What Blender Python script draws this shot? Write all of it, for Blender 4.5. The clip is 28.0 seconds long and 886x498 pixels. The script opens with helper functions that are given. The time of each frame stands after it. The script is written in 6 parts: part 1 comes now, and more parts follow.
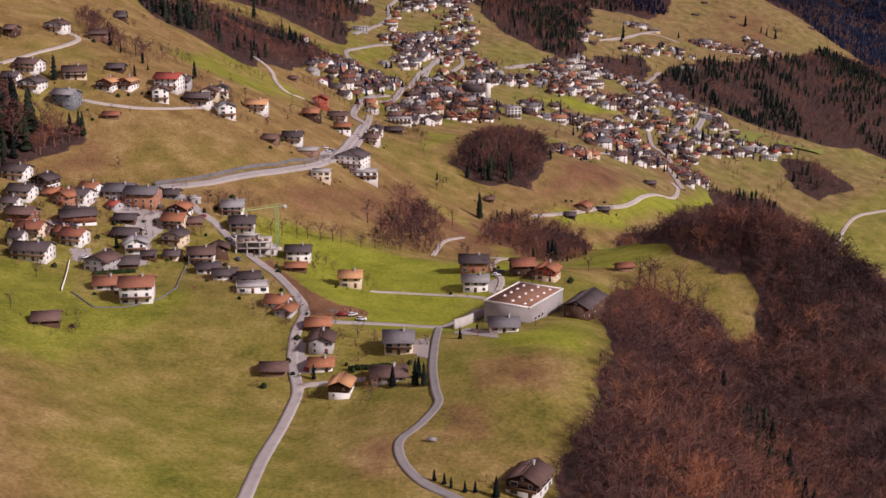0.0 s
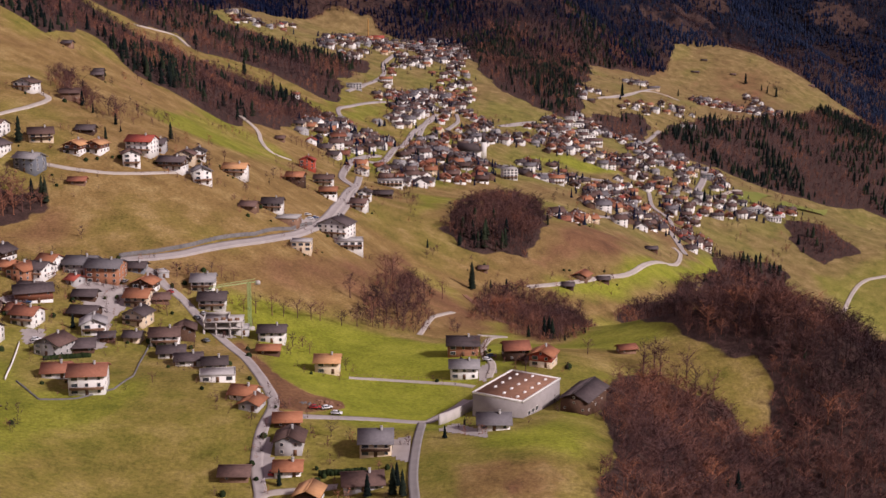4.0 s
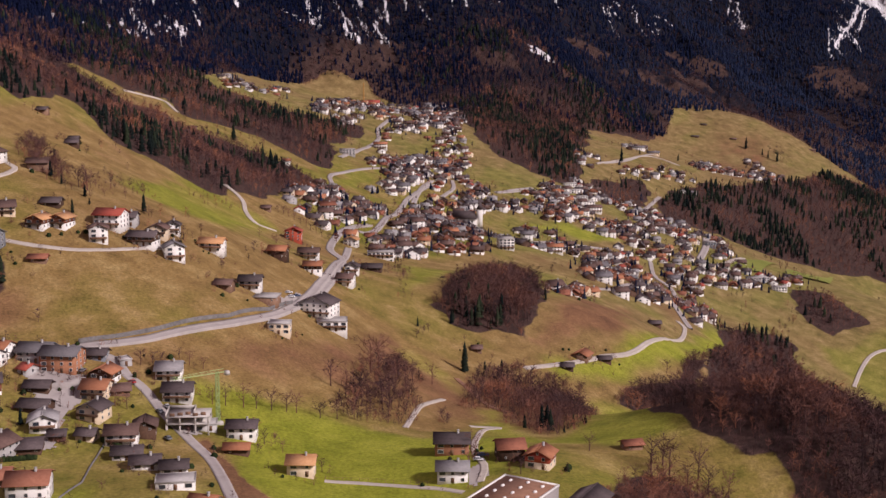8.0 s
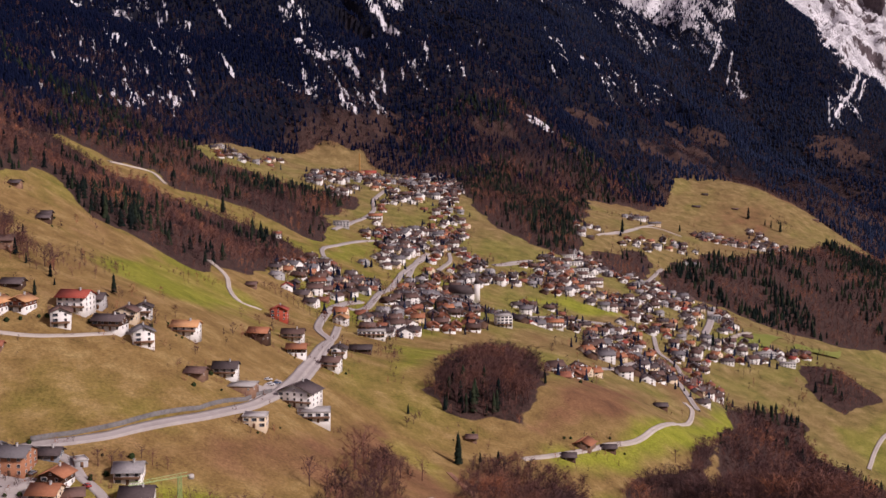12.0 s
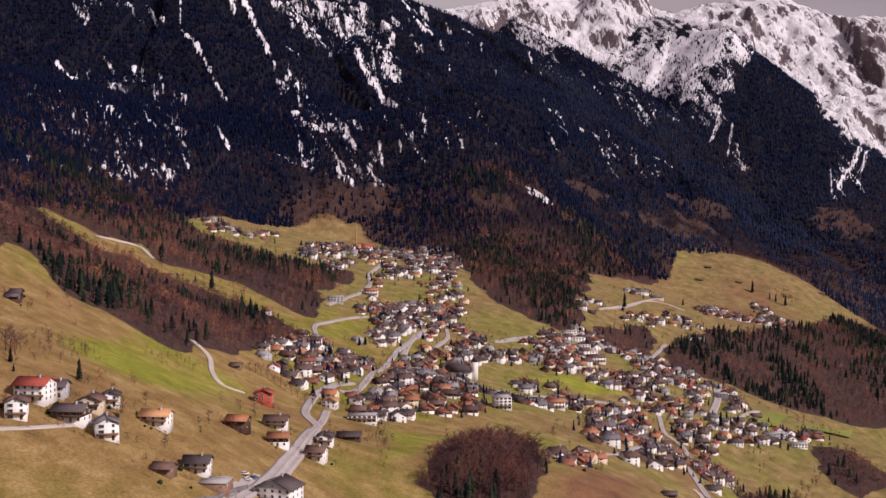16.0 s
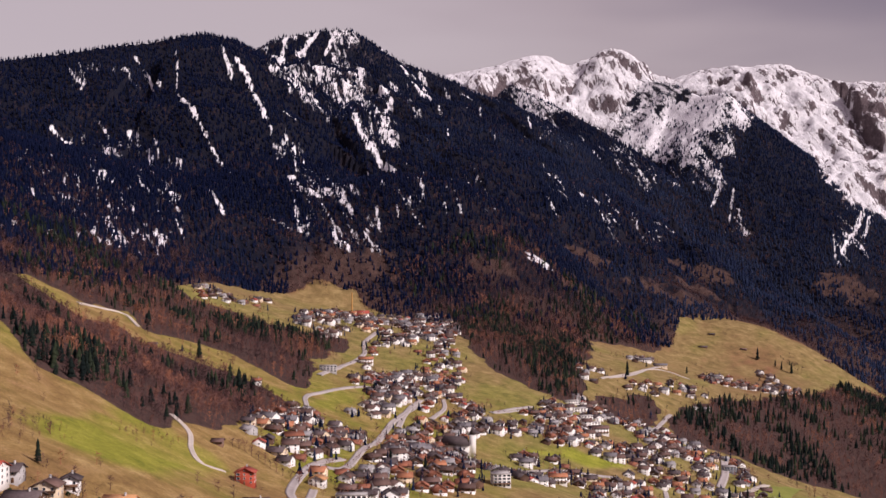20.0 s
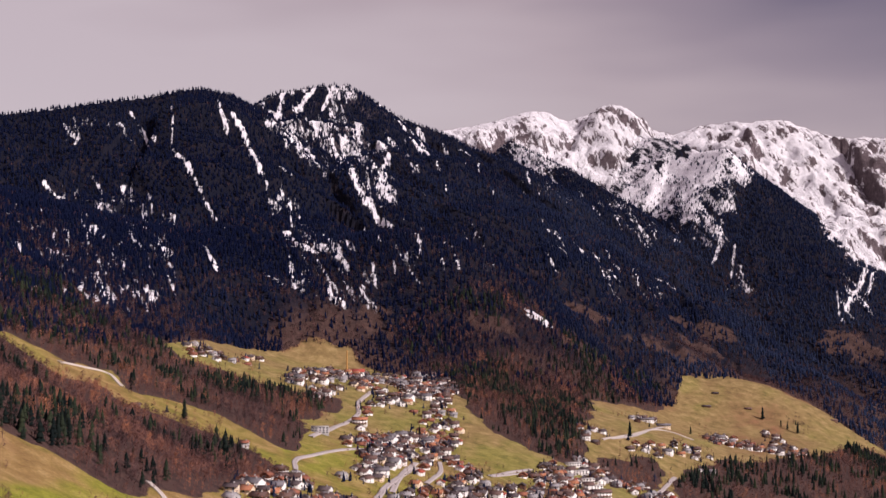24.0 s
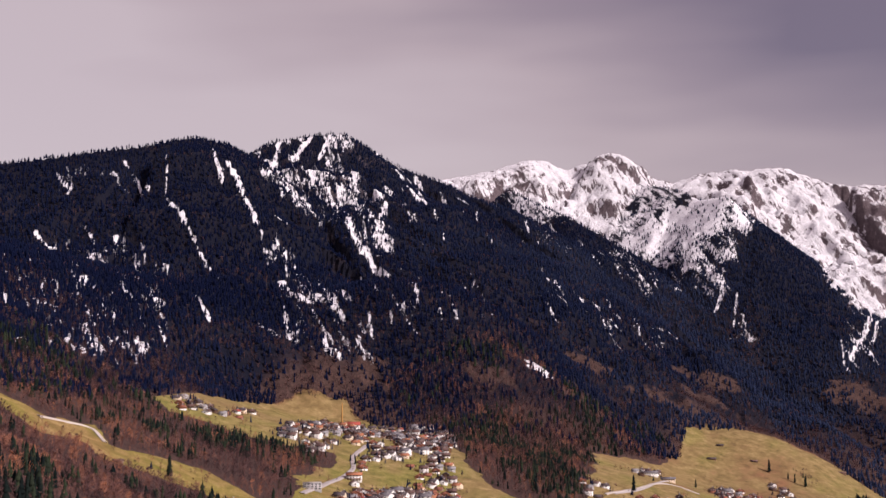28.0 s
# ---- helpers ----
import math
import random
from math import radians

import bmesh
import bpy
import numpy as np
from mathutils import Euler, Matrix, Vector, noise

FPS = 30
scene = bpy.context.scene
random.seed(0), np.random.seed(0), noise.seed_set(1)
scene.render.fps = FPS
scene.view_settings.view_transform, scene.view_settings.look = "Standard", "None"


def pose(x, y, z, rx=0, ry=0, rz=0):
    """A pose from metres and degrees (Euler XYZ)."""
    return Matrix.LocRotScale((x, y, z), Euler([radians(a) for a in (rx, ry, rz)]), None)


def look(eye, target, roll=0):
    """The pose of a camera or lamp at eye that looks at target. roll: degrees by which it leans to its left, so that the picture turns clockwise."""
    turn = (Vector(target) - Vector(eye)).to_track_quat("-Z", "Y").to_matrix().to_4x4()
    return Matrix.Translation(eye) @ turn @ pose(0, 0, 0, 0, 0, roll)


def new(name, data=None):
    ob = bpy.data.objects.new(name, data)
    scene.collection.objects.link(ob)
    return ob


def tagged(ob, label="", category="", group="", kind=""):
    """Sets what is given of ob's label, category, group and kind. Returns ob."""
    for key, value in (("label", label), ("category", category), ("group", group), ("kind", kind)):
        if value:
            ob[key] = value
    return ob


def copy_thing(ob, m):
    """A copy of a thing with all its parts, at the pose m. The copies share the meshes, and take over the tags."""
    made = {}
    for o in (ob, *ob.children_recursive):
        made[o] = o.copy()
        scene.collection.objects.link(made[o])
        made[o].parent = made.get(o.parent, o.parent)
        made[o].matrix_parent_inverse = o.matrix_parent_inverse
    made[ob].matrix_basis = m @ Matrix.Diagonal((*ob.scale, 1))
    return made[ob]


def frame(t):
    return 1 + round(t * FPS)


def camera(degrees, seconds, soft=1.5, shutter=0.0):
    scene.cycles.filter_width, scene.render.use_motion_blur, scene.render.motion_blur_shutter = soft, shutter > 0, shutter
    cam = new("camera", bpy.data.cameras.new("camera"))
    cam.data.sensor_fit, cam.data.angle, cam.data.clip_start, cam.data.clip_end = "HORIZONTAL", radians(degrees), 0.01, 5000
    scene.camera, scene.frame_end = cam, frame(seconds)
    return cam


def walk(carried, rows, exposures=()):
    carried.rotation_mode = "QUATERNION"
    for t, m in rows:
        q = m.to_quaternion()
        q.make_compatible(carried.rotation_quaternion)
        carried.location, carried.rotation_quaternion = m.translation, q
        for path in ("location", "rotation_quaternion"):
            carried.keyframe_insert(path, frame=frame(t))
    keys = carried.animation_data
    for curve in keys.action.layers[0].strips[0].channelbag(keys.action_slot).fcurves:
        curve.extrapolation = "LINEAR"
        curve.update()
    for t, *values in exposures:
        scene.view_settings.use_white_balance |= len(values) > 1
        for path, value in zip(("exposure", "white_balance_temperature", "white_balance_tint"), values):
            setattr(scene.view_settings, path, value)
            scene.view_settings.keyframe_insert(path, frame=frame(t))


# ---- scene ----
cam = camera(39.87, 28.0)
PATH = [
    (0.0, pose(0.00, 0.00, 180.00, 75.487, 0.09, 0.025)),
    (0.5, pose(0.65, 5.95, 180.03, 75.689, 0.03, 0.032)),
    (1.0, pose(1.30, 11.89, 180.05, 75.963, -0.02, 0.036)),
    (1.5, pose(1.94, 17.82, 180.08, 76.286, -0.06, 0.038)),
    (2.0, pose(2.58, 23.74, 180.11, 76.621, -0.09, 0.037)),
    (2.5, pose(3.21, 29.66, 180.13, 76.959, -0.12, 0.034)),
    (3.0, pose(3.83, 35.56, 180.15, 77.293, -0.14, 0.029)),
    (3.5, pose(4.45, 41.46, 180.18, 77.633, -0.16, 0.024)),
    (5.5, pose(6.89, 64.97, 180.26, 79.073, -0.18, -0.003)),
    (6.5, pose(8.07, 76.67, 180.29, 79.826, -0.18, -0.016)),
    (7.5, pose(9.24, 88.33, 180.33, 80.543, -0.17, -0.028)),
    (8.5, pose(10.39, 99.97, 180.35, 81.257, -0.15, -0.038)),
    (9.5, pose(11.51, 111.57, 180.38, 82.055, -0.13, -0.044)),
    (10.5, pose(12.62, 123.13, 180.40, 82.884, -0.11, -0.048)),
    (11.5, pose(13.70, 134.66, 180.41, 83.704, -0.08, -0.050)),
    (12.5, pose(14.76, 146.16, 180.42, 84.543, -0.05, -0.049)),
    (14.5, pose(16.83, 169.05, 180.44, 86.274, 0.01, -0.043)),
    (15.5, pose(17.84, 180.44, 180.43, 87.095, 0.03, -0.040)),
    (16.5, pose(18.82, 191.81, 180.43, 87.897, 0.06, -0.037)),
    (17.5, pose(19.78, 203.13, 180.42, 88.683, 0.07, -0.035)),
    (18.5, pose(20.72, 214.42, 180.40, 89.450, 0.09, -0.035)),
    (19.5, pose(21.65, 225.68, 180.38, 90.209, 0.09, -0.037)),
    (20.5, pose(22.55, 236.91, 180.36, 90.941, 0.09, -0.041)),
    (21.5, pose(23.43, 248.10, 180.33, 91.643, 0.09, -0.048)),
    (23.5, pose(25.13, 270.37, 180.25, 92.941, 0.08, -0.068)),
    (24.5, pose(25.95, 281.46, 180.20, 93.565, 0.08, -0.079)),
    (25.5, pose(26.75, 292.52, 180.15, 94.165, 0.10, -0.089)),
    (26.5, pose(27.53, 303.53, 180.10, 94.760, 0.15, -0.097)),
    (27.5, pose(28.29, 314.52, 180.03, 95.345, 0.24, -0.098)),
    (28.0, pose(28.66, 320.00, 180.00, 95.640, 0.30, -0.096)),
]
walk(cam, PATH, [(0, -0.22, 6230, 25), (10, -0.26, 6230, 25), (17, -0.10, 6230, 25), (24, 0.10, 6230, 25), (28, 0.16, 6230, 25)])

# ---- sky and sun: a grey, thinly overcast late-winter day ----
world = bpy.data.worlds.new("world")
scene.world = world
world.use_nodes = True


def node_setter(tree):
    """Short hand for a node tree: n(type, inputs by name or number, plain attributes) and links."""
    def n(kind, ins=None, **attrs):
        nd = tree.nodes.new(kind)
        if "operation" in attrs:
            nd.operation = attrs["operation"]
        if "data_type" in attrs:
            nd.data_type, nd.blend_type = attrs["data_type"], attrs["blend_type"]
        if "attribute_name" in attrs:
            nd.attribute_name = attrs["attribute_name"]
        if "feature" in attrs:
            nd.feature = attrs["feature"]
        if "sky_type" in attrs:
            nd.sky_type, nd.sun_disc = attrs["sky_type"], False
            nd.sun_elevation, nd.sun_rotation = attrs["sun_elevation"], attrs["sun_rotation"]
        for key, value in (ins or {}).items():
            if isinstance(value, bpy.types.NodeSocket):
                tree.links.new(value, nd.inputs[key])
            else:
                nd.inputs[key].default_value = value
        return nd
    return n


def ramp(n, fac, stops):
    r = n("ShaderNodeValToRGB", {"Fac": fac})
    el = r.color_ramp.elements
    while len(el) < len(stops):
        el.new(0.5)
    for e, (p, c) in zip(el, stops):
        e.position, e.color = p, (*c, 1)
    return r.outputs["Color"]


def make_world():
    tree = world.node_tree
    tree.nodes.clear()
    n = node_setter(tree)
    geo = n("ShaderNodeTexCoord").outputs["Generated"]
    sep = n("ShaderNodeSeparateXYZ", {0: geo})
    # cloud cover: lighter towards the west (left), heavy bank to the north-east
    stretch = n("ShaderNodeMapping", {"Vector": geo, "Scale": (2.0, 2.0, 9.0)}).outputs[0]
    cloud = n("ShaderNodeTexNoise", {"Vector": stretch, "Scale": 1.3, "Detail": 3.0, "Roughness": 0.45}).outputs["Fac"]
    height = n("ShaderNodeMath", {0: sep.outputs["Z"], 1: 0.16, 2: 0.0}, operation="SUBTRACT").outputs[0]
    east = n("ShaderNodeMath", {0: sep.outputs["X"], 1: 0.02}, operation="ADD").outputs[0]
    h2 = n("ShaderNodeMath", {0: height, 1: 3.4}, operation="MULTIPLY").outputs[0]
    e2 = n("ShaderNodeMath", {0: east, 1: 1.05}, operation="MULTIPLY").outputs[0]
    mix1 = n("ShaderNodeMath", {0: h2, 1: e2}, operation="ADD").outputs[0]
    c2 = n("ShaderNodeMath", {0: cloud, 1: 0.5}, operation="SUBTRACT").outputs[0]
    c3 = n("ShaderNodeMath", {0: c2, 1: 0.9}, operation="MULTIPLY").outputs[0]
    fac = n("ShaderNodeMath", {0: mix1, 1: c3}, operation="ADD").outputs[0]
    grey = ramp(n, fac, [(0.0, (0.545, 0.452, 0.405)), (0.22, (0.45, 0.355, 0.320)), (0.45, (0.305, 0.230, 0.222)), (0.75, (0.165, 0.118, 0.132))])
    sky = n("ShaderNodeTexSky", sky_type="NISHITA", sun_elevation=radians(36), sun_rotation=radians(116)).outputs[0]
    skyb = n("ShaderNodeBackground", {"Color": sky, "Strength": 0.02})
    # an overcast dome is about three times as bright overhead as near the horizon
    up = n("ShaderNodeMapRange", {"Value": sep.outputs["Z"], "From Min": 0.30, "From Max": 0.75, "To Min": 0.82, "To Max": 1.75}).outputs[0]
    grey = n("ShaderNodeVectorMath", {0: grey, 1: up}, operation="MULTIPLY").outputs[0]
    greyb = n("ShaderNodeBackground", {"Color": grey, "Strength": 1.0})
    add = n("ShaderNodeAddShader", {0: skyb.outputs[0], 1: greyb.outputs[0]})
    n("ShaderNodeOutputWorld", {"Surface": add.outputs[0]})


make_world()
sun_data = bpy.data.lights.new("sun", "SUN")
sun_data.energy, sun_data.angle, sun_data.color = 4.4, radians(8), (1.0, 0.93, 0.84)
sun = new("sun", sun_data)
sun.matrix_world = look((800, 60, 660), (0, 450, 0))

# ---- materials ----
def material(name):
    m = bpy.data.materials.new(name)
    m.use_nodes = True
    m.node_tree.nodes.clear()
    return m, node_setter(m.node_tree)


def finish(n, color, rough=0.9, bump=None, bump_d=0.1, metal=0.0, spec=0.3):
    ins = {"Base Color": color, "Roughness": rough, "Metallic": metal, "Specular IOR Level": spec}
    if bump is not None:
        ins["Normal"] = n("ShaderNodeBump", {"Height": bump, "Strength": 0.6, "Distance": bump_d}).outputs[0]
    b = n("ShaderNodeBsdfPrincipled", ins)
    n("ShaderNodeOutputMaterial", {"Surface": b.outputs[0]})


def blend(n, fac, a, b, how="MIX"):
    mx = n("ShaderNodeMix", {"Factor": fac}, data_type="RGBA", blend_type=how)
    for sock, v in ((mx.inputs[6], a), (mx.inputs[7], b)):
        if isinstance(v, bpy.types.NodeSocket):
            mx.id_data.links.new(v, sock)
        else:
            sock.default_value = (*v, 1)
    return mx.outputs[2]


def grain(n, scale, detail=4.0, rough=0.6, vec=None):
    if vec is None:
        vec = n("ShaderNodeNewGeometry").outputs["Position"]
    return n("ShaderNodeTexNoise", {"Vector": vec, "Scale": scale, "Detail": detail, "Roughness": rough}).outputs["Fac"]


def ground_material():
    m, n = material("ground")
    pos = n("ShaderNodeNewGeometry").outputs["Position"]
    a = lambda k: n("ShaderNodeAttribute", attribute_name=k).outputs["Fac"]
    big, mid, fine = grain(n, 0.012, 4), grain(n, 0.06, 9, 0.68), grain(n, 0.7, 5, 0.75)
    green = ramp(n, mid, [(0.3, (0.112, 0.119, 0.015)), (0.5, (0.202, 0.197, 0.027)), (0.75, (0.318, 0.288, 0.055))])
    dry = ramp(n, mid, [(0.28, (0.140, 0.082, 0.030)), (0.5, (0.245, 0.156, 0.055)), (0.75, (0.39, 0.280, 0.115))])
    soil = ramp(n, grain(n, 0.16, 8, 0.7), [(0.3, (0.030, 0.019, 0.017)), (0.7, (0.092, 0.052, 0.042))])
    rock = ramp(n, grain(n, 0.05, 8, 0.8), [(0.3, (0.048, 0.036, 0.042)), (0.7, (0.20, 0.155, 0.160))])
    snow = ramp(n, mid, [(0.3, (0.66, 0.65, 0.67)), (0.7, (0.84, 0.82, 0.82))])
    def sharp(at, lo, hi, wob):
        s = n("ShaderNodeMath", {0: n("ShaderNodeMath", {0: wob, 1: 0.5}, operation="SUBTRACT").outputs[0], 1: 0.8, 2: a(at)}, operation="MULTIPLY_ADD").outputs[0]
        return n("ShaderNodeMapRange", {"Value": s, "From Min": lo, "From Max": hi}).outputs[0]
    c = blend(n, sharp("dry", 0.25, 0.8, mid), green, dry)
    vivid = ramp(n, mid, [(0.3, (0.180, 0.205, 0.014)), (0.55, (0.275, 0.295, 0.025)), (0.8, (0.370, 0.370, 0.050))])
    c = blend(n, n("ShaderNodeMath", {0: a("lush"), 1: 0.75}, operation="MULTIPLY").outputs[0], c, vivid)
    # far meadows: pale golden grass, with some distance haze mixed into the colour
    hazy_grass = ramp(n, mid, [(0.28, (0.098, 0.076, 0.033)), (0.5, (0.198, 0.152, 0.066)), (0.75, (0.330, 0.258, 0.116))])
    c = blend(n, a("grass_haze"), c, blend(n, 0.65, c, hazy_grass))
    brown = ramp(n, mid, [(0.3, (0.115, 0.056, 0.030)), (0.7, (0.27, 0.142, 0.068))])
    c = blend(n, sharp("dry", 0.95, 1.35, mid), c, brown)
    c = blend(n, sharp("soil", 0.42, 0.58, mid), c, soil)
    # needle litter with tree shade and blue haze painted into its colour
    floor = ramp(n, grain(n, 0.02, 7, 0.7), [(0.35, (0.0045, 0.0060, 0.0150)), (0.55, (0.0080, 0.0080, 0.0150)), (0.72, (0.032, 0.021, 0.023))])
    c = blend(n, a("shaded_litter"), c, floor)
    c = blend(n, sharp("rock", 0.42, 0.58, mid), c, rock)
    # snow breaks up into streaks that run down the fall line
    sep = n("ShaderNodeSeparateXYZ", {0: pos})
    down = n("ShaderNodeMath", {0: sep.outputs["Y"], 1: 0.3, 2: sep.outputs["X"]}, operation="MULTIPLY_ADD").outputs[0]
    fall = n("ShaderNodeCombineXYZ", {0: down, 1: n("ShaderNodeMath", {0: sep.outputs["Y"], 1: 0.22}, operation="MULTIPLY").outputs[0], 2: n("ShaderNodeMath", {0: sep.outputs["Z"], 1: 0.22}, operation="MULTIPLY").outputs[0]}).outputs[0]
    streak = grain(n, 0.085, 8, 0.72, fall)
    broken = n("ShaderNodeMath", {0: a("rock"), 1: 1.7, 2: 1.1}, operation="MULTIPLY_ADD").outputs[0]
    lie = n("ShaderNodeMath", {0: n("ShaderNodeMath", {0: streak, 1: 0.5}, operation="SUBTRACT").outputs[0], 1: broken, 2: a("snow")}, operation="MULTIPLY_ADD").outputs[0]
    lying = n("ShaderNodeMapRange", {"Value": lie, "From Min": 0.44, "From Max": 0.58}).outputs[0]
    c = blend(n, lying, c, snow)
    tuft = n("ShaderNodeMapRange", {"Value": fine, "From Min": 0.3, "From Max": 0.7, "To Min": 0.6, "To Max": 1.35}).outputs[0]
    c = n("ShaderNodeVectorMath", {0: c, 1: tuft}, operation="MULTIPLY").outputs[0]
    crags = n("ShaderNodeMath", {0: n("ShaderNodeMath", {0: streak, 1: a("rock")}, operation="MULTIPLY").outputs[0], 1: 26.0, 2: n("ShaderNodeMath", {0: fine, 1: 0.5}, operation="MULTIPLY").outputs[0]}, operation="MULTIPLY_ADD").outputs[0]
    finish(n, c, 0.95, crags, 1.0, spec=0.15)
    return m


def plain_material(name, lo, hi, scale=1.5, rough=0.85, bump_d=0.03, metal=0.0, spec=0.3, vary=0.0):
    """A surface between two tones, mottled at two scales; vary: how far its tone differs from object to object."""
    m, n = material(name)
    f = n("ShaderNodeMath", {0: grain(n, scale, 5), 1: grain(n, scale * 0.13, 3), 2: 0.0}, operation="ADD").outputs[0]
    f = n("ShaderNodeMath", {0: f, 1: 0.5}, operation="MULTIPLY").outputs[0]
    c = ramp(n, f, [(0.33, lo), (0.67, hi)])
    if vary:
        r = n("ShaderNodeObjectInfo").outputs["Random"]
        k = n("ShaderNodeMapRange", {"Value": r, "To Min": 1 - vary, "To Max": 1 + vary}).outputs[0]
        c = n("ShaderNodeVectorMath", {0: c, 1: k}, operation="MULTIPLY").outputs[0]
    finish(n, c, rough, grain(n, scale * 3), bump_d, metal, spec)
    return m


GROUND = ground_material()

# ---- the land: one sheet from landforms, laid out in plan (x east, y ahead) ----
HILLS = []


def hill(x, y, h, r):
    """A round rise, or with negative height a hollow."""
    HILLS.append((x, y, h, r))


BASE = (-149.9, 0.1042, 0.0497)
hill(-14, 360, -23.6, 60)
hill(-56, 407, -86.5, 60)
hill(-36, 385, 70.1, 60)
hill(22, 560, -48.9, 80)
hill(40, 520, 157.8, 60)
hill(-16, 404, -58.0, 60)
hill(55, 455, 145.4, 60)
hill(-60, 512, -0.3, 80)
hill(36, 362, 82.7, 80)
hill(-30, 300, -45.3, 90)
hill(-114, 460, 4.5, 100)
hill(-146, 574, -43.8, 110)
hill(-110, 350, 29.8, 90)
hill(-180, 657, -29.9, 130)
hill(-163, 719, 81.7, 140)
hill(-232, 781, -88.1, 180)
hill(-249, 952, 73.9, 220)
hill(-61, 645, 54.0, 120)
hill(24, 761, -180.8, 120)
hill(95, 839, 370.7, 150)
hill(50, 885, 13.9, 120)
hill(111, 672, 111.0, 120)
hill(146, 565, 432.5, 100)
hill(85, 600, -101.9, 80)
hill(120, 520, -269.5, 80)
hill(150, 480, 34.1, 80)
hill(100, 420, -53.1, 80)
hill(284, 886, -184.8, 190)
hill(170, 700, -309.1, 150)
hill(163, 933, -274.9, 170)
hill(214, 1109, 608.8, 220)
hill(-143, 987, 47.2, 210)
hill(-20, 950, -149.9, 150)
hill(-60, 850, 5.5, 150)
hill(471, 1374, 465.7, 330)
hill(390, 1660, -136.6, 320)
hill(224, 1509, 322.2, 270)
hill(118, 1391, -455.2, 280)
hill(-18, 1494, 396.7, 270)
hill(-171, 1434, -15.7, 280)
hill(-297, 1506, -463.1, 410)
hill(-372, 1638, 248.9, 360)
hill(95, 1830, -376.9, 330)
hill(-57, 1982, 21.2, 260)
hill(-112, 2157, 239.5, 280)
hill(-204, 2359, -497.1, 370)
hill(-330, 1991, -87.4, 370)
hill(215, 2042, 562.5, 330)
hill(354, 2364, -356.0, 320)
hill(677, 2449, 259.9, 280)
hill(851, 2687, -279.9, 320)
hill(633, 2602, -10.1, 150)
hill(510, 2688, -696.6, 280)
hill(661, 2761, 469.7, 230)
hill(-534, 2460, 261.2, 490)
hill(230, 2600, 837.5, 330)
hill(-273, 2770, 83.2, 500)
hill(60, 2400, -351.7, 280)
hill(-600, 200, 4.8, 480)
hill(-400, 400, -57.8, 280)
hill(-500, 800, -82.8, 330)
hill(-600, 1200, 201.6, 460)
hill(-750, 1800, 199.9, 590)
hill(500, 400, -11.1, 370)
hill(700, 900, -201.2, 480)
hill(800, 1500, -258.2, 550)
hill(1100, 2000, -248.7, 590)
hill(1300, 2600, -164.2, 600)
hill(0, -300, 201.8, 500)
hill(-300, 0, -9.5, 380)
hill(300, 0, -110.8, 420)
hill(0, 150, 59.2, 200)
hill(-200, 250, -26.9, 200)
hill(150, 200, -25.9, 210)
hill(1000, 3000, 106.7, 480)
hill(560, 2500, 15.6, 230)
hill(-900, 2500, 290.1, 680)
hill(600, 3000, -43.7, 380)
hill(1500, 1500, 457.1, 900)
hill(1300, 800, -178.9, 850)
hill(1500, 3000, -28.0, 830)
hill(-900, 600, 458.2, 640)
hill(-2, 465, 92.4, 60)
hill(17, 478, -293.5, 60)
hill(-20, 450, 123.9, 60)
hill(10, 440, -29.5, 60)
hill(70, 495, 9.9, 60)
hill(300, 600, -340.2, 180)
hill(350, 750, 634.0, 240)
hill(420, 1000, -249.8, 250)
hill(300, 1200, -415.7, 250)
hill(550, 1900, -167.2, 440)
hill(800, 2200, 92.2, 370)


def vnoise(x, y, seed=0):
    """Smooth value noise on arrays, -1 to 1."""
    xi, yi = np.floor(x).astype(np.int64), np.floor(y).astype(np.int64)
    fx, fy = x - xi, y - yi
    fx, fy = fx * fx * (3 - 2 * fx), fy * fy * (3 - 2 * fy)

    def h(a, b):
        k = (a * 374761393 + b * 668265263 + seed * 1442695041) & 0x7FFFFFFF
        k = ((k ^ (k >> 13)) * 1274126177) & 0x7FFFFFFF
        return ((k ^ (k >> 16)) & 0xFFFF) / 32767.5 - 1
    return (h(xi, yi) * (1 - fx) + h(xi + 1, yi) * fx) * (1 - fy) + (h(xi, yi + 1) * (1 - fx) + h(xi + 1, yi + 1) * fx) * fy


def fnoise(x, y, octaves=4, seed=0, gain=0.5):
    s, a, t = 0.0, 1.0, 0.0
    for k in range(octaves):
        s, t = s + a * vnoise(x * 2 ** k, y * 2 ** k, seed + k), t + a
        a *= gain
    return s / t


# crests of the mountains: x, y, height along each line, and how steeply its sides fall
CREST_FRONT = [(-1473, 3050, 594), (-1200, 3150, 648), (-1038, 3250, 682), (-876, 3300, 714), (-721, 3350, 741), (-604, 3400, 774), (-532, 3480, 771), (-485, 3560, 754),
    (-436, 3640, 804), (-319, 3720, 841), (-243, 3760, 852), (-180, 3780, 818), (-99, 3800, 766), (31, 3820, 720), (112, 3820, 678), (193, 3800, 647), (253, 3740, 580),
    (367, 3620, 462), (468, 3480, 347), (552, 3300, 267), (642, 3150, 210)]
CREST_MID = [(251, 4250, 758), (424, 3990, 631), (504, 3950, 583), (566, 3920, 537), (717, 3850, 401), (821, 3750, 271), (888, 3650, 184), (934, 3500, 110)]
CREST_PYRAMID = [(723, 4550, 827), (813, 4400, 784), (875, 4250, 724), (934, 4150, 724), (1041, 4060, 605), (1162, 3960, 456), (1249, 3880, 358), (1339, 3780, 268),
    (1517, 3650, 186)]
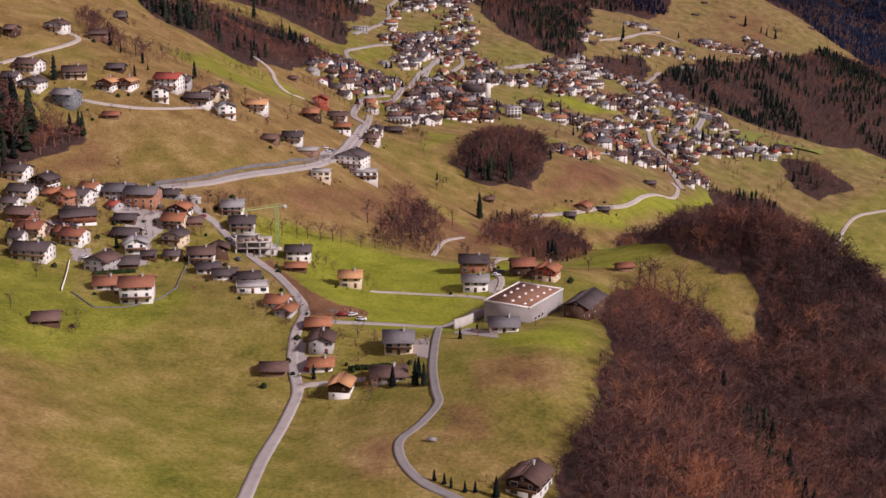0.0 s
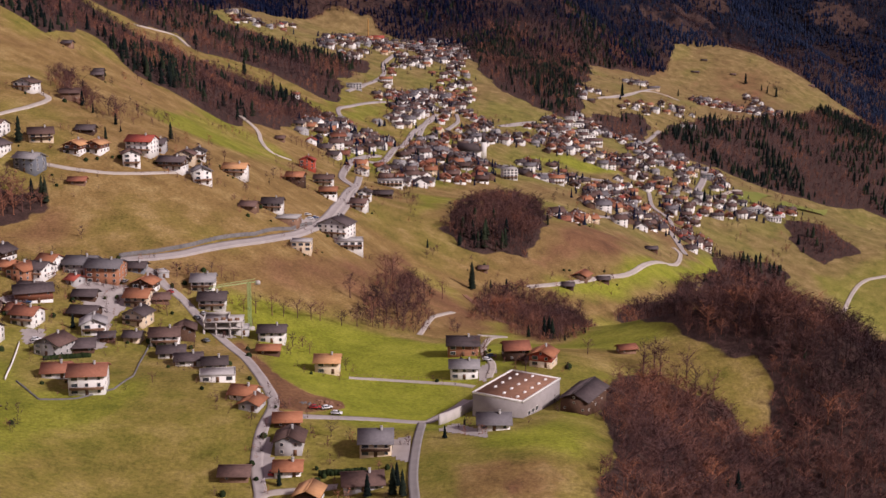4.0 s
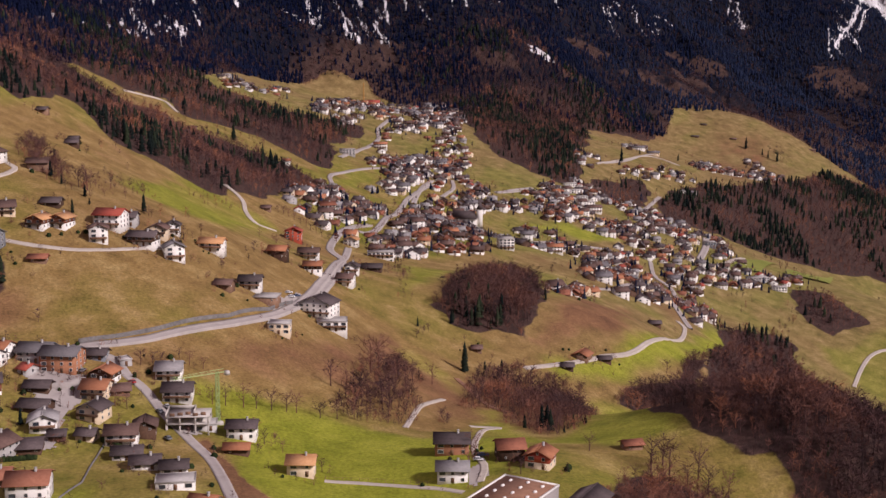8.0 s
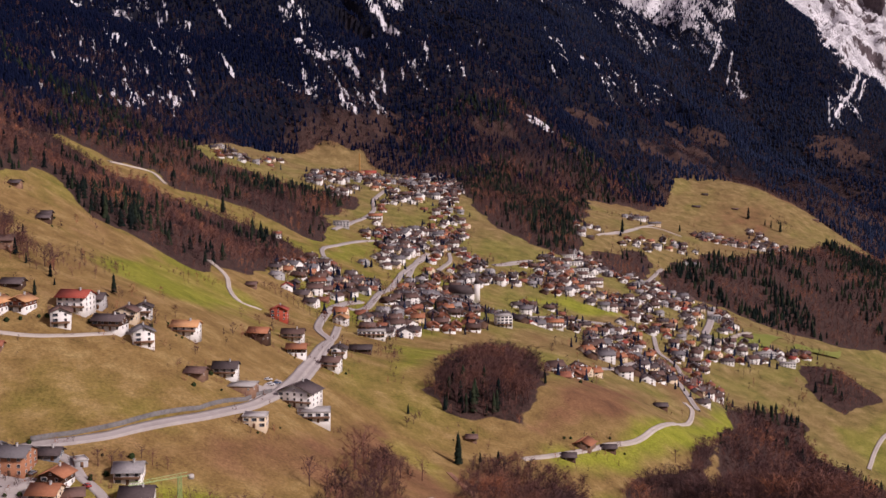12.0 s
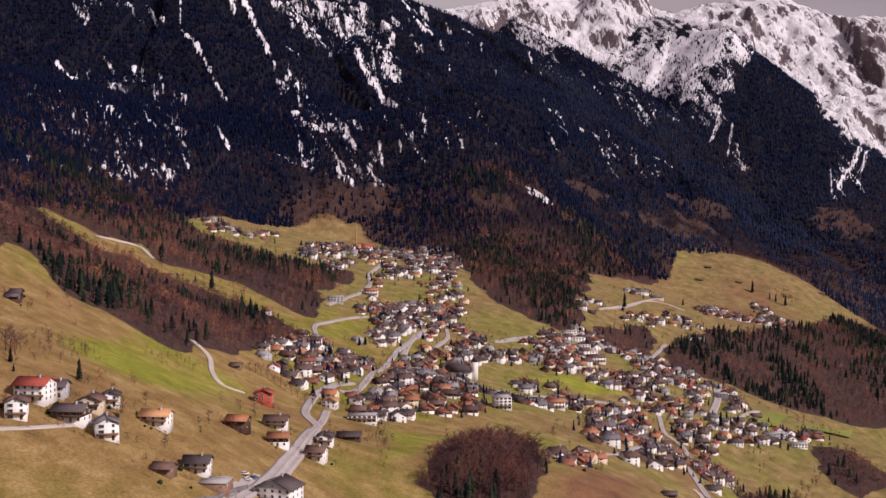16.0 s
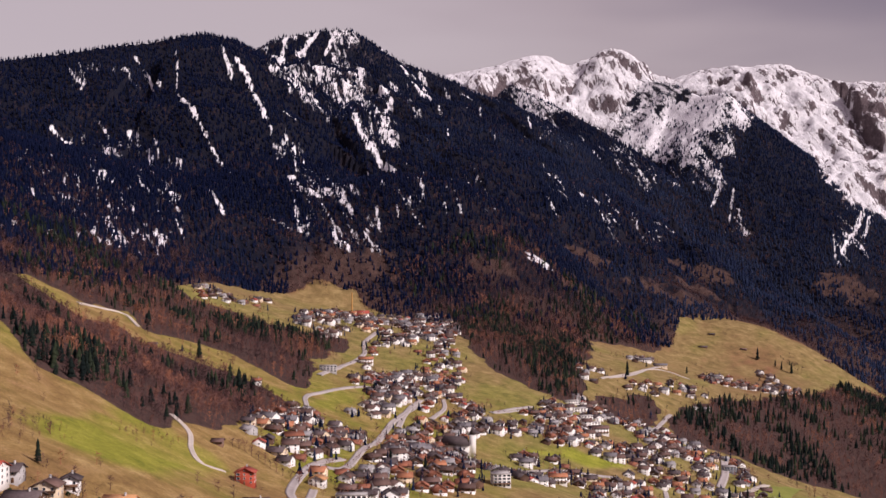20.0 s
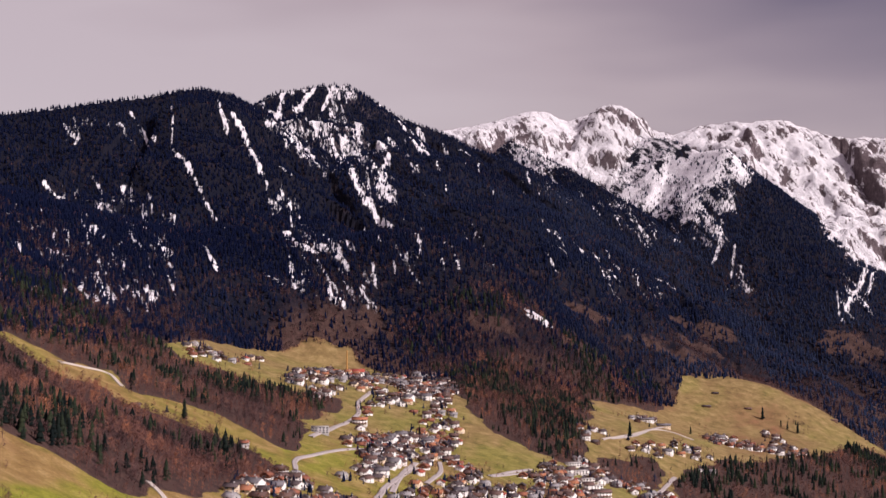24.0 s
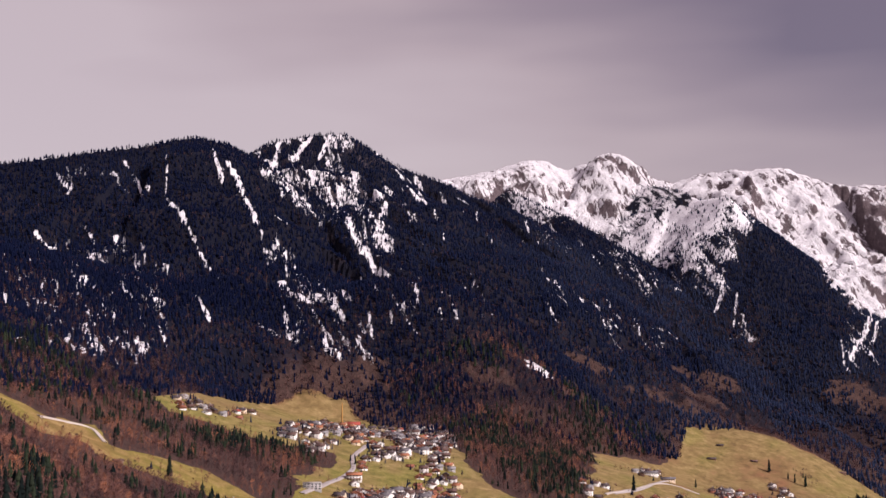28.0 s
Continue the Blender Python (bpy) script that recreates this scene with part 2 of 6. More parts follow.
CREST_BACK = [(-745, 4700, 742), (-133, 4720, 824), (52, 4720, 877), (196, 4720, 905), (362, 4720, 948), (413, 4720, 946), (485, 4720, 908), (567, 4720, 937),
    (646, 4720, 974), (691, 4720, 932), (769, 4700, 879), (867, 4680, 854), (966, 4660, 888), (1141, 4630, 892), (1254, 4600, 893), (1347, 4580, 852), (1458, 4560, 813),
    (1512, 4540, 829), (1631, 4500, 734), (2136, 4350, 683)]


def crest(line, x, y, seed, steep, bow, gully, rough):
    """Height below a crest line, with spurs and gullies that run down its sides."""
    top, best, sbest = np.full(x.shape, -1e9), np.zeros(x.shape), np.zeros(x.shape)
    run = 0.0
    for (x0, y0, z0), (x1, y1, z1) in zip(line, line[1:]):
        dx, dy = x1 - x0, y1 - y0
        l = math.hypot(dx, dy)
        t = np.clip(((x - x0) * dx + (y - y0) * dy) / l ** 2, 0, 1)
        d = np.hypot(x - x0 - t * dx, y - y0 - t * dy)
        z = z0 + t * (z1 - z0) - steep * d + bow * np.minimum(d, 900) ** 2
        over = z > top
        top, best, sbest = np.where(over, z, top), np.where(over, d, best), np.where(over, run + t * l, sbest)
        run += l
    s = sbest + 50 * fnoise(x / 300, y / 300, 3, seed + 40) - 0.32 * best
    cut = fnoise(s / 200, best / 900, 3, seed) + 0.5 * fnoise(s / 55, best / 420, 2, seed + 9)
    deep = np.clip(best / 180, 0, 1)
    ridged = 0.75 - np.abs(fnoise(x / 110, y / 110, 5, seed + 70, 0.6)) * 2.2
    z = top + rough * deep * ridged + gully * deep * cut + 10 * fnoise(x / 60, y / 60, 4, seed + 5) * (0.25 + deep)
    return z, best, s, cut


def smooth_max(a, b, k):
    h = np.clip(0.5 + 0.5 * (a - b) / k, 0, 1)
    return b + (a - b) * h + k * h * (1 - h)


def valley(x, y):
    z = BASE[0] + BASE[1] * x + BASE[2] * y
    for hx, hy, h, r in HILLS:
        z = z + h * np.exp(-((x - hx) ** 2 + (y - hy) ** 2) / (2 * r * r))
    return z


def land(x, y, full=False):
    """Height of the ground at plan places (arrays)."""
    x, y = np.asarray(x, float), np.asarray(y, float)
    v = valley(x, y)
    far = np.clip((y - 900) / 1500, 0, 1)
    v = v + 1.2 * fnoise(x / 45, y / 45, 3, 3) + 5 * far * fnoise(x / 130, y / 130, 3, 4)
    v = np.where(y > 2850, v - (y - 2850) * 0.25, v)
    fr = crest(CREST_FRONT, x, y, 11, 0.74, 0.00013, 68, 18)
    md = crest(CREST_MID, x, y, 23, 0.80, 0.0001, 50, 12)
    py = crest(CREST_PYRAMID, x, y, 31, 0.85, 0.0001, 34, 14)
    bk = crest(CREST_BACK, x, y, 47, 0.85, 0.0001, 88, 24)
    jag = (0.5 - np.abs(fnoise((x + 0.4 * y) / 85, y / 120, 4, 49, 0.6))) * 46 + (0.4 - np.abs(fnoise(x / 30, y / 30, 3, 50))) * 13
    bk = (bk[0] + np.clip(bk[1] / 60, 0.3, 1) * jag - 12, *bk[1:])
    z = smooth_max(v, fr[0], 40.0)
    for o in (md, py, bk):
        z = smooth_max(z, o[0], 12.0)
    if full:
        return z, v, fr, md, py, bk
    return z


def ground_at(x, y):
    return float(land(np.array([x]), np.array([y]))[0])


def smooth_step(v, lo, hi):
    t = np.clip((v - lo) / (hi - lo), 0, 1)
    return t * t * (3 - 2 * t)


def inside(poly, x, y):
    """Signed distance to a plan outline in metres, positive inside it."""
    best, odd = np.full(x.shape, 1e9), np.zeros(x.shape, bool)
    for (x0, y0), (x1, y1) in zip(poly, poly[1:] + poly[:1]):
        dx, dy = x1 - x0, y1 - y0
        t = np.clip(((x - x0) * dx + (y - y0) * dy) / (dx * dx + dy * dy + 1e-9), 0, 1)
        best = np.minimum(best, np.hypot(x - x0 - t * dx, y - y0 - t * dy))
        cross = ((y0 > y) != (y1 > y)) & (x < dx * (y - y0) / (dy if dy else 1e-9) + x0)
        odd ^= cross
    return np.where(odd, best, -best)


# woods in plan: bare beech and maple woods, and stands of spruce
WOOD_EAST = [(24, 240), (30, 329), (35, 358), (47, 384), (59, 436), (65, 490), (68, 512), (77, 538), (92, 553), (106, 556), (118, 552), (130, 546), (139, 538), (147, 551), (144, 572), (118, 640), (150, 720),
             (165, 800), (185, 900), (205, 990), (235, 1090), (300, 1200), (360, 1290), (440, 1270), (480, 1250), (560, 1100), (600, 800), (560, 500), (420, 250)]
WOOD_BAND = [(102, 791), (119, 823), (157, 863), (163, 883), (198, 972), (235, 1080), (244, 1079), (170, 830), (139, 800)]
WOOD_SIDE = [(272, 1233), (320, 1372), (368, 1397), (393, 1376), (390, 1308), (298, 1088), (262, 1078), (248, 1097)]
WOOD_CLUMP = [(-2, 848), (6, 843), (4, 800), (-6, 794), (-10, 830)]
WOOD_BUSH = [(85, 886), (97, 895), (94, 875), (84, 871)]
BANK_UPPER = [(-222, 870), (-198, 869), (-183, 906), (-158, 850), (-169, 784), (-191, 787)]
BANK_LOWER = [(-177, 961), (-173, 1018), (-150, 1028), (-136, 1046), (-137, 998), (-155, 948)]
BANK_WEST = [(-263, 878), (-244, 885), (-216, 849), (-203, 787), (-223, 789), (-237, 804)]
WOOD_TERRACE = [(676, 2611), (712, 2658), (732, 2587), (696, 2538)]
WOOD_SPARSE = [(343, 1493), (368, 1517), (372, 1455), (349, 1391), (327, 1420)]
WOOD_KNOLL = [(104, 650), (108, 618), (114, 597), (126, 579), (145, 571), (152, 560), (150, 547), (148, 534), (165, 530), (180, 574), (178, 610), (165, 655), (130, 700), (116, 690)]
WOOD_ROW = [(-264, 878), (-247, 891), (-206, 811), (-177, 786), (-171, 754), (-197, 762), (-222, 782), (-242, 800)]
WOOD_GULLY = [(-46, 602), (-42, 637), (-32, 691), (-20, 734), (-1, 730), (4, 649), (-7, 611), (-27, 602)]
WOOD_BROOK = [(4, 644), (14, 692), (26, 784), (49, 804), (84, 802), (105, 803), (86, 658), (64, 612), (48, 630), (37, 681), (22, 668), (11, 622)]
WOOD_SLOPE = [(-51, 1159), (-37, 1220), (-26, 1144), (-16, 1073), (-3, 871), (-17, 838), (-27, 917), (-44, 1084)]
WOOD_BELOW = [(232, 1934), (325, 2019), (340, 1963), (294, 1835), (237, 1796)]
WOOD_COPSE = [(2, 860), (14, 832), (36, 829), (63, 843), (79, 875), (90, 960), (70, 1000), (40, 990), (17, 939)]
WOOD_WEST = [(-289, 965), (-289, 1027), (-283, 1068), (-253, 1018), (-233, 997), (-212, 1012), (-187, 1014), (-162, 1016), (-156, 1063), (-135, 1127), (-123, 1242), (-120, 1417), (-161, 1458), (-197, 1479), (-239, 1468), (-276, 1436), (-302, 1480), (-328, 1428), (-420, 1480), (-620, 1420), (-620, 1080), (-400, 1020)]
WOOD_WEDGE = [(-620, 1440), (-430, 1500), (-344, 1494), (-323, 1572), (-292, 1508), (-254, 1546), (-211, 1571), (-172, 1545), (-130, 1516), (-123, 1621), (-126, 1778), (-115, 1898), (-103, 1866), (-138, 1903), (-234, 1895), (-290, 1900), (-350, 1830), (-420, 1800)]
WOOD_NORTHWEST = [(-700, 1700), (-330, 1760), (-300, 1840), (-330, 1900), (-420, 1950), (-700, 2000)]
SPRUCE_WEST = [(-248, 690), (-221, 662), (-207, 652), (-197, 667), (-186, 640), (-201, 622), (-222, 600), (-280, 600), (-290, 680)]
SPRUCE_MID = [(-290, 1820), (-237, 1903), (-115, 1929), (-105, 1858), (-161, 1795), (-201, 1745), (-270, 1760)]
SPRUCE_NORTH = [(52, 2320), (90, 2150), (120, 2082), (203, 2003), (230, 2060), (250, 2187), (265, 2393), (440, 2560), (470, 2700), (142, 2700), (-100, 2500)]
SPRUCE_TONGUE = [(20, 2300), (38, 2213), (62, 2000), (98, 1925), (137, 1872), (185, 1862), (219, 1866), (222, 1945), (236, 2083), (268, 2260), (300, 2400), (260, 2480), (120, 2460), (40, 2424)]
WOOD_NORTHEAST = [(332, 1945), (436, 2117), (539, 2225), (674, 2405), (780, 2580), (1000, 2640), (1300, 2600), (1300, 1800), (800, 1900), (668, 1948), (525, 1868), (458, 1845), (417, 1869), (322, 1831)]
WOOD_SPORT = [(424, 1545), (483, 1562), (500, 1465), (446, 1414), (408, 1449)]
# fresh green meadows, bare earth
GREENS = [[(21, 617), (27, 672), (42, 658), (59, 612), (101, 785), (138, 819), (113, 602), (94, 591), (44, 587)],
          [(-18, 758), (-7, 766), (13, 754), (26, 729), (22, 705), (7, 712), (-6, 732)],
          [(-93, 594), (-63, 593), (-39, 601), (2, 586), (33, 603), (45, 565), (28, 545), (11, 463), (7, 444), (-27, 464), (-46, 489), (-67, 535)],
          [(-28, 1021), (22, 1040), (6, 907), (-14, 879)],
          [(111, 1536), (163, 1598), (236, 1585), (190, 1545)],
          [(64, 809), (122, 856), (200, 1038), (270, 1208), (343, 1302), (179, 920), (119, 831), (83, 807)],
          [(-197, 860), (-185, 1028), (-129, 1039), (-112, 1008), (-135, 845), (-172, 827)],
          [(-175, 1584), (-120, 1567), (-124, 1480)],
          [(418, 1390), (477, 1410), (550, 1491), (600, 1350), (478, 1274), (437, 1318)],
          [(-170, 440), (-110, 480), (-125, 430), (-130, 395), (-175, 390)],
          [(60, 600), (80, 640), (105, 690), (115, 660), (100, 600), (85, 580)],
          [(22, 624), (27, 666), (36, 685), (45, 657), (41, 629)],
          [(12, 440), (25, 446), (42, 462), (52, 466), (57, 440), (48, 415), (35, 425), (20, 428)],
          [(-215, 500), (-172, 526), (-155, 480), (-140, 452), (-120, 455), (-158, 425), (-215, 420)]]
BROWNS = [[(13, 409), (23, 408), (28, 395), (22, 384), (13, 390)], [(-1, 369), (4, 376), (12, 375), (17, 366), (13, 358), (2, 358)], [(-28, 355), (-23, 362), (-13, 361), (-15, 337), (-27, 338)],
          [(22, 407), (35, 408), (42, 397), (37, 386), (24, 387)],
          [(-133, 607), (-75, 673), (-48, 696), (-29, 699), (-29, 626), (-49, 601), (-82, 607), (-128, 595)],
          [(-45, 618), (-35, 669), (-34, 739), (-21, 790), (0, 720), (29, 745), (47, 785), (79, 785), (90, 765), (75, 640), (53, 618), (27, 640), (2, 606), (-20, 614)],
          [(81, 913), (140, 1058), (173, 1072), (136, 910), (92, 861), (75, 837), (41, 834), (68, 848)],
          [(-227, 618), (-205, 627), (-189, 651), (-172, 627), (-186, 606), (-222, 601)]]
EARTH = [(-85, 549), (-81, 551), (-54, 499), (-44, 486), (-32, 487), (-30, 476), (-44, 464), (-54, 467), (-61, 493), (-75, 528)]
VILLAGE_GROUND = [(-140, 1100), (-120, 1600), (-200, 2000), (-170, 2380), (30, 2380), (60, 1960), (220, 1900), (420, 1840), (500, 1600), (230, 1100), (90, 930), (0, 1050)]
WILD_X = [-2500, -700, -420, -381, -335, -313, -285, -218, -140, -124, -88, -31, 35, 52, 250, 470, 510, 560, 700, 800, 900, 1400, 2500]
WILD_Y = [1000, 1150, 1390, 1650, 1975, 2198, 2308, 2397, 2416, 2379, 2339, 2331, 2316, 2320, 2440, 2600, 2720, 2780, 2800, 2720, 2580, 2200, 2000]


def wild(x, y):
    """Metres beyond the upper edge of the farmed land."""
    return y - np.interp(x, WILD_X, WILD_Y) + (30 + 15 * smooth_step(x, -200, 0)) * fnoise(x / 90, y / 90, 4, 70, 0.6)


GULLIES = []
# clearings in the mountain forest: plan place, size across and along, and whether snow lies in them
CLEARINGS = [(222, 2655, 26, 18, 1), (604, 2961, 70, 30, 0), (629, 3074, 60, 30, 0), (345, 2897, 55, 28, 0), (301, 2658, 50, 40, 0), (1057, 3380, 90, 40, 0), (117, 2558, 35, 30, 0), (480, 2860, 60, 30, 0), (-90, 2520, 40, 30, 0)]


def gully(line, width):
    """A snow-filled runnel down the mountain side."""
    GULLIES.append((line, width))


gully([(-634, 3237), (-618, 3186), (-608, 3121), (-590, 3087)], 4)
gully([(-584, 3080), (-565, 3063), (-539, 3026)], 13)
gully([(-537, 3019), (-510, 2989)], 5)
gully([(-507, 2986), (-484, 2935)], 8)
gully([(-476, 2930), (-429, 2834)], 6)
gully([(-552, 3385), (-514, 3241), (-494, 3215)], 11)
gully([(-485, 3252), (-457, 3222), (-427, 3165), (-391, 3088)], 17)
gully([(-747, 3287), (-718, 3255), (-643, 3129)], 8)
gully([(-761, 3236), (-739, 3214)], 8)
gully([(-895, 3227), (-856, 3169)], 7)
gully([(-415, 3646), (-406, 3416)], 15)
gully([(-265, 3467), (-229, 3354)], 11)
gully([(-230, 3440), (-211, 3329), (-184, 3209), (-151, 3138), (-122, 3081), (-87, 3031)], 13)
gully([(-109, 3415), (-127, 3328), (-119, 3221), (-96, 3189)], 15)
gully([(-45, 3769), (-8, 3526), (21, 3439)], 14)
gully([(69, 3754), (104, 3742)], 8)
gully([(35, 3406), (40, 3263)], 5)
gully([(-378, 3074), (-362, 3023)], 6)
gully([(-323, 3069), (-295, 2909)], 8)
gully([(-300, 2877), (-270, 2767), (-238, 2740)], 22)
gully([(-277, 2716), (-247, 2546)], 11)
gully([(-222, 2701), (-175, 2603), (-151, 2515)], 6)
gully([(-236, 2956), (-193, 2825)], 7)
gully([(-152, 3061), (-101, 2774)], 8)
gully([(-25, 2826), (-14, 2701)], 6)
gully([(-860, 2987), (-839, 2975), (-816, 2975)], 11)
gully([(-770, 3044), (-730, 2979)], 6)
gully([(-692, 3005), (-676, 2982)], 6)
gully([(-622, 2947), (-556, 2683)], 5)
gully([(-551, 2559), (-516, 2520)], 9)
gully([(-520, 2570), (-444, 2421)], 4)
gully([(-453, 2445), (-429, 2368)], 6)
gully([(-447, 2693), (-420, 2631), (-396, 2589)], 10)
gully([(-353, 3134), (-325, 3128)], 10)
gully([(-316, 2632), (-263, 2560)], 8)
gully([(-70, 2687), (-64, 2646)], 5)
gully([(-36, 2656), (-16, 2623)], 4)
gully([(-111, 2684), (-99, 2608)], 5)
gully([(132, 3732), (131, 3585)], 6)
gully([(144, 3572), (163, 3350)], 5)
gully([(277, 4182), (269, 3630)], 8)
gully([(193, 2636), (222, 2653)], 8)
gully([(233, 3153), (259, 3119), (284, 2998)], 5)
gully([(312, 3318), (327, 3300)], 5)
gully([(445, 3411), (439, 3271)], 6)
gully([(495, 3274), (491, 3151)], 6)
gully([(550, 3279), (594, 3296)], 4)
gully([(850, 3860), (822, 3760), (785, 3696)], 9)
gully([(858, 3740), (824, 3640)], 7)
gully([(857, 3683), (855, 3582)], 8)
gully([(1292, 3865), (1188, 3647), (1097, 3509)], 14)
gully([(1274, 3771), (1183, 3592)], 8)
gully([(1088, 3560), (1071, 3486)], 7)
gully([(781, 4027), (746, 3904)], 13)
gully([(104, 3087), (98, 3057)], 4)
gully([(-330, 3725), (-372, 3560)], 15)
gully([(-283, 3745), (-300, 3620)], 10)
gully([(-130, 3790), (-60, 3640), (10, 3500)], 14)
gully([(-40, 3790), (30, 3640)], 9)
# flanks where snow lies between the trees, and how thickly
SNOWFIELDS = [
    ([(-485, 3600), (-436, 3690), (-319, 3770), (-180, 3800), (-60, 3790), (-468, 3533), (-410, 3643), (-323, 3704), (-101, 3536), (-93, 3127), (-155, 3104), (-218, 3227), (-280, 3233), (-358, 3256), (-426, 3338)], 0.50),
    ([(-103, 3795), (43, 3759), (106, 3708), (54, 3249), (-27, 3208), (-87, 3382)], 0.30),
    ([(-496, 3251), (-444, 3269), (-385, 3157), (-388, 3089), (-441, 3130)], 0.46),
    ([(-369, 3050), (-310, 3091), (-244, 2958), (-104, 2665), (-97, 2535), (-156, 2502), (-261, 2526), (-324, 2826)], 0.43),
    ([(-660, 2223), (-859, 2984), (-779, 3049), (-664, 3001), (-565, 2955), (-424, 2358), (-444, 2001), (-492, 1928), (-558, 1919)], 0.41),
    ([(-553, 1906), (-508, 2002), (-498, 2256), (-434, 2424), (-404, 2062), (-445, 1922), (-489, 1789)], 0.47),
    ([(-920, 3240), (-752, 3279), (-633, 3131), (-748, 3168), (-869, 3128)], 0.27),
    ([(-76, 3072), (132, 3146), (187, 2778), (5, 2604), (-84, 2700)], 0.29),
    ([(275, 3271), (467, 3273), (645, 3340), (503, 3089), (305, 3032)], 0.29),
    ([(613, 4235), (711, 4269), (839, 4302), (994, 4404), (1060, 4328), (1137, 4322), (970, 3985), (877, 3887), (834, 3746), (784, 3742), (733, 3880), (679, 4095)], 0.56),
    ([(841, 3841), (915, 3781), (889, 3571), (802, 3587)], 0.28),
    ([(1213, 3874), (1333, 3872), (1184, 3485), (1042, 3446)], 0.40),
    ([(252, 4165), (431, 4427), (395, 3896), (564, 3911), (729, 3819), (553, 3643), (348, 3590), (258, 3612)], 0.34),
]
# bare crags of the back range: plan place, half-widths across and along
ROCKS = [(361, 4634, 44, 30), (316, 4563, 32, 83), (626, 4642, 37, 43), (487, 4581, 28, 30), (674, 4442, 35, 60), (853, 4666, 31, 280), (826, 4285, 26, 37), (1219, 4550, 82, 40), (1342, 4564, 54, 43), (1439, 4308, 59, 30), (1414, 4323, 47, 30), (1414, 4222, 69, 110), (739, 4268, 26, 36), (206, 4553, 59, 30), (920, 4094, 29, 30)]


def runnels(x, y):
    g = np.zeros(x.shape)
    wob = fnoise(x / 14, y / 30, 3, 95, 0.6)
    for line, width in GULLIES:
        best = np.full(x.shape, 1e9)
        for (x0, y0), (x1, y1) in zip(line, line[1:]):
            dx, dy = x1 - x0, y1 - y0
            t = np.clip(((x - x0) * dx + (y - y0) * dy) / (dx * dx + dy * dy), 0, 1)
            best = np.minimum(best, np.hypot(x - x0 - t * dx, (y - y0 - t * dy) * 0.8))
        g = np.maximum(g, smooth_step(width * (0.40 + 0.45 * wob) - best, -6, 4))
    return g


def cleared(x, y, snowy):
    g = np.zeros(x.shape)
    wob = 1.3 * fnoise(x / 40, y / 40, 4, 97, 0.7)
    for cx, cy, rx, ry, sn in CLEARINGS:
        if sn or not snowy:
            g = np.maximum(g, smooth_step(1 + wob - np.hypot((x - cx) / rx, (y - cy) / ry), -0.1, 0.15))
    return g


def snow_lie(x, y, parts):
    """How thickly snow lies at a place: in gullies, on open flanks, and all over the back range."""
    z, v, fr, md, py, bk = parts
    which = np.argmax(np.stack([fr[0], md[0], py[0], bk[0]]), 0)
    cut = np.choose(which, [fr[3], md[3], py[3], bk[3]])
    patch = fnoise((x + 0.3 * y) / 45, y / 150, 3, 85, 0.6)
    lie = 0.06 + 0.10 * smooth_step(z, 250, 700) + 0.16 * patch * smooth_step(z, 150, 350)
    rill = fnoise((x + 0.3 * y + 12 * patch) / 11, y / 75, 3, 86, 0.65)
    for poly, thick in SNOWFIELDS:
        lie = np.maximum(lie, (thick - 0.07 + 0.62 * rill + 0.15 * patch) * smooth_step(inside(poly, x, y) + 30 * patch, -30, 25))
    lie = np.where(which == 2, lie + 0.03 + 0.34 * smooth_step(z - 0.55 * (x - 930), 560, 720), lie)
    lie = np.where(which == 1, lie + 0.06 + 0.22 * smooth_step(z, 560, 700), lie)
    crag = np.zeros(x.shape)
    for cx, cy, rx, ry in ROCKS:
        crag = np.maximum(crag, smooth_step(1.2 - np.hypot((x - cx) / rx, (y - cy) / ry) + 1.9 * fnoise((x - 0.5 * y) / 45, y / 45, 4, 98, 0.7), 0.0, 0.8))
    scree = smooth_step(fnoise((x + 0.5 * y) / 38, y / 70, 4, 99, 0.65), 0.08, 0.42)
    lie = np.where(which == 3, 0.84 - 0.30 * crag - 0.34 * scree - 0.10 * cut + 0.08 * patch, lie - 0.3 * crag)
    lie = np.where(wild(x, y) > 60, lie, 0.0)
    return np.maximum(lie, np.maximum(0.80 * runnels(x, y), 0.85 * cleared(x, y, True))), which, cut


def ragged(x, y):
    return 9 * fnoise(x / 22, y / 22, 3, 66) + 18 * smooth_step(y, 750, 1500) * fnoise(x / 70, y / 70, 3, 67)


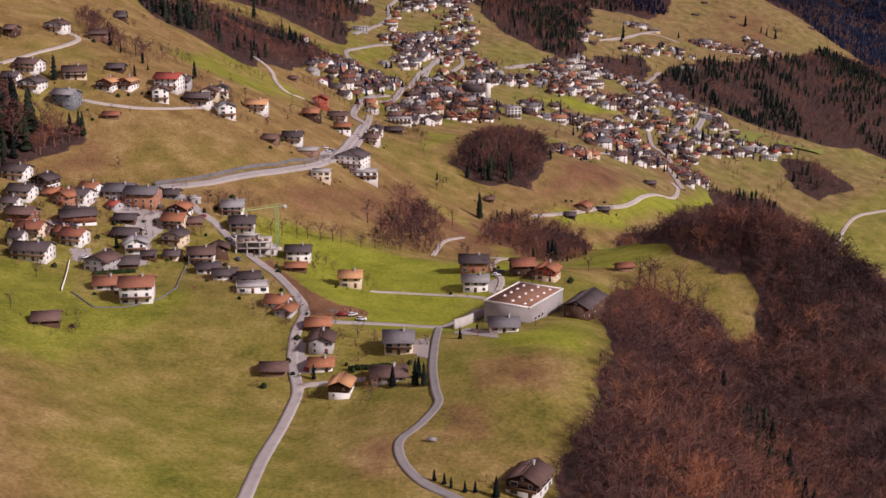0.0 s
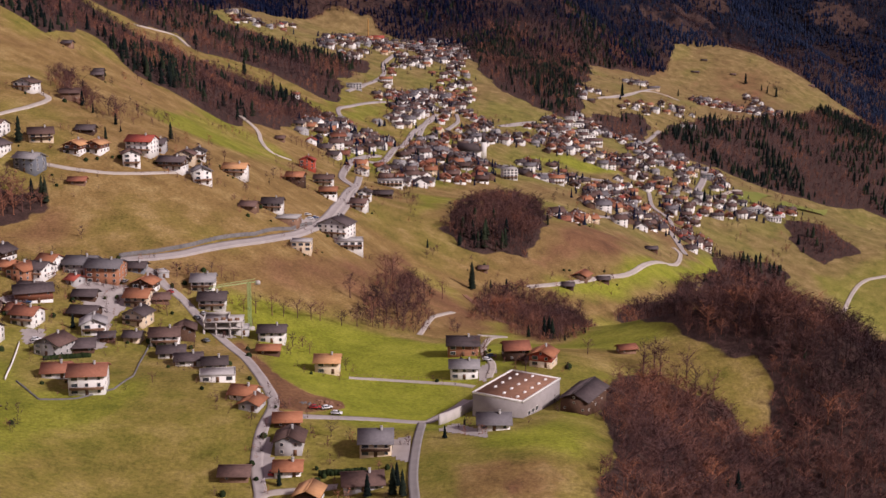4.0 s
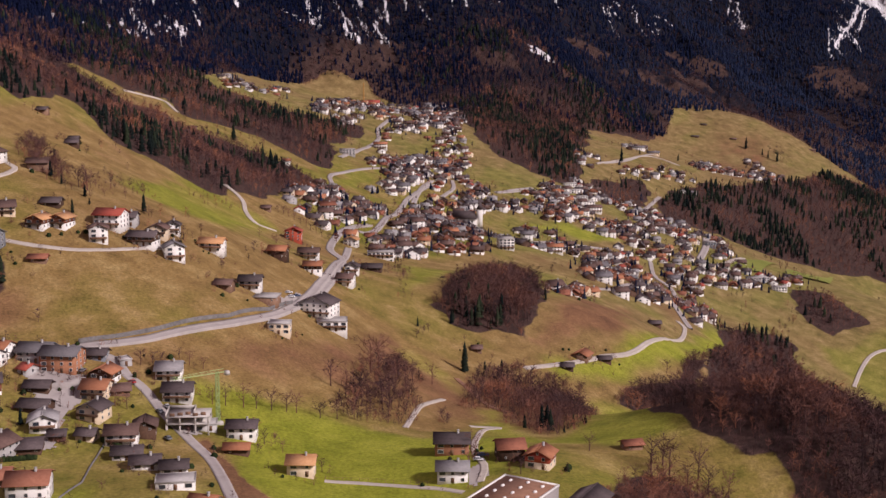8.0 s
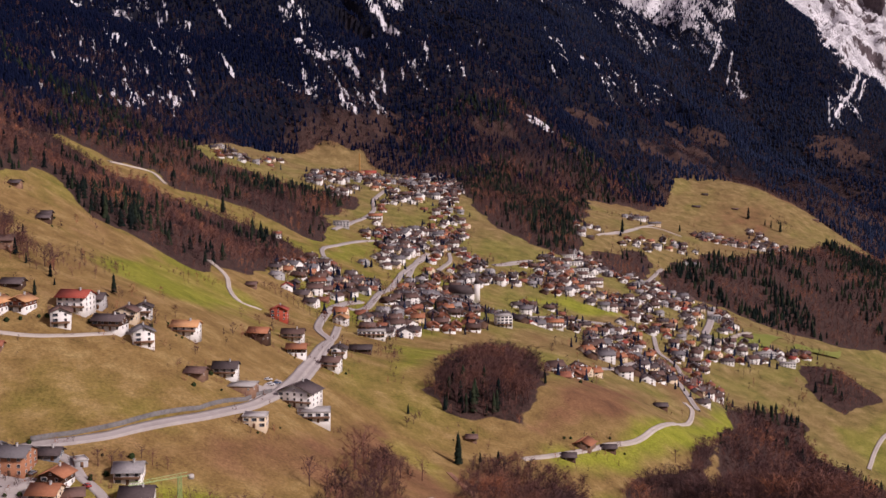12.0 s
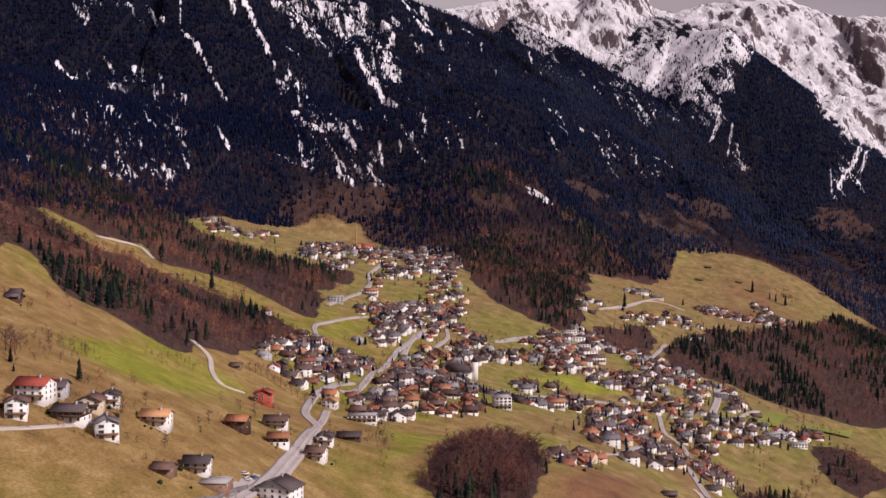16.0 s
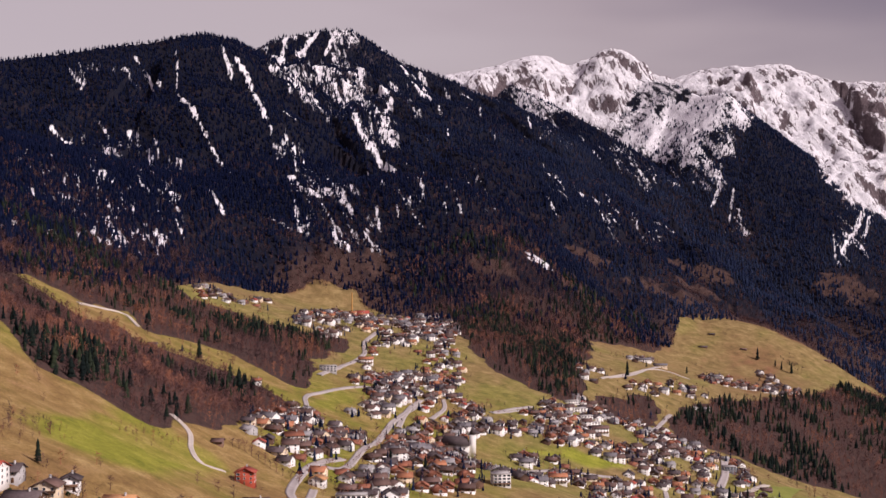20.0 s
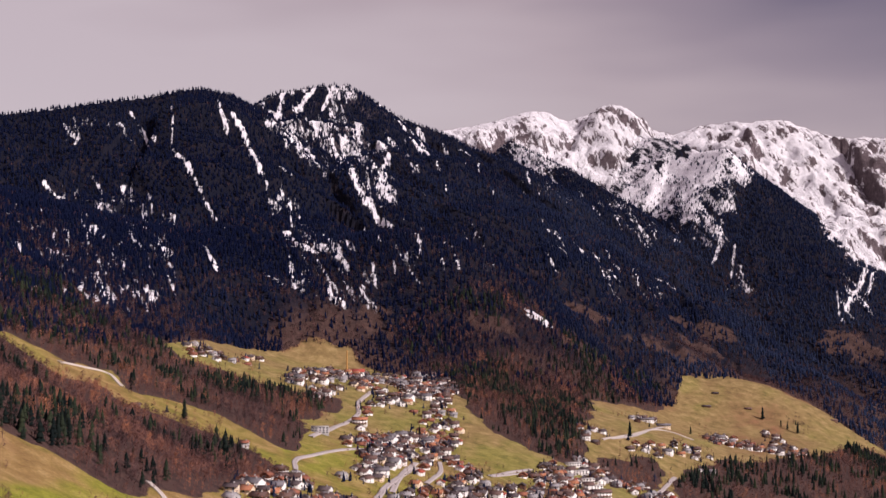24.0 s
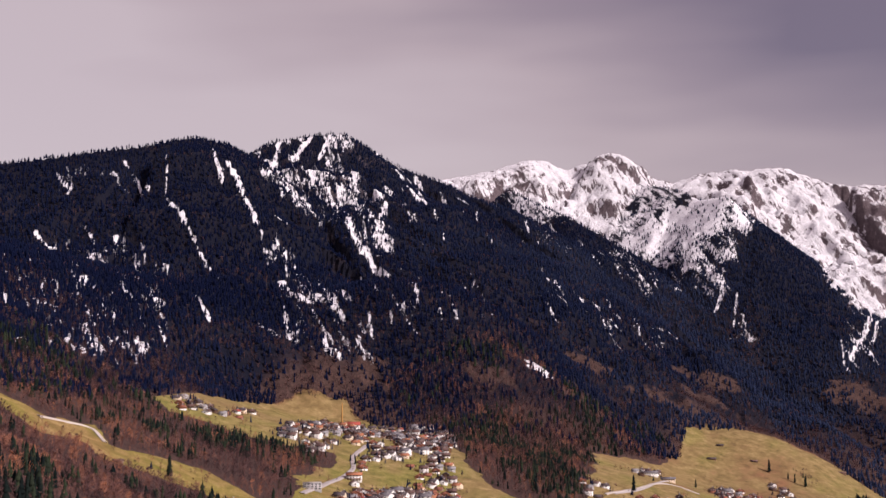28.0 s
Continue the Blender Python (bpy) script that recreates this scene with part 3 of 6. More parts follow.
def cover(x, y):
    parts = land(x, y, True)
    z = parts[0]
    w = wild(x, y)
    snow, which, cut = snow_lie(x, y, parts)
    dry = 0.46 + (0.30 + 0.2 * smooth_step(y, 450, 700)) * fnoise(x / 75, y / 75, 4, 60, 0.6) + 0.06 + 0.30 * smooth_step(y, 590, 720) + 0.4 * smooth_step(-x - 0.35 * (y - 300), 70, 130) * smooth_step(-y, -430, -340) - 0.32 * smooth_step(y, 950, 1300) + 0.32 * smooth_step(y, 900, 1300) * fnoise(x / 130, y / 200, 3, 63)
    dry = dry + 0.08 * smooth_step(y, 1900, 2400) + 0.22 * smooth_step(x, 200, 330) * smooth_step(y, 1950, 2150) - 0.07 * smooth_step(-y, -560, -420) + 0.08 * smooth_step(y, 950, 1200)
    lush = np.zeros(x.shape)
    for k, g in enumerate(GREENS):
        lush = np.maximum(lush, (1.0 if k in (2, 4, 5, 11, 12) else 0.35) * smooth_step(inside(g, x, y) + 12 * fnoise(x / 30, y / 30, 3, 62), -8, 14))
        dry = dry - (0.8 if k in (2, 4, 5) else 0.45) * smooth_step(inside(g, x, y) + 12 * fnoise(x / 30, y / 30, 3, 62), -8, 14)
    dry = dry + 0.5 * smooth_step(x, 240, 330) * smooth_step(y, 1950, 2100) * fnoise((x - 0.6 * y) / 60, y / 160, 4, 72, 0.6)
    plots = smooth_step(inside(VILLAGE_GROUND, x, y), -20, 30)
    dry = dry - plots * (0.10 + 0.55 * fnoise(x / 32, y / 55, 2, 73))
    for b in BROWNS:
        far = 1.0 if b[0][1] > 450 else 0.35
        dry = dry + 0.55 * smooth_step(inside(b, x, y) + 14 * far * fnoise(x / 30 / far, y / 30 / far, 3, 64), -12 * far, 18 * far)
    soil = smooth_step(w, 0, 40)
    dry = dry + 0.6 * smooth_step(w, 0, 40)
    for p in (WOOD_EAST, WOOD_BAND, WOOD_SIDE, WOOD_BUSH, WOOD_COPSE, WOOD_KNOLL, WOOD_BELOW, WOOD_WEST, WOOD_WEDGE, WOOD_NORTHWEST, SPRUCE_WEST, SPRUCE_MID, SPRUCE_NORTH, SPRUCE_TONGUE, WOOD_NORTHEAST, WOOD_SPORT):
        soil = np.maximum(soil, smooth_step(inside(p, x, y) + ragged(x, y), -2, 9))
    dry = dry + 2.5 * smooth_step(inside(EARTH, x, y) + 2 * fnoise(x / 8, y / 8, 3, 65), -1, 3)
    e = 12.0
    slope = np.hypot(land(x + e, y) - land(x - e, y), land(x, y + e) - land(x, y - e)) / (2 * e)
    rock = smooth_step(w, 100, 200) * (0.10 * slope + 0.22 * fnoise(x / 45, y / 45, 3, 90) + 0.06 + 0.22 * np.exp(-((x + 230) / 200) ** 2) * smooth_step(z, 480, 650))
    rock = np.where(which == 3, 0.9, rock)
    snow = np.where(which == 3, snow - 0.42 * smooth_step(slope, 1.15, 1.7), snow)
    # where the litter with painted shade lies: inside the uncleared mountain forest
    shaded_litter = smooth_step(w, 60, 160) * smooth_step(z, -60, 90) * (1 - cleared(x, y, False))
    # painted haze on the grass grows with distance, least on the western slopes
    grass_haze = 0.75 * smooth_step(y + 60 * fnoise(x / 120, y / 120, 3, 68), 620, 1200) * (1 - 0.8 * lush) * (0.12 + 0.88 * np.maximum(smooth_step(x, -60, 160), smooth_step(y, 1500, 1900)))
    dry = dry + (0.45 * fnoise(x / 55, y / 90, 3, 71) - 0.16) * smooth_step(-x, 90, 160) * smooth_step(y, 780, 900) * smooth_step(-y, -1250, -1120)
    return {"lush": lush, "grass_haze": grass_haze, "shaded_litter": shaded_litter, "dry": dry, "soil": soil, "rock": rock, "snow": snow}


def fill_mesh(me, verts, faces):
    """Mesh from arrays; faces all with the same number of corners."""
    k = faces.shape[1]
    me.vertices.add(len(verts))
    me.vertices.foreach_set("co", np.ascontiguousarray(verts, np.float32).ravel())
    me.loops.add(faces.size)
    me.loops.foreach_set("vertex_index", np.ascontiguousarray(faces, np.int32).ravel())
    me.polygons.add(len(faces))
    me.polygons.foreach_set("loop_start", np.arange(0, faces.size, k, dtype=np.int32))
    me.update(calc_edges=True)


def make_ground():
    rows = np.concatenate([np.linspace(-900, 240, 40)[:-1], 240 + np.linspace(0, 1, 760) ** 1.62 * 4640])
    inner = np.linspace(-1, 1, 470)
    u = np.concatenate([[-4.0, -2.6, -1.9, -1.5, -1.25, -1.1], inner, [1.1, 1.25, 1.5, 1.9, 2.6, 4.0]])
    half = 130 + 0.375 * np.maximum(rows, 0)
    X, Y = half[:, None] * u[None, :], np.repeat(rows[:, None], len(u), 1)
    Z = land(X, Y)
    nr, nc = X.shape
    me = bpy.data.meshes.new("ground")
    idx = np.arange(nr * nc).reshape(nr, nc)
    quads = np.stack([idx[:-1, :-1], idx[:-1, 1:], idx[1:, 1:], idx[1:, :-1]], -1).reshape(-1, 4)
    fill_mesh(me, np.stack([X, Y, Z], -1).reshape(-1, 3), quads)
    me.polygons.foreach_set("use_smooth", np.ones(len(quads), bool))
    x, y = X.ravel(), Y.ravel()
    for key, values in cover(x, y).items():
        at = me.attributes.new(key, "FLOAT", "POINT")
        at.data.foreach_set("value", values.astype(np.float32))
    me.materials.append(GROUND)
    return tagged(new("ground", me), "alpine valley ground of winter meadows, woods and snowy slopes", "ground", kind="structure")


make_ground()

# ---- woods and trees ----
def tree_material(name, stops, rough=0.95):
    m, n = material(name)
    tone = n("ShaderNodeAttribute", attribute_name="tone").outputs["Fac"]
    c = ramp(n, tone, stops)
    g = n("ShaderNodeMapRange", {"Value": grain(n, 0.8, 3), "From Min": 0.3, "From Max": 0.7, "To Min": 0.75, "To Max": 1.3}).outputs[0]
    c = n("ShaderNodeVectorMath", {0: c, 1: g}, operation="MULTIPLY").outputs[0]
    finish(n, c, rough, spec=0.03)
    return m


BARE = tree_material("bare_wood", [(0.0, (0.046, 0.029, 0.031)), (0.4, (0.106, 0.057, 0.053)), (0.75, (0.200, 0.094, 0.070)), (1.0, (0.34, 0.145, 0.080))])
# distant spruce: aerial haze put into the needle colour as extra blue
HAZY_SPRUCE = tree_material("spruce_needles", [(0.0, (0.0034, 0.0056, 0.0200)), (0.5, (0.0082, 0.0124, 0.0320)), (1.0, (0.024, 0.033, 0.062))])
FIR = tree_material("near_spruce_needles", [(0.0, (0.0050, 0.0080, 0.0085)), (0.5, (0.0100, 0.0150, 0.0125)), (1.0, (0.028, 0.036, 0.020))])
LARCH = tree_material("bare_larch", [(0.0, (0.026, 0.015, 0.019)), (1.0, (0.112, 0.058, 0.052))])
HEDGE = tree_material("hedge_leaf", [(0.0, (0.014, 0.022, 0.010)), (1.0, (0.035, 0.050, 0.018))])


def spike(p0, p1, r0, r1=None, sides=3):
    """A tapering limb as triangles; with no r1 it ends in a point."""
    p0, p1 = np.array(p0, float), np.array(p1, float)
    ax = p1 - p0
    ax /= np.linalg.norm(ax) + 1e-9
    a = np.cross(ax, (0.31, 0.87, 0.38))
    a /= np.linalg.norm(a)
    b = np.cross(ax, a)
    ang = np.arange(sides) * 2 * math.pi / sides
    ring = np.cos(ang)[:, None] * a + np.sin(ang)[:, None] * b
    i = np.arange(sides)
    j = (i + 1) % sides
    if r1 is None:
        return np.vstack([p0 + r0 * ring, p1[None]]), np.stack([i, j, np.full(sides, sides)], 1)
    return np.vstack([p0 + r0 * ring, p1 + r1 * ring]), np.vstack([np.stack([i, j, j + sides], 1), np.stack([i, j + sides, i + sides], 1)])


def gather(pieces):
    vs, fs, k = [], [], 0
    for v, f in pieces:
        vs.append(v)
        fs.append(f + k)
        k += len(v)
    return np.vstack(vs), np.vstack(fs)


def sliver(p0, p1, r):
    """A flat twig: one long triangle."""
    p0, p1 = np.array(p0, float), np.array(p1, float)
    a = np.cross(p1 - p0, (0.31, 0.87, 0.38) + 0.6 * np.sin(97 * p0))
    a *= r / (np.linalg.norm(a) + 1e-9)
    return np.stack([p0 - a, p0 + a, p1]), np.array([[0, 1, 2]])


def fuzzy_tree(rng, twigs, fat, low=0.25):
    """A leafless tree 1 m high seen from afar: a trunk and a haze of twigs."""
    ps = [spike((0, 0, -0.06), (0, 0, 0.75), 0.022 * fat ** 0.5, None)]
    for _ in range(twigs):
        u, a = rng.random(), rng.uniform(0, 6.283)
        z = low + (0.85 - low) * u
        r = 0.30 * math.sin(math.pi * min(0.25 + 0.72 * u, 1)) * rng.uniform(0.25, 0.9)
        q = np.array([math.cos(a) * r, math.sin(a) * r, z])
        d = np.array([math.cos(a) * 0.10, math.sin(a) * 0.10, 0.11]) + rng.normal(0, 0.05, 3)
        ps.append(sliver(q - d * 0.6, q + d * 0.8, 0.016 * fat))
    return gather(ps)


def bare_tree(rng, limbs, twigs, fat):
    """A leafless tree 1 m high: trunk pieces, and limbs with twigs."""
    trunk = [spike((0, 0, -0.06), (0.01, 0.0, 0.30), 0.026, 0.018, 5), spike((0.01, 0, 0.30), (rng.normal(0, .03), rng.normal(0, .03), 0.93), 0.018, None, 4)]
    crown = []
    for k in range(limbs):
        z0 = 0.22 + 0.5 * (k + rng.random() * 0.8) / limbs
        a = k * 2.4 + rng.normal(0, 0.4)
        reach = (0.40 - 0.22 * abs(z0 - 0.35)) * rng.uniform(0.7, 1.1)
        base = np.array([0.01, 0, z0])
        tip = np.array([math.cos(a) * reach, math.sin(a) * reach, min(z0 + rng.uniform(0.22, 0.42), 0.97)])
        crown.append(spike(base, tip, 0.011 * fat, None))
        for _ in range(twigs):
            t = rng.uniform(0.3, 0.95)
            q = base + t * (tip - base)
            d = rng.normal(0, 1, 3) * (0.11, 0.11, 0.06) + (math.cos(a) * 0.04, math.sin(a) * 0.04, 0.085)
            crown.append(sliver(q, q + d * 1.25, 0.0062 * fat))
    return gather(trunk), gather(crown)


def conifer(rng, tiers, sides, width=0.16):
    """A spruce 1 m high: trunk and drooping tiers with ragged rims."""
    trunk = spike((0, 0, -0.06), (0, 0, 0.2), 0.02, 0.015, 4)
    crown = []
    for k in range(tiers):
        z0 = 0.06 + 0.80 * k / tiers
        z1 = min(z0 + 1.55 / tiers, 1.0) if k < tiers - 1 else 1.0
        r = width * (1 - z0) ** 0.8 * rng.uniform(0.9, 1.15) + 0.012
        ang = np.arange(sides) * 2 * math.pi / sides + rng.random() * 3
        rr = r * rng.uniform(0.7, 1.25, sides)
        ring = np.stack([np.cos(ang) * rr, np.sin(ang) * rr, z0 + rng.uniform(-0.03, 0.03, sides)], 1)
        i = np.arange(sides)
        crown.append((np.vstack([ring, [[0, 0, z1]]]), np.stack([i, (i + 1) % sides, np.full(sides, sides)], 1)))
    return trunk, gather(crown)


def plant(name, kinds, x, y, high, mat, label, category, seed, tone=None, stretch=1.0, kind="stuff"):
    """One mesh of many trees: copies of the kinds stand at the plan places, turned and scaled."""
    rng = np.random.default_rng(seed)
    z = land(x, y)
    turn = rng.uniform(0, 6.283, len(x))
    which = rng.integers(0, len(kinds), len(x))
    tone = rng.random(len(x)) if tone is None else tone
    V, Fc, T, k = [], [], [], 0
    for w, (v, f) in enumerate(kinds):
        m = np.where(which == w)[0]
        if not len(m):
            continue
        c, s, h = np.cos(turn[m])[:, None], np.sin(turn[m])[:, None], high[m][:, None]
        wide = h * rng.uniform(0.85, 1.2, len(m))[:, None] * stretch
        vx = (v[None, :, 0] * c - v[None, :, 1] * s) * wide + x[m][:, None]
        vy = (v[None, :, 0] * s + v[None, :, 1] * c) * wide + y[m][:, None]
        vz = v[None, :, 2] * h + z[m][:, None]
        V.append(np.stack([vx, vy, vz], -1).reshape(-1, 3))
        Fc.append((f[None] + (np.arange(len(m)) * len(v))[:, None, None]).reshape(-1, 3) + k)
        T.append(np.repeat(tone[m], len(v)))
        k += len(m) * len(v)
    me = bpy.data.meshes.new(name)
    fill_mesh(me, np.vstack(V), np.vstack(Fc))
    at = me.attributes.new("tone", "FLOAT", "POINT")
    at.data.foreach_set("value", np.concatenate(T).astype(np.float32))
    me.materials.append(mat)
    return tagged(new(name, me), label, category, kind=kind)


def scatter(poly, spacing, seed):
    """Jittered places inside a plan outline."""
    rng = np.random.default_rng(seed)
    p = np.array(poly, float)
    gx, gy = np.meshgrid(np.arange(p[:, 0].min(), p[:, 0].max(), spacing), np.arange(p[:, 1].min(), p[:, 1].max(), spacing))
    x = gx.ravel() + rng.uniform(-.5, .5, gx.size) * spacing
    y = gy.ravel() + rng.uniform(-.5, .5, gx.size) * spacing
    keep = inside(poly, x, y) + ragged(x, y) > 3
    return x[keep], y[keep]


RT = np.random.default_rng(5)
BARE_KINDS = [gather(bare_tree(RT, 9, 17, 1.05)) for _ in range(5)]
BARE_FAR = [fuzzy_tree(RT, 30, 1.0) for _ in range(5)]
SCRUB = [fuzzy_tree(RT, 26, 1.0, 0.05) for _ in range(4)]
SPRUCE_KINDS = [gather(conifer(RT, 7, 7)) for _ in range(4)]
SPRUCE_FAR = [conifer(RT, 4, 4, 0.21)[1] for _ in range(5)]
SPRUCE_TINY = [conifer(RT, 2, 4, 0.25)[1] for _ in range(5)]
LARCH_FAR = [fuzzy_tree(RT, 9, 2.6) for _ in range(4)]


def wood(name, poly, spacing, share, near, seed, hi=(12, 20)):
    """A mixed wood: bare trees with a share of spruce."""
    x, y = scatter(poly, spacing, seed)
    rng = np.random.default_rng(seed + 1)
    patch = fnoise(x / 60, y / 90, 3, seed) * 1.3 + rng.random(len(x))
    sp = patch > np.quantile(patch, 1 - share) if share else np.zeros(len(x), bool)
    edge = np.clip(inside(poly, x, y) / 14, 0.5, 1)
    h = rng.uniform(*hi, len(x)) * edge
    b = ~sp
    tone = np.clip((0.50 if near else 0.52) + 0.75 * fnoise(x / 40, y / 40, 3, seed + 3) + rng.normal(0, 0.17, len(x)), 0, 1)
    if b.any():
        plant(name, BARE_KINDS if near else BARE_FAR, x[b], y[b], h[b], BARE, "brown leafless broadleaf wood on a steep valley slope", "wood", seed + 2, tone[b])
    if sp.any():
        plant("spruce_stand", SPRUCE_KINDS if near else SPRUCE_FAR, x[sp], y[sp], h[sp] * 1.1, FIR, "dark green spruces standing among bare winter trees", "spruce wood", seed + 4)


def understorey(name, poly, spacing, seed):
    x, y = scatter(poly, spacing, seed)
    rng = np.random.default_rng(seed)
    plant(name, SCRUB, x, y, rng.uniform(2.5, 6, len(x)), BARE, "low brown leafless scrub under bare winter trees", "scrub", seed, stretch=1.3)




def bush(rng):
    """A lumpy evergreen bush 1 m high."""
    a = np.arange(7) * 2 * math.pi / 7
    rings = [np.stack([np.cos(a + k) * r * rng.uniform(0.8, 1.2, 7), np.sin(a + k) * r * rng.uniform(0.8, 1.2, 7), z + rng.uniform(-.06, .06, 7)], 1) for k, (r, z) in enumerate(((0.5, -0.1), (0.66, 0.35), (0.45, 0.78)))]
    v = np.vstack(rings + [[[0, 0, 1.0]]])
    f = []
    for k in range(2):
        for i in range(7):
            j = (i + 1) % 7
            f += [(7 * k + i, 7 * k + j, 7 * k + 7 + j), (7 * k + i, 7 * k + 7 + j, 7 * k + 7 + i)]
    f += [(14 + i, 14 + (i + 1) % 7, 21) for i in range(7)]
    return v, np.array(f)


BUSH = bush(RT)

# ---- building kit ----
ROOFS = {
    "brown": plain_material("roof_brown", (0.090, 0.053, 0.044), (0.170, 0.103, 0.084), 0.9, vary=0.25),
    "dark": plain_material("roof_dark", (0.058, 0.044, 0.044), (0.118, 0.090, 0.089), 0.9, vary=0.25),
    "slate": plain_material("roof_slate", (0.12, 0.11, 0.115), (0.20, 0.185, 0.19), 0.9, vary=0.15),
    "grey": plain_material("roof_grey", (0.21, 0.20, 0.20), (0.36, 0.34, 0.335), 0.9, vary=0.15),
    "orange": plain_material("roof_orange", (0.30, 0.115, 0.055), (0.44, 0.19, 0.10), 0.9, vary=0.15),
    "tan": plain_material("roof_tan", (0.47, 0.23, 0.10), (0.62, 0.35, 0.17), 0.9, vary=0.12),
    "rust": plain_material("roof_rust", (0.20, 0.075, 0.045), (0.34, 0.13, 0.075), 0.9, vary=0.2),
    "red": plain_material("roof_red", (0.30, 0.055, 0.038), (0.42, 0.10, 0.065), 0.9, vary=0.1),
    "terracotta": plain_material("roof_terracotta", (0.27, 0.105, 0.062), (0.38, 0.165, 0.10), 0.9),
    "flat": plain_material("roof_gravel", (0.33, 0.31, 0.295), (0.50, 0.47, 0.445), 1.5, vary=0.15),
}
WHITE = plain_material("white_plaster", (0.70, 0.67, 0.62), (0.84, 0.81, 0.76), 0.5, vary=0.08)
CREAM = plain_material("cream_plaster", (0.62, 0.49, 0.33), (0.74, 0.60, 0.43), 0.5, vary=0.1)
GREYWALL = plain_material("grey_plaster", (0.36, 0.34, 0.33), (0.48, 0.46, 0.44), 0.5, vary=0.12)
DARKWOOD = plain_material("dark_timber", (0.050, 0.026, 0.016), (0.115, 0.060, 0.036), 1.2, vary=0.3)
TIMBER = plain_material("weathered_timber", (0.15, 0.082, 0.050), (0.28, 0.165, 0.105), 1.2, vary=0.2)
REDWOOD = plain_material("red_timber", (0.17, 0.060, 0.034), (0.26, 0.10, 0.056), 1.2, vary=0.15)
SLATEWALL = plain_material("slate_cladding", (0.13, 0.14, 0.16), (0.22, 0.23, 0.25), 0.7)
CONCRETE = plain_material("concrete", (0.40, 0.365, 0.33), (0.54, 0.50, 0.46), 0.4)
GLASS = plain_material("window_glass", (0.030, 0.036, 0.045), (0.060, 0.068, 0.080), 0.3, rough=0.12, spec=0.6)
FRAME = plain_material("window_frame", (0.50, 0.46, 0.42), (0.68, 0.64, 0.60), 2.0)
DOOR = plain_material("door_wood", (0.13, 0.070, 0.040), (0.20, 0.11, 0.065), 2.0, vary=0.2)
ASPHALT = plain_material("asphalt", (0.31, 0.275, 0.255), (0.43, 0.385, 0.36), 0.25)
TARMAC = plain_material("dark_tarmac", (0.20, 0.182, 0.172), (0.29, 0.265, 0.25), 0.25)
GRAVEL = plain_material("gravel_track", (0.38, 0.33, 0.28), (0.54, 0.48, 0.42), 0.4)
METAL = plain_material("painted_metal", (0.30, 0.42, 0.16), (0.42, 0.55, 0.24), 1.0, rough=0.5)
EARTHY = plain_material("dug_earth", (0.20, 0.100, 0.062), (0.33, 0.175, 0.110), 0.5)
HALLWALL = plain_material("taupe_concrete", (0.27, 0.240, 0.228), (0.38, 0.342, 0.325), 0.4)
LARCHWALL = plain_material("orange_larch_cladding", (0.30, 0.125, 0.065), (0.44, 0.205, 0.110), 1.2, vary=0.1)
REDPAINT = plain_material("red_painted_boards", (0.36, 0.060, 0.032), (0.47, 0.100, 0.055), 0.8)
STONE = plain_material("stone_wall", (0.10, 0.092, 0.088), (0.22, 0.205, 0.195), 0.8)
WALLS = {"white": (WHITE, WHITE), "cream": (CREAM, CREAM), "greywall": (GREYWALL, GREYWALL), "wood": (DARKWOOD, DARKWOOD), "timber": (TIMBER, TIMBER),
         "redwood": (REDWOOD, REDWOOD), "chalet": (WHITE, DARKWOOD), "slate": (SLATEWALL, SLATEWALL), "larch": (LARCHWALL, LARCHWALL), "red": (REDPAINT, REDPAINT), "redchalet": (WHITE, REDWOOD), "redbarn": (WHITE, REDWOOD), "barn": (WHITE, DARKWOOD), "redwhite": (CREAM, REDPAINT)}
WALL_WORDS = {"larch": "orange larch-clad house", "red": "red-painted timber house", "redchalet": "white and red-brown timber chalet", "redbarn": "white-based red-brown timber barn", "white": "white plastered house", "cream": "cream plastered house", "greywall": "grey plastered house", "wood": "dark timber barn", "timber": "weathered timber building",
              "redwood": "red-brown timber house", "chalet": "white and dark timber chalet", "slate": "blue-grey clad modern house", "barn": "white-based dark timber barn",
              "redwhite": "red timber and cream house"}
ROOF_WORDS = {"brown": "a brown tiled gable roof", "dark": "a dark gable roof", "slate": "a slate-grey gable roof", "grey": "a light grey gable roof", "orange": "an orange tiled gable roof",
              "tan": "a pale orange tiled gable roof", "rust": "a rust-brown tiled gable roof", "red": "a bright red tiled gable roof", "terracotta": "a terracotta tiled gable roof",
              "flat": "a flat gravel roof"}
BARN_WALLS = ("wood", "timber", "barn", "redbarn")
BOX_F = np.array([[0, 2, 1], [0, 3, 2], [4, 5, 6], [4, 6, 7], [0, 1, 5], [0, 5, 4], [1, 2, 6], [1, 6, 5], [2, 3, 7], [2, 7, 6], [3, 0, 4], [3, 4, 7]])


def box(x0, y0, z0, x1, y1, z1):
    return np.array([[x0, y0, z0], [x1, y0, z0], [x1, y1, z0], [x0, y1, z0], [x0, y0, z1], [x1, y0, z1], [x1, y1, z1], [x0, y1, z1]], float), BOX_F


def slab(a, b, c, d, thick):
    """A slab with corners a, b, c, d on top (counter-clockwise from above)."""
    top = np.array([a, b, c, d], float)
    return np.vstack([top - (0, 0, thick), top]), BOX_F


def mesh_of(name, pieces, *mats):
    """Mesh from pieces (verts, triangles[, material number])."""
    v, f = gather([p[:2] for p in pieces])
    me = bpy.data.meshes.new(name)
    fill_mesh(me, v, f)
    for m in mats:
        me.materials.append(m)
    if len(mats) > 1:
        me.polygons.foreach_set("material_index", np.concatenate([np.full(len(p[1]), p[2] if len(p) > 2 else 0) for p in pieces]).astype(np.int32))
    return me


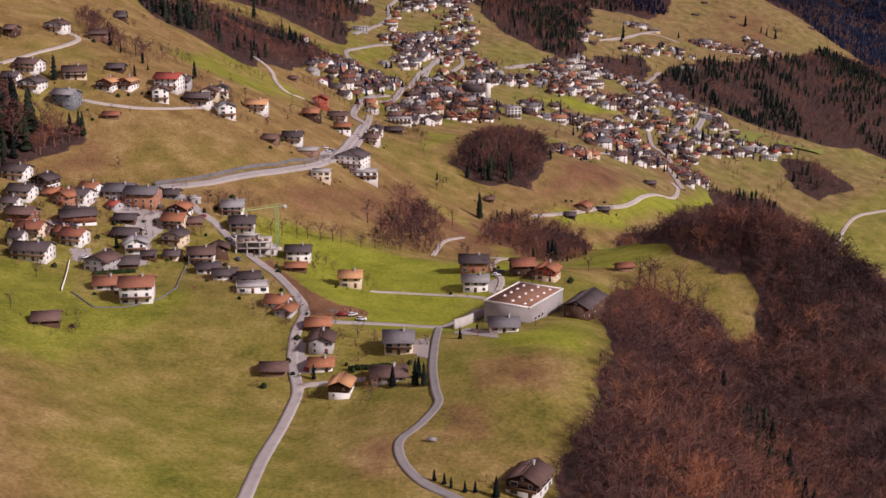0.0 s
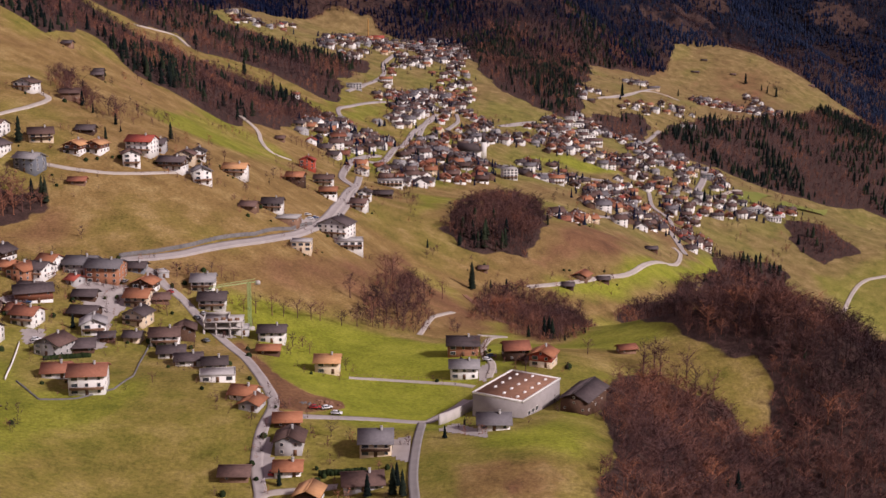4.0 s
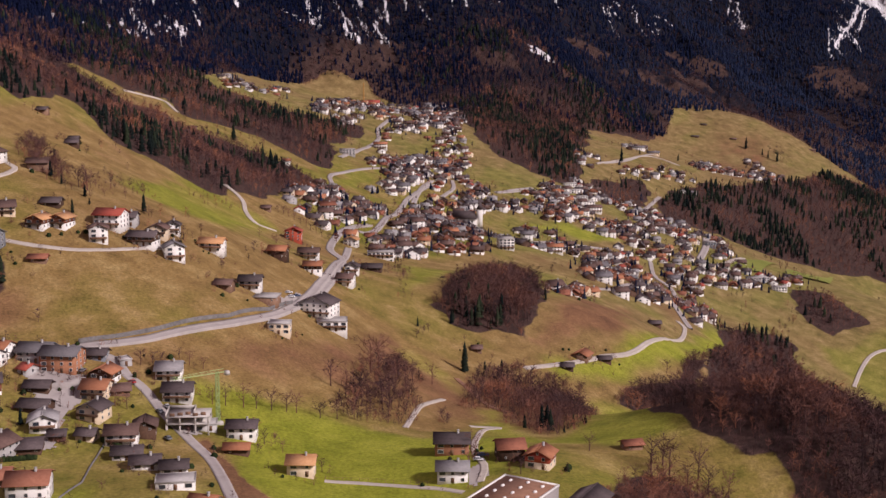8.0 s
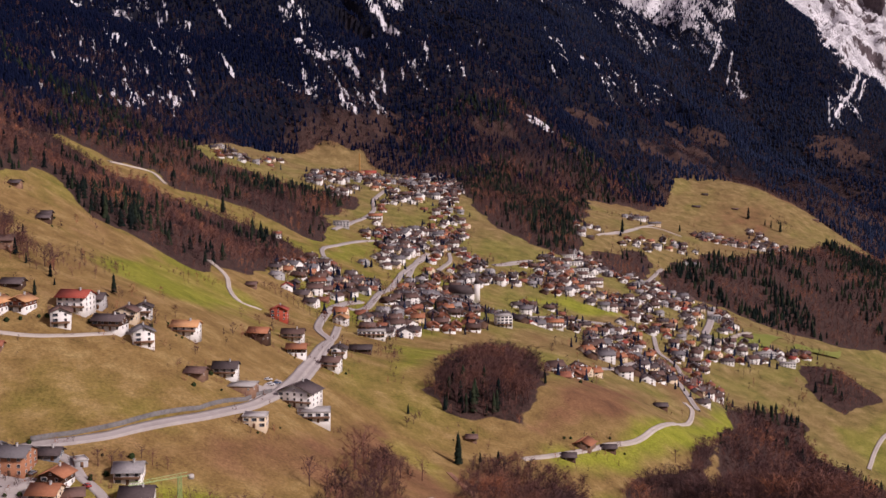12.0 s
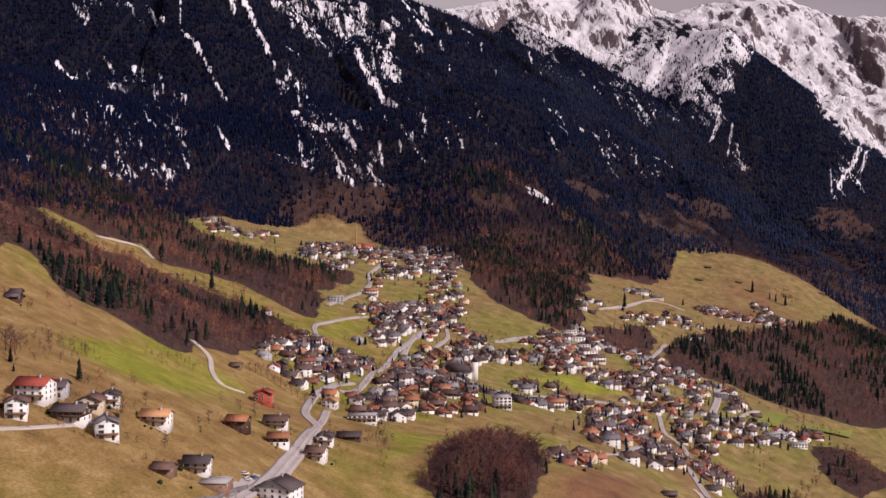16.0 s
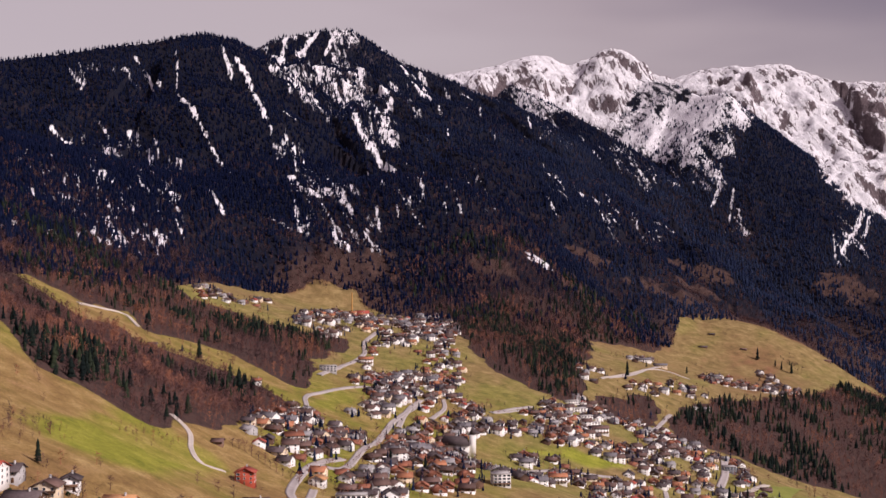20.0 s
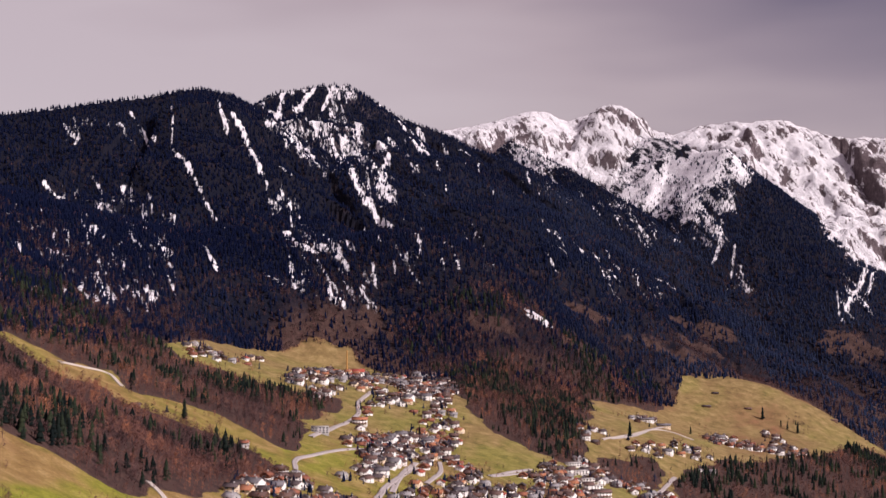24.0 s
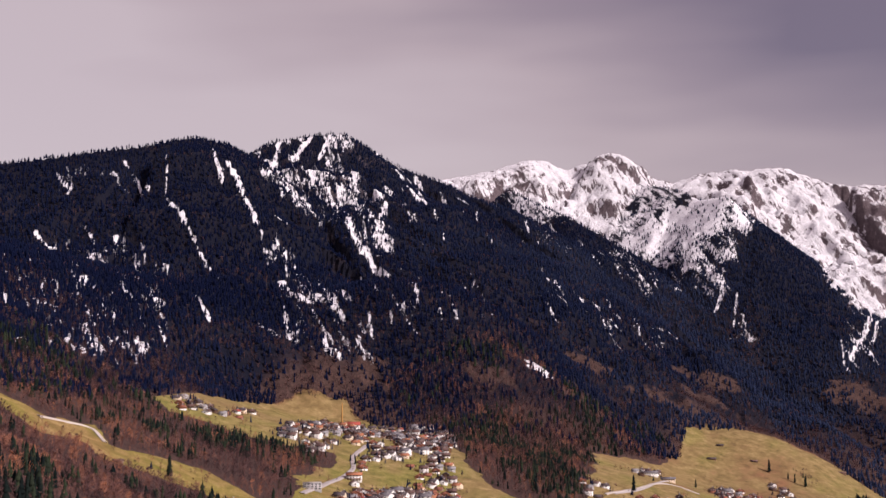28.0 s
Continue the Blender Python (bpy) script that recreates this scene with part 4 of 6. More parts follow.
def part(name, me, parent, m=None, label=""):
    ob = new(name, me)
    ob.parent = parent
    if m is not None:
        ob.matrix_basis = m
    if label:
        ob["label"] = label
    return ob


def window_mesh(w, h, split=False):
    """A window facing -y: frame with sill, and the pane set back."""
    t, a, b = 0.11, w / 2, h / 2
    v = [(-a, 0.05, -b), (a, 0.05, -b), (a, 0.05, b), (-a, 0.05, b), (-a, -0.08, -b), (a, -0.08, -b), (a, -0.08, b), (-a, -0.08, b)]
    v += [(x * (a - t) / a, yy, z * (b - t) / b) for yy in (-0.08, 0.0) for x, z in ((-a, -b), (a, -b), (a, b), (-a, b))]
    f = []
    for i in range(4):
        j = (i + 1) % 4
        f += [(i, j, 4 + j), (i, 4 + j, 4 + i), (4 + i, 4 + j, 8 + j), (4 + i, 8 + j, 8 + i), (8 + i, 8 + j, 12 + j), (8 + i, 12 + j, 12 + i)]
    me = bpy.data.meshes.new("window")
    if split:
        fill_mesh(me, np.array(v, float), np.array(f))
        me.materials.append(FRAME)
        pane = bpy.data.meshes.new("pane")
        fill_mesh(pane, np.array(v[12:], float), np.array([(0, 1, 2), (0, 2, 3)]))
        pane.materials.append(GLASS)
        return me, pane
    fill_mesh(me, np.array(v, float), np.array(f + [(12, 13, 14), (12, 14, 15)]))
    me.materials.append(FRAME)
    me.materials.append(GLASS)
    me.polygons.foreach_set("material_index", np.array([0] * len(f) + [1, 1], np.int32))
    return me


WINDOW, SMALL_WINDOW, WIDE_WINDOW = window_mesh(1.25, 1.4), window_mesh(0.9, 0.9), window_mesh(2.4, 1.6)
SPLIT = {WINDOW: window_mesh(1.25, 1.4, True), SMALL_WINDOW: window_mesh(0.9, 0.9, True), WIDE_WINDOW: window_mesh(2.4, 1.6, True)}
DOOR_MESH = mesh_of("door", [box(-0.6, -0.06, 0, 0.6, 0.05, 2.1)], DOOR)


def add_window(me, parent, m, near):
    """A window; on the near houses its pane is a piece of its own."""
    if not near:
        return part("window", me, parent, m)
    w = part("window", SPLIT[me][0], parent, m)
    part("pane", SPLIT[me][1], w, label="dark window pane")
    return w


def footing(x, y, turn, d):
    """Where a building stands on sloping ground: at the level of the ground before its front."""
    a = radians(turn)
    return ground_at(x + math.sin(a) * d / 2, y - math.cos(a) * d / 2)


def house(x, y, turn, w, d, floors, roof, wall, ridge, far=False, z=None):
    """A house with its front towards -y before the turn; ridge x: along the front, y: gable to the front."""
    if not far:
        # the given size reaches over the eaves
        w, d = w * 0.87, d * 0.87
    L, S = (w, d) if ridge == "x" else (d, w)
    rot = turn if ridge == "x" else turn + 90
    he = (2.35 if far else 2.45) * max(floors, 1) + 0.2
    flat = roof == "flat"
    rise = 0.0 if flat else S / 2 * math.tan(radians(30 if far else 25 if S < 12 else 22))
    if z is None:
        z = footing(x, y, turn, d)
    e = new("house" if wall not in BARN_WALLS else "barn")
    e.matrix_basis = pose(x, y, z, 0, 0, rot)
    tagged(e, f"{WALL_WORDS[wall]} with {ROOF_WORDS[roof]}", "house" if wall not in BARN_WALLS else "barn", "far village houses" if far else "houses along the valley road")
    lo, up = WALLS[wall]
    hx, hy = L / 2, S / 2
    split = he * (0.24 if wall == "redbarn" else 0.5) if lo is not up else 0.0
    if floors == 0:
        for sx in (-1, 1):
            for sy in (-1, 1):
                part("post", mesh_of("post", [box(sx * hx - 0.15 - sx * 0.3, sy * hy - 0.15 - sy * 0.3, -3, sx * hx + 0.15 - sx * 0.3, sy * hy + 0.15 - sy * 0.3, he)], DARKWOOD), e)
        part("wall", mesh_of("wall", [box(-hx, hy - 0.25, -3, hx, hy, he)], lo), e)
    else:
        def shell(z0, z1, gable):
            ps = [box(-hx, -hy, z0, hx, hy, z1)]
            if gable and rise:
                g = np.array([[-hx, -hy, z1], [-hx, hy, z1], [-hx, 0, z1 + rise], [hx, -hy, z1], [hx, hy, z1], [hx, 0, z1 + rise]], float)
                ps.append((g, np.array([[0, 2, 1], [3, 4, 5], [0, 3, 5], [0, 5, 2], [1, 2, 5], [1, 5, 4]])))
            return ps
        if split:
            part("wall", mesh_of("wall", shell(-5, split, False), lo), e)
            part("upper_wall", mesh_of("upper_wall", [(v * (1.012, 1.012, 1), f) for v, f in shell(split, he, True)], up), e, label="timber-clad upper storey")
        else:
            part("wall", mesh_of("wall", shell(-5, he, True), lo), e)
    ov, og, th = (0.7, 0.6, 0.22) if far else (1.0, 0.9, 0.22)
    if flat:
        rim = 0.25
        ps = [box(-hx - rim, -hy - rim, he, hx + rim, hy + rim, he + 0.3)]
        for a in ((-hx - rim, -hy - rim, hx + rim, -hy), (-hx - rim, hy, hx + rim, hy + rim), (-hx - rim, -hy, -hx, hy), (hx, -hy, hx + rim, hy)):
            ps.append(box(a[0], a[1], he + 0.3, a[2], a[3], he + 0.55))
        part("roof", mesh_of("roof", ps, ROOFS[roof]), e)
    else:
        k = rise / hy
        zt, ze = he + rise + th, he - k * ov + th
        r = [slab((-hx - og, -hy - ov, ze), (hx + og, -hy - ov, ze), (hx + og, 0, zt), (-hx - og, 0, zt), th), slab((-hx - og, 0, zt), (hx + og, 0, zt), (hx + og, hy + ov, ze), (-hx - og, hy + ov, ze), th),
             box(-hx - og, -0.18, zt - 0.08, hx + og, 0.18, zt + 0.1)]
        part("roof", mesh_of("roof", r, ROOFS[roof]), e)
        if floors > 0 and wall not in BARN_WALLS:
            part("chimney", mesh_of("chimney", [box(L * 0.18 - 0.4, -0.9, he + rise * 0.4, L * 0.18 + 0.4, -0.1, zt + 0.9), box(L * 0.18 - 0.5, -1.0, zt + 0.9, L * 0.18 + 0.5, 0.0, zt + 1.05)], GREYWALL), e)
    if floors == 0:
        return e
    barn = wall in BARN_WALLS
    sides = [(0, hy, L), (180, hy, L), (90, hx, S), (-90, hx, S)]
    front = 0 if ridge == "x" else -90
    for ang, off, span in sides:
        if far and abs((ang + rot + 180) % 360 - 180) > 100:
            continue
        n = max(1, int(span / (5.6 if far else 3.4)))
        for fl in range(floors):
            zc = 1.5 + (2.35 if far else 2.45) * fl
            for i in range(n):
                if barn and (i + fl) % 2:
                    continue
                u = (i + 0.5) / n * span - span / 2
                if fl == 0 and ang == front and i == n // 2:
                    part("door", DOOR_MESH, e, pose(0, 0, 0, 0, 0, ang) @ pose(u, -off - 0.02, 0.1))
                    continue
                me = SMALL_WINDOW if barn else (WIDE_WINDOW if flat or (ang == front and i == 0 and span > 9) else WINDOW)
                add_window(me, e, pose(0, 0, 0, 0, 0, ang) @ pose(u, -off * (1.012 if split and zc > split else 1) - 0.02, zc), y < 620)
        if abs(ang) == 90 and rise > 1.8 and not far:
            part("window", SMALL_WINDOW, e, pose(0, 0, 0, 0, 0, ang) @ pose(0, -off * 1.012 - 0.02, he + rise * 0.35))
    if floors > 1 and wall in ("white", "chalet", "redchalet", "cream") and d > 9.4 and not far:
        span, off = (L, hy) if ridge == "x" else (S, hx)
        span -= 0.8
        ps = [box(-span / 2, -off - 1.3, 2.40, span / 2, -off, 2.56), box(-span / 2, -off - 1.3, 2.56, span / 2, -off - 1.22, 3.45), box(-span / 2, -off - 1.3, 2.56, -span / 2 + 0.08, -off, 3.45),
              box(span / 2 - 0.08, -off - 1.3, 2.56, span / 2, -off, 3.45)]
        part("balcony", mesh_of("balcony", ps, DARKWOOD if wall != "white" else TIMBER), e, pose(0, 0, 0, 0, 0, front), "timber balcony")
    return e


# ---- roads: ribbons laid on the land ----
ROAD_LINES = []
PITCH = plain_material("pitch_grass", (0.155, 0.175, 0.026), (0.225, 0.235, 0.048), 0.1)


def road(points, width, mat, name="road", label="grey asphalt village road winding through the meadows", lift=0.22):
    p = np.array(points, float)
    ext = np.vstack([2 * p[0] - p[1], p, 2 * p[-1] - p[-2]])
    out = []
    for i in range(1, len(ext) - 2):
        p0, p1, p2, p3 = ext[i - 1:i + 3]
        n = max(2, int(np.hypot(*(p2 - p1)) / 2.5))
        t = (np.arange(n) / n)[:, None]
        out.append(0.5 * (2 * p1 + (p2 - p0) * t + (2 * p0 - 5 * p1 + 4 * p2 - p3) * t ** 2 + (3 * p1 - p0 - 3 * p2 + p3) * t ** 3))
    c = np.vstack(out + [p[-1:]])
    ROAD_LINES.append((c, width))
    d = np.gradient(c, axis=0)
    d /= np.linalg.norm(d, axis=1)[:, None] + 1e-9
    nrm = np.stack([-d[:, 1], d[:, 0]], 1)
    us = np.linspace(-1, 1, 5)
    P = c[:, None] + us[None, :, None] * nrm[:, None] * width / 2
    Z = land(P[..., 0], P[..., 1])
    far = np.clip((c[:, 1] - 700) / 900, 0, 1)[:, None]
    Z = np.maximum(Z, Z.mean(1, keepdims=True)) + lift + 0.7 * far
    top = np.concatenate([P, Z[..., None]], -1)
    nr = len(c)
    rim = np.concatenate([top[:, :1] - (0, 0, 2.0), top, top[:, -1:] - (0, 0, 2.0)], 1)
    k = rim.shape[1]
    idx = np.arange(nr * k).reshape(nr, k)
    q = np.stack([idx[:-1, :-1], idx[1:, :-1], idx[1:, 1:], idx[:-1, 1:]], -1).reshape(-1, 4)
    me = bpy.data.meshes.new(name)
    fill_mesh(me, rim.reshape(-1, 3), q[:, ::-1])
    me.materials.append(mat)
    return tagged(new(name, me), label, "road", kind="structure")


def track(points, width, mat):
    return road(points, width, mat, "track", "pale gravel farm track across the meadow")


def yard(poly, mat=ASPHALT, name="pavement", label="grey paved yard between the houses"):
    """A paved yard draped on the land."""
    p = np.array(poly, float)
    gx, gy = np.arange(p[:, 0].min() - 2, p[:, 0].max() + 2, 1.5), np.arange(p[:, 1].min() - 2, p[:, 1].max() + 2, 1.5)
    X, Y = np.meshgrid(gx, gy)
    Z = land(X, Y) + (0.16 if p[:, 1].mean() < 800 else 2.2)
    ok = inside([tuple(q) for q in poly], X, Y) > -0.6
    idx = np.arange(X.size).reshape(X.shape)
    q = np.stack([idx[:-1, :-1], idx[:-1, 1:], idx[1:, 1:], idx[1:, :-1]], -1)
    q = q[ok[:-1, :-1] & ok[1:, 1:] & ok[1:, :-1] & ok[:-1, 1:]]
    me = bpy.data.meshes.new(name)
    fill_mesh(me, np.stack([X, Y, Z], -1).reshape(-1, 3), q.reshape(-1, 4))
    me.materials.append(mat)
    return tagged(new(name, me), label, "pavement" if name == "pavement" else "sports pitch", kind="structure")


road([(-59, 301), (-57, 319), (-56, 357), (-53, 392), (-52, 407), (-56, 426), (-57, 446), (-56, 469), (-63, 492), (-75, 527), (-89, 551), (-102, 569), (-113, 585), (-123, 594)], 4.3, ASPHALT)
road([(-123, 594), (-130, 603), (-139, 606), (-146, 607)], 4.5, ASPHALT)
road([(-153, 585), (-151, 601), (-147, 608), (-131, 618), (-115, 632), (-89, 663), (-74, 697), (-66, 756), (-62, 853), (-61, 940), (-64, 1049)], 5.6, ASPHALT)
road([(-62, 762), (-59, 848), (-61, 951), (-76, 1019), (-75, 1091), (-67, 1127), (-53, 1154)], 6.0, ASPHALT)
road([(-54, 461), (-44, 460), (-19, 466), (-2, 465), (3, 474), (15, 498)], 3.8, ASPHALT)
road([(-2, 465), (-4, 416), (-3, 392), (-2, 381), (-8, 368), (-14, 359), (-13, 346), (-7, 333), (2, 325), (10, 319)], 3.2, TARMAC)
track([(-53, 407), (-49, 410), (-38, 410), (-28, 410)], 3.2, GRAVEL)
track([(-33, 524), (-17, 524), (6, 518), (18, 512)], 2.6, GRAVEL)
track([(23, 638), (37, 641), (28, 627), (23, 560), (26, 534), (24, 520)], 3.0, GRAVEL)
track([(-256, 710), (-244, 733), (-234, 758), (-231, 781), (-239, 791)], 3.5, GRAVEL)
track([(-207, 683), (-186, 683), (-168, 688), (-149, 703), (-130, 728)], 3.0, GRAVEL)
track([(59, 804), (86, 825), (110, 848), (142, 886), (188, 1001), (213, 1090), (211, 1113)], 3.5, GRAVEL)
track([(432, 1306), (456, 1355), (480, 1390), (507, 1407), (531, 1418)], 4.0, GRAVEL)
track([(-166, 1080), (-149, 1058), (-139, 1016), (-128, 992), (-115, 1001)], 3.5, GRAVEL)
road([(-67, 1115), (-45, 1158), (-34, 1442), (-21, 1535), (-2, 1623)], 6, ASPHALT)
road([(-112, 1437), (-117, 1492), (-96, 1563), (-72, 1632), (-44, 1662)], 5, ASPHALT)
road([(-119, 1632), (-100, 1773), (-83, 1867), (-86, 1929), (-74, 2017)], 6, ASPHALT)
road([(79, 1672), (106, 1727), (134, 1773)], 5, ASPHALT)
road([(-155, 584), (-148, 581), (-142, 587)], 14, ASPHALT)
track([(-351, 1482), (-336, 1516), (-318, 1540), (-295, 1508)], 4, GRAVEL)
road([(235, 1416), (227, 1250), (221, 1152), (221, 1109)], 5, ASPHALT)
track([(255, 2030), (309, 2106), (376, 2237), (425, 2223)], 4, GRAVEL)
track([(343, 1571), (372, 1611), (405, 1673)], 6, GRAVEL)
road([(258, 1527), (254, 1470), (266, 1434), (263, 1378)], 5, ASPHALT)
road([(103, 1440), (139, 1491), (174, 1510), (210, 1529)], 5, ASPHALT)
road([(128, 1089), (155, 1125), (184, 1194)], 4, ASPHALT)
road([(82, 1674), (135, 1758)], 4, ASPHALT)
road([(330, 1588), (353, 1664), (382, 1795)], 9, ASPHALT)
road([(268, 2044), (321, 2121), (400, 2328)], 4, ASPHALT)
track([(-6, 609), (-3, 634), (1, 659), (11, 683)], 2.6, GRAVEL)
track([(18, 747), (25, 725), (34, 697), (44, 686)], 3, EARTHY)
road([(9, 1553), (24, 1630), (23, 1695)], 5, ASPHALT)
road([(295, 1826), (331, 1925), (344, 1955)], 5, ASPHALT)
road([(-23, 1477), (-17, 1555), (-3, 1651)], 6, ASPHALT)
yard([(-161, 583), (-138, 588), (-133, 572), (-139, 551), (-152, 565)])
yard([(349, 1560), (398, 1644), (479, 1775), (408, 1590)], PITCH, 'sports_field', 'mown green village sports pitch')
yard([(445, 1625), (478, 1719), (595, 1888), (511, 1656)], PITCH, 'sports_field', 'mown green village sports pitch')
yard([(-162, 582), (-156, 590), (-142, 592), (-135, 573), (-137, 556), (-131, 523), (-136, 518), (-144, 558), (-151, 571)])
yard([(-170, 535), (-160, 539), (-157, 525), (-163, 519)])
yard([(-192, 558), (-182, 568), (-178, 561), (-188, 552)])
yard([(-53, 442), (-56, 442), (-55, 419), (-49, 417)])
yard([(-103, 576), (-94, 573), (-84, 556), (-91, 550)])
yard([(-6, 444), (-11, 442), (-11, 425), (-4, 416)])
yard([(-80, 709), (-70, 769), (-66, 756), (-74, 698)])
yard([(3, 450), (20, 434), (20, 444), (10, 464)])
yard([(-203, 557), (-197, 575), (-193, 572), (-197, 556)])
yard([(19, 532), (26, 539), (28, 526), (21, 514)])

# ---- houses of the near hamlet and along the road ----
house(-264, 756, -10, 7.8, 9.9, 2, "brown", "wood", "x")
house(-246, 789, -15, 14.5, 11.0, 2, "brown", "white", "y")
house(-222, 795, 10, 12.9, 11.0, 2, "brown", "timber", "x")
house(-239, 709, -15, 16.1, 12.1, 2, "brown", "white", "x")
house(-231, 688, -12, 14.2, 12.1, 2, "dark", "white", "y")
house(-243, 689, -0, 10.0, 11.0, 2, "dark", "white", "x")
house(-214, 711, 20, 14.5, 13.2, 2, "brown", "cream", "x")
house(-193, 704, -10, 10.7, 13.2, 2, "tan", "redchalet", "y")
house(-184, 711, -10, 10.8, 13.2, 2, "tan", "redchalet", "y")
house(-196, 735, -0, 11.2, 9.9, 1, "dark", "wood", "x")
house(-209, 676, -20, 15.3, 11.0, 3, "grey", "slate", "x")
house(-183, 670, 5, 9.6, 6.6, 1, "rust", "timber", "x")
house(-164, 706, 15, 10.5, 14.0, 3, "brown", "white", "y")
house(-163, 727, -10, 16.8, 13.2, 3, "red", "white", "x")
house(-157, 740, -0, 9.6, 11.0, 2, "dark", "greywall", "x")
house(-144, 717, -8, 16.5, 11.0, 2, "dark", "chalet", "x")
house(-141, 737, -0, 11.8, 11.0, 2, "brown", "cream", "y")
house(-137, 755, 10, 9.0, 11.0, 2, "dark", "white", "y")
house(-128, 714, 20, 11.5, 12.0, 3, "slate", "white", "y")
house(-116, 756, -5, 15.1, 11.0, 2, "tan", "white", "x")
house(-100, 701, -10, 9.8, 8.8, 1, "brown", "timber", "x")
house(-90, 722, -0, 12.9, 11.0, 2, "dark", "white", "x")
house(-81, 713, -5, 15.6, 13.2, 1, "flat", "timber", "x")
house(-100, 990, -0, 13.7, 11.0, 3, "red", "red", "y")
house(-90, 830, -8, 12.5, 11.0, 2, "orange", "wood", "x")
house(-77, 882, -0, 15.0, 11.0, 2, "brown", "white", "x")
house(-70, 840, -0, 12.5, 10.0, 2, "orange", "chalet", "x")
house(-56, 736, -18, 21.2, 15.4, 3, "dark", "white", "y")
house(-69, 676, -0, 12.1, 9.9, 2, "flat", "cream", "x")
house(-48, 726, 5, 18.0, 13.2, 2, "flat", "white", "x")
house(-50, 844, -10, 11.7, 11.0, 2, "brown", "white", "x")
house(-49, 884, -0, 10.5, 11.0, 2, "dark", "white", "y")
house(-38, 919, -0, 15.4, 9.9, 1, "dark", "wood", "x")
house(-38, 1040, -0, 23.6, 11.0, 2, "flat", "white", "x")
house(-63, 1065, -10, 12.6, 9.9, 2, "tan", "white", "y")
house(-213, 600, -10, 13.9, 11.0, 2, "dark", "white", "x")
house(-205, 582, -10, 13.5, 11.0, 2, "dark", "white", "x")
house(-198, 595, -20, 12.4, 11.0, 2, "dark", "chalet", "y")
house(-184, 582, -25, 12.2, 9.9, 2, "orange", "larch", "y")
house(-178, 586, -20, 13.4, 11.0, 2, "dark", "white", "x")
house(-175, 594, -15, 9.8, 11.0, 2, "orange", "white", "x")
house(-161, 597, -5, 16.0, 13.2, 2, "slate", "greywall", "x")
house(-149, 593, -5, 17.6, 14.3, 3, "slate", "larch", "x")
house(-174, 566, 22, 18.0, 12.0, 2, "dark", "redbarn", "x")
house(-198, 559, -8, 14.8, 11.0, 2, "brown", "redwood", "x")
house(-130, 587, -10, 11.4, 11.0, 2, "orange", "chalet", "y")
house(-189, 544, -5, 13.2, 11.0, 2, "rust", "cream", "x")
house(-169, 543, -12, 11.9, 11.0, 2, "rust", "white", "x")
house(-180, 518, -6, 18.1, 12.1, 2, "dark", "white", "x")
house(-153, 573, -0, 11.3, 8.8, 1, "dark", "wood", "x")
house(-149, 557, -8, 13.5, 10.0, 1, "dark", "wood", "x")
house(-141, 541, 15, 11.2, 12.1, 2, "grey", "white", "y")
house(-130, 575, -5, 11.8, 12.1, 2, "orange", "cream", "x")
house(-126, 556, -15, 11.4, 11.0, 2, "dark", "cream", "y")
house(-149, 514, -20, 13.5, 12.1, 2, "brown", "greywall", "y")
house(-140, 520, 10, 11.9, 11.0, 1, "dark", "wood", "x")
house(-110, 536, 8, 13.2, 11.0, 2, "brown", "white", "x")
house(-104, 547, 10, 9.5, 11.0, 2, "brown", "wood", "y")
house(-106, 600, 5, 12.1, 12.1, 2, "grey", "white", "x")
house(-99, 584, 5, 13.6, 12.1, 2, "dark", "white", "x")
house(-69, 561, 2, 13.1, 9.9, 2, "dark", "white", "x")
house(-68, 542, 2, 10.5, 6.6, 1, "orange", "wood", "x")
house(-42, 529, -0, 11.3, 9.9, 2, "tan", "cream", "x")
house(-124, 474, 8, 14.8, 14.3, 3, "terracotta", "white", "x")
house(-140, 488, 8, 11.3, 11.0, 1, "terracotta", "white", "x")
house(-148, 434, 12, 10.7, 9.9, 1, "brown", "wood", "x")
house(-67, 473, -12, 10.2, 9.9, 1, "orange", "white", "x")
house(-63, 464, -12, 8.1, 9.9, 1, "orange", "greywall", "y")
house(-49, 453, 5, 10.3, 8.8, 1, "orange", "wood", "x")
house(-46, 436, -0, 10.3, 12.1, 2, "brown", "greywall", "y")
house(-45, 422, 3, 9.7, 8.8, 1, "orange", "white", "x")
house(-62, 420, 2, 10.5, 8.8, 1, "brown", "timber", "x")
house(-36, 402, -8, 8.4, 9.9, 2, "tan", "barn", "y")
house(-17, 433, 2, 12.0, 13.2, 2, "slate", "cream", "x")
house(-20, 409, 8, 14.0, 11.0, 1, "brown", "greywall", "x")
house(14, 555, -0, 15.1, 12.1, 2, "dark", "larch", "x")
house(14, 525, -0, 12.8, 9.9, 2, "grey", "white", "x")
house(36, 543, 8, 11.5, 11.0, 2, "rust", "wood", "x")
house(47, 533, -20, 10.8, 11.0, 2, "orange", "redwhite", "y")
house(23, 449, -0, 12.4, 11.0, 1, "slate", "white", "x")
hall_barn = house(58, 482, -27, 12, 24, 2, "dark", "wood", "y")
for along in (-4.0, 3.5):
    part("skylight", mesh_of("skylight", [slab((along - 1.0, -3.6, 6.05), (along + 1.0, -3.6, 6.05), (along + 1.0, -1.9, 6.85), (along - 1.0, -1.9, 6.85), 0.2)], WHITE), hall_barn, label="white roof skylight")
house(25, 331, -25, 11.7, 13.2, 2, "brown", "chalet", "y")
house(-104, 520, 10, 11.8, 8.8, 1, "dark", "white", "x")
house(-95, 510, 10, 11.5, 8.8, 1, "dark", "white", "x")
house(-84, 506, 10, 10.4, 8.8, 1, "dark", "white", "x")
house(-80, 490, 10, 15, 10, 1, "flat", "white", "x")
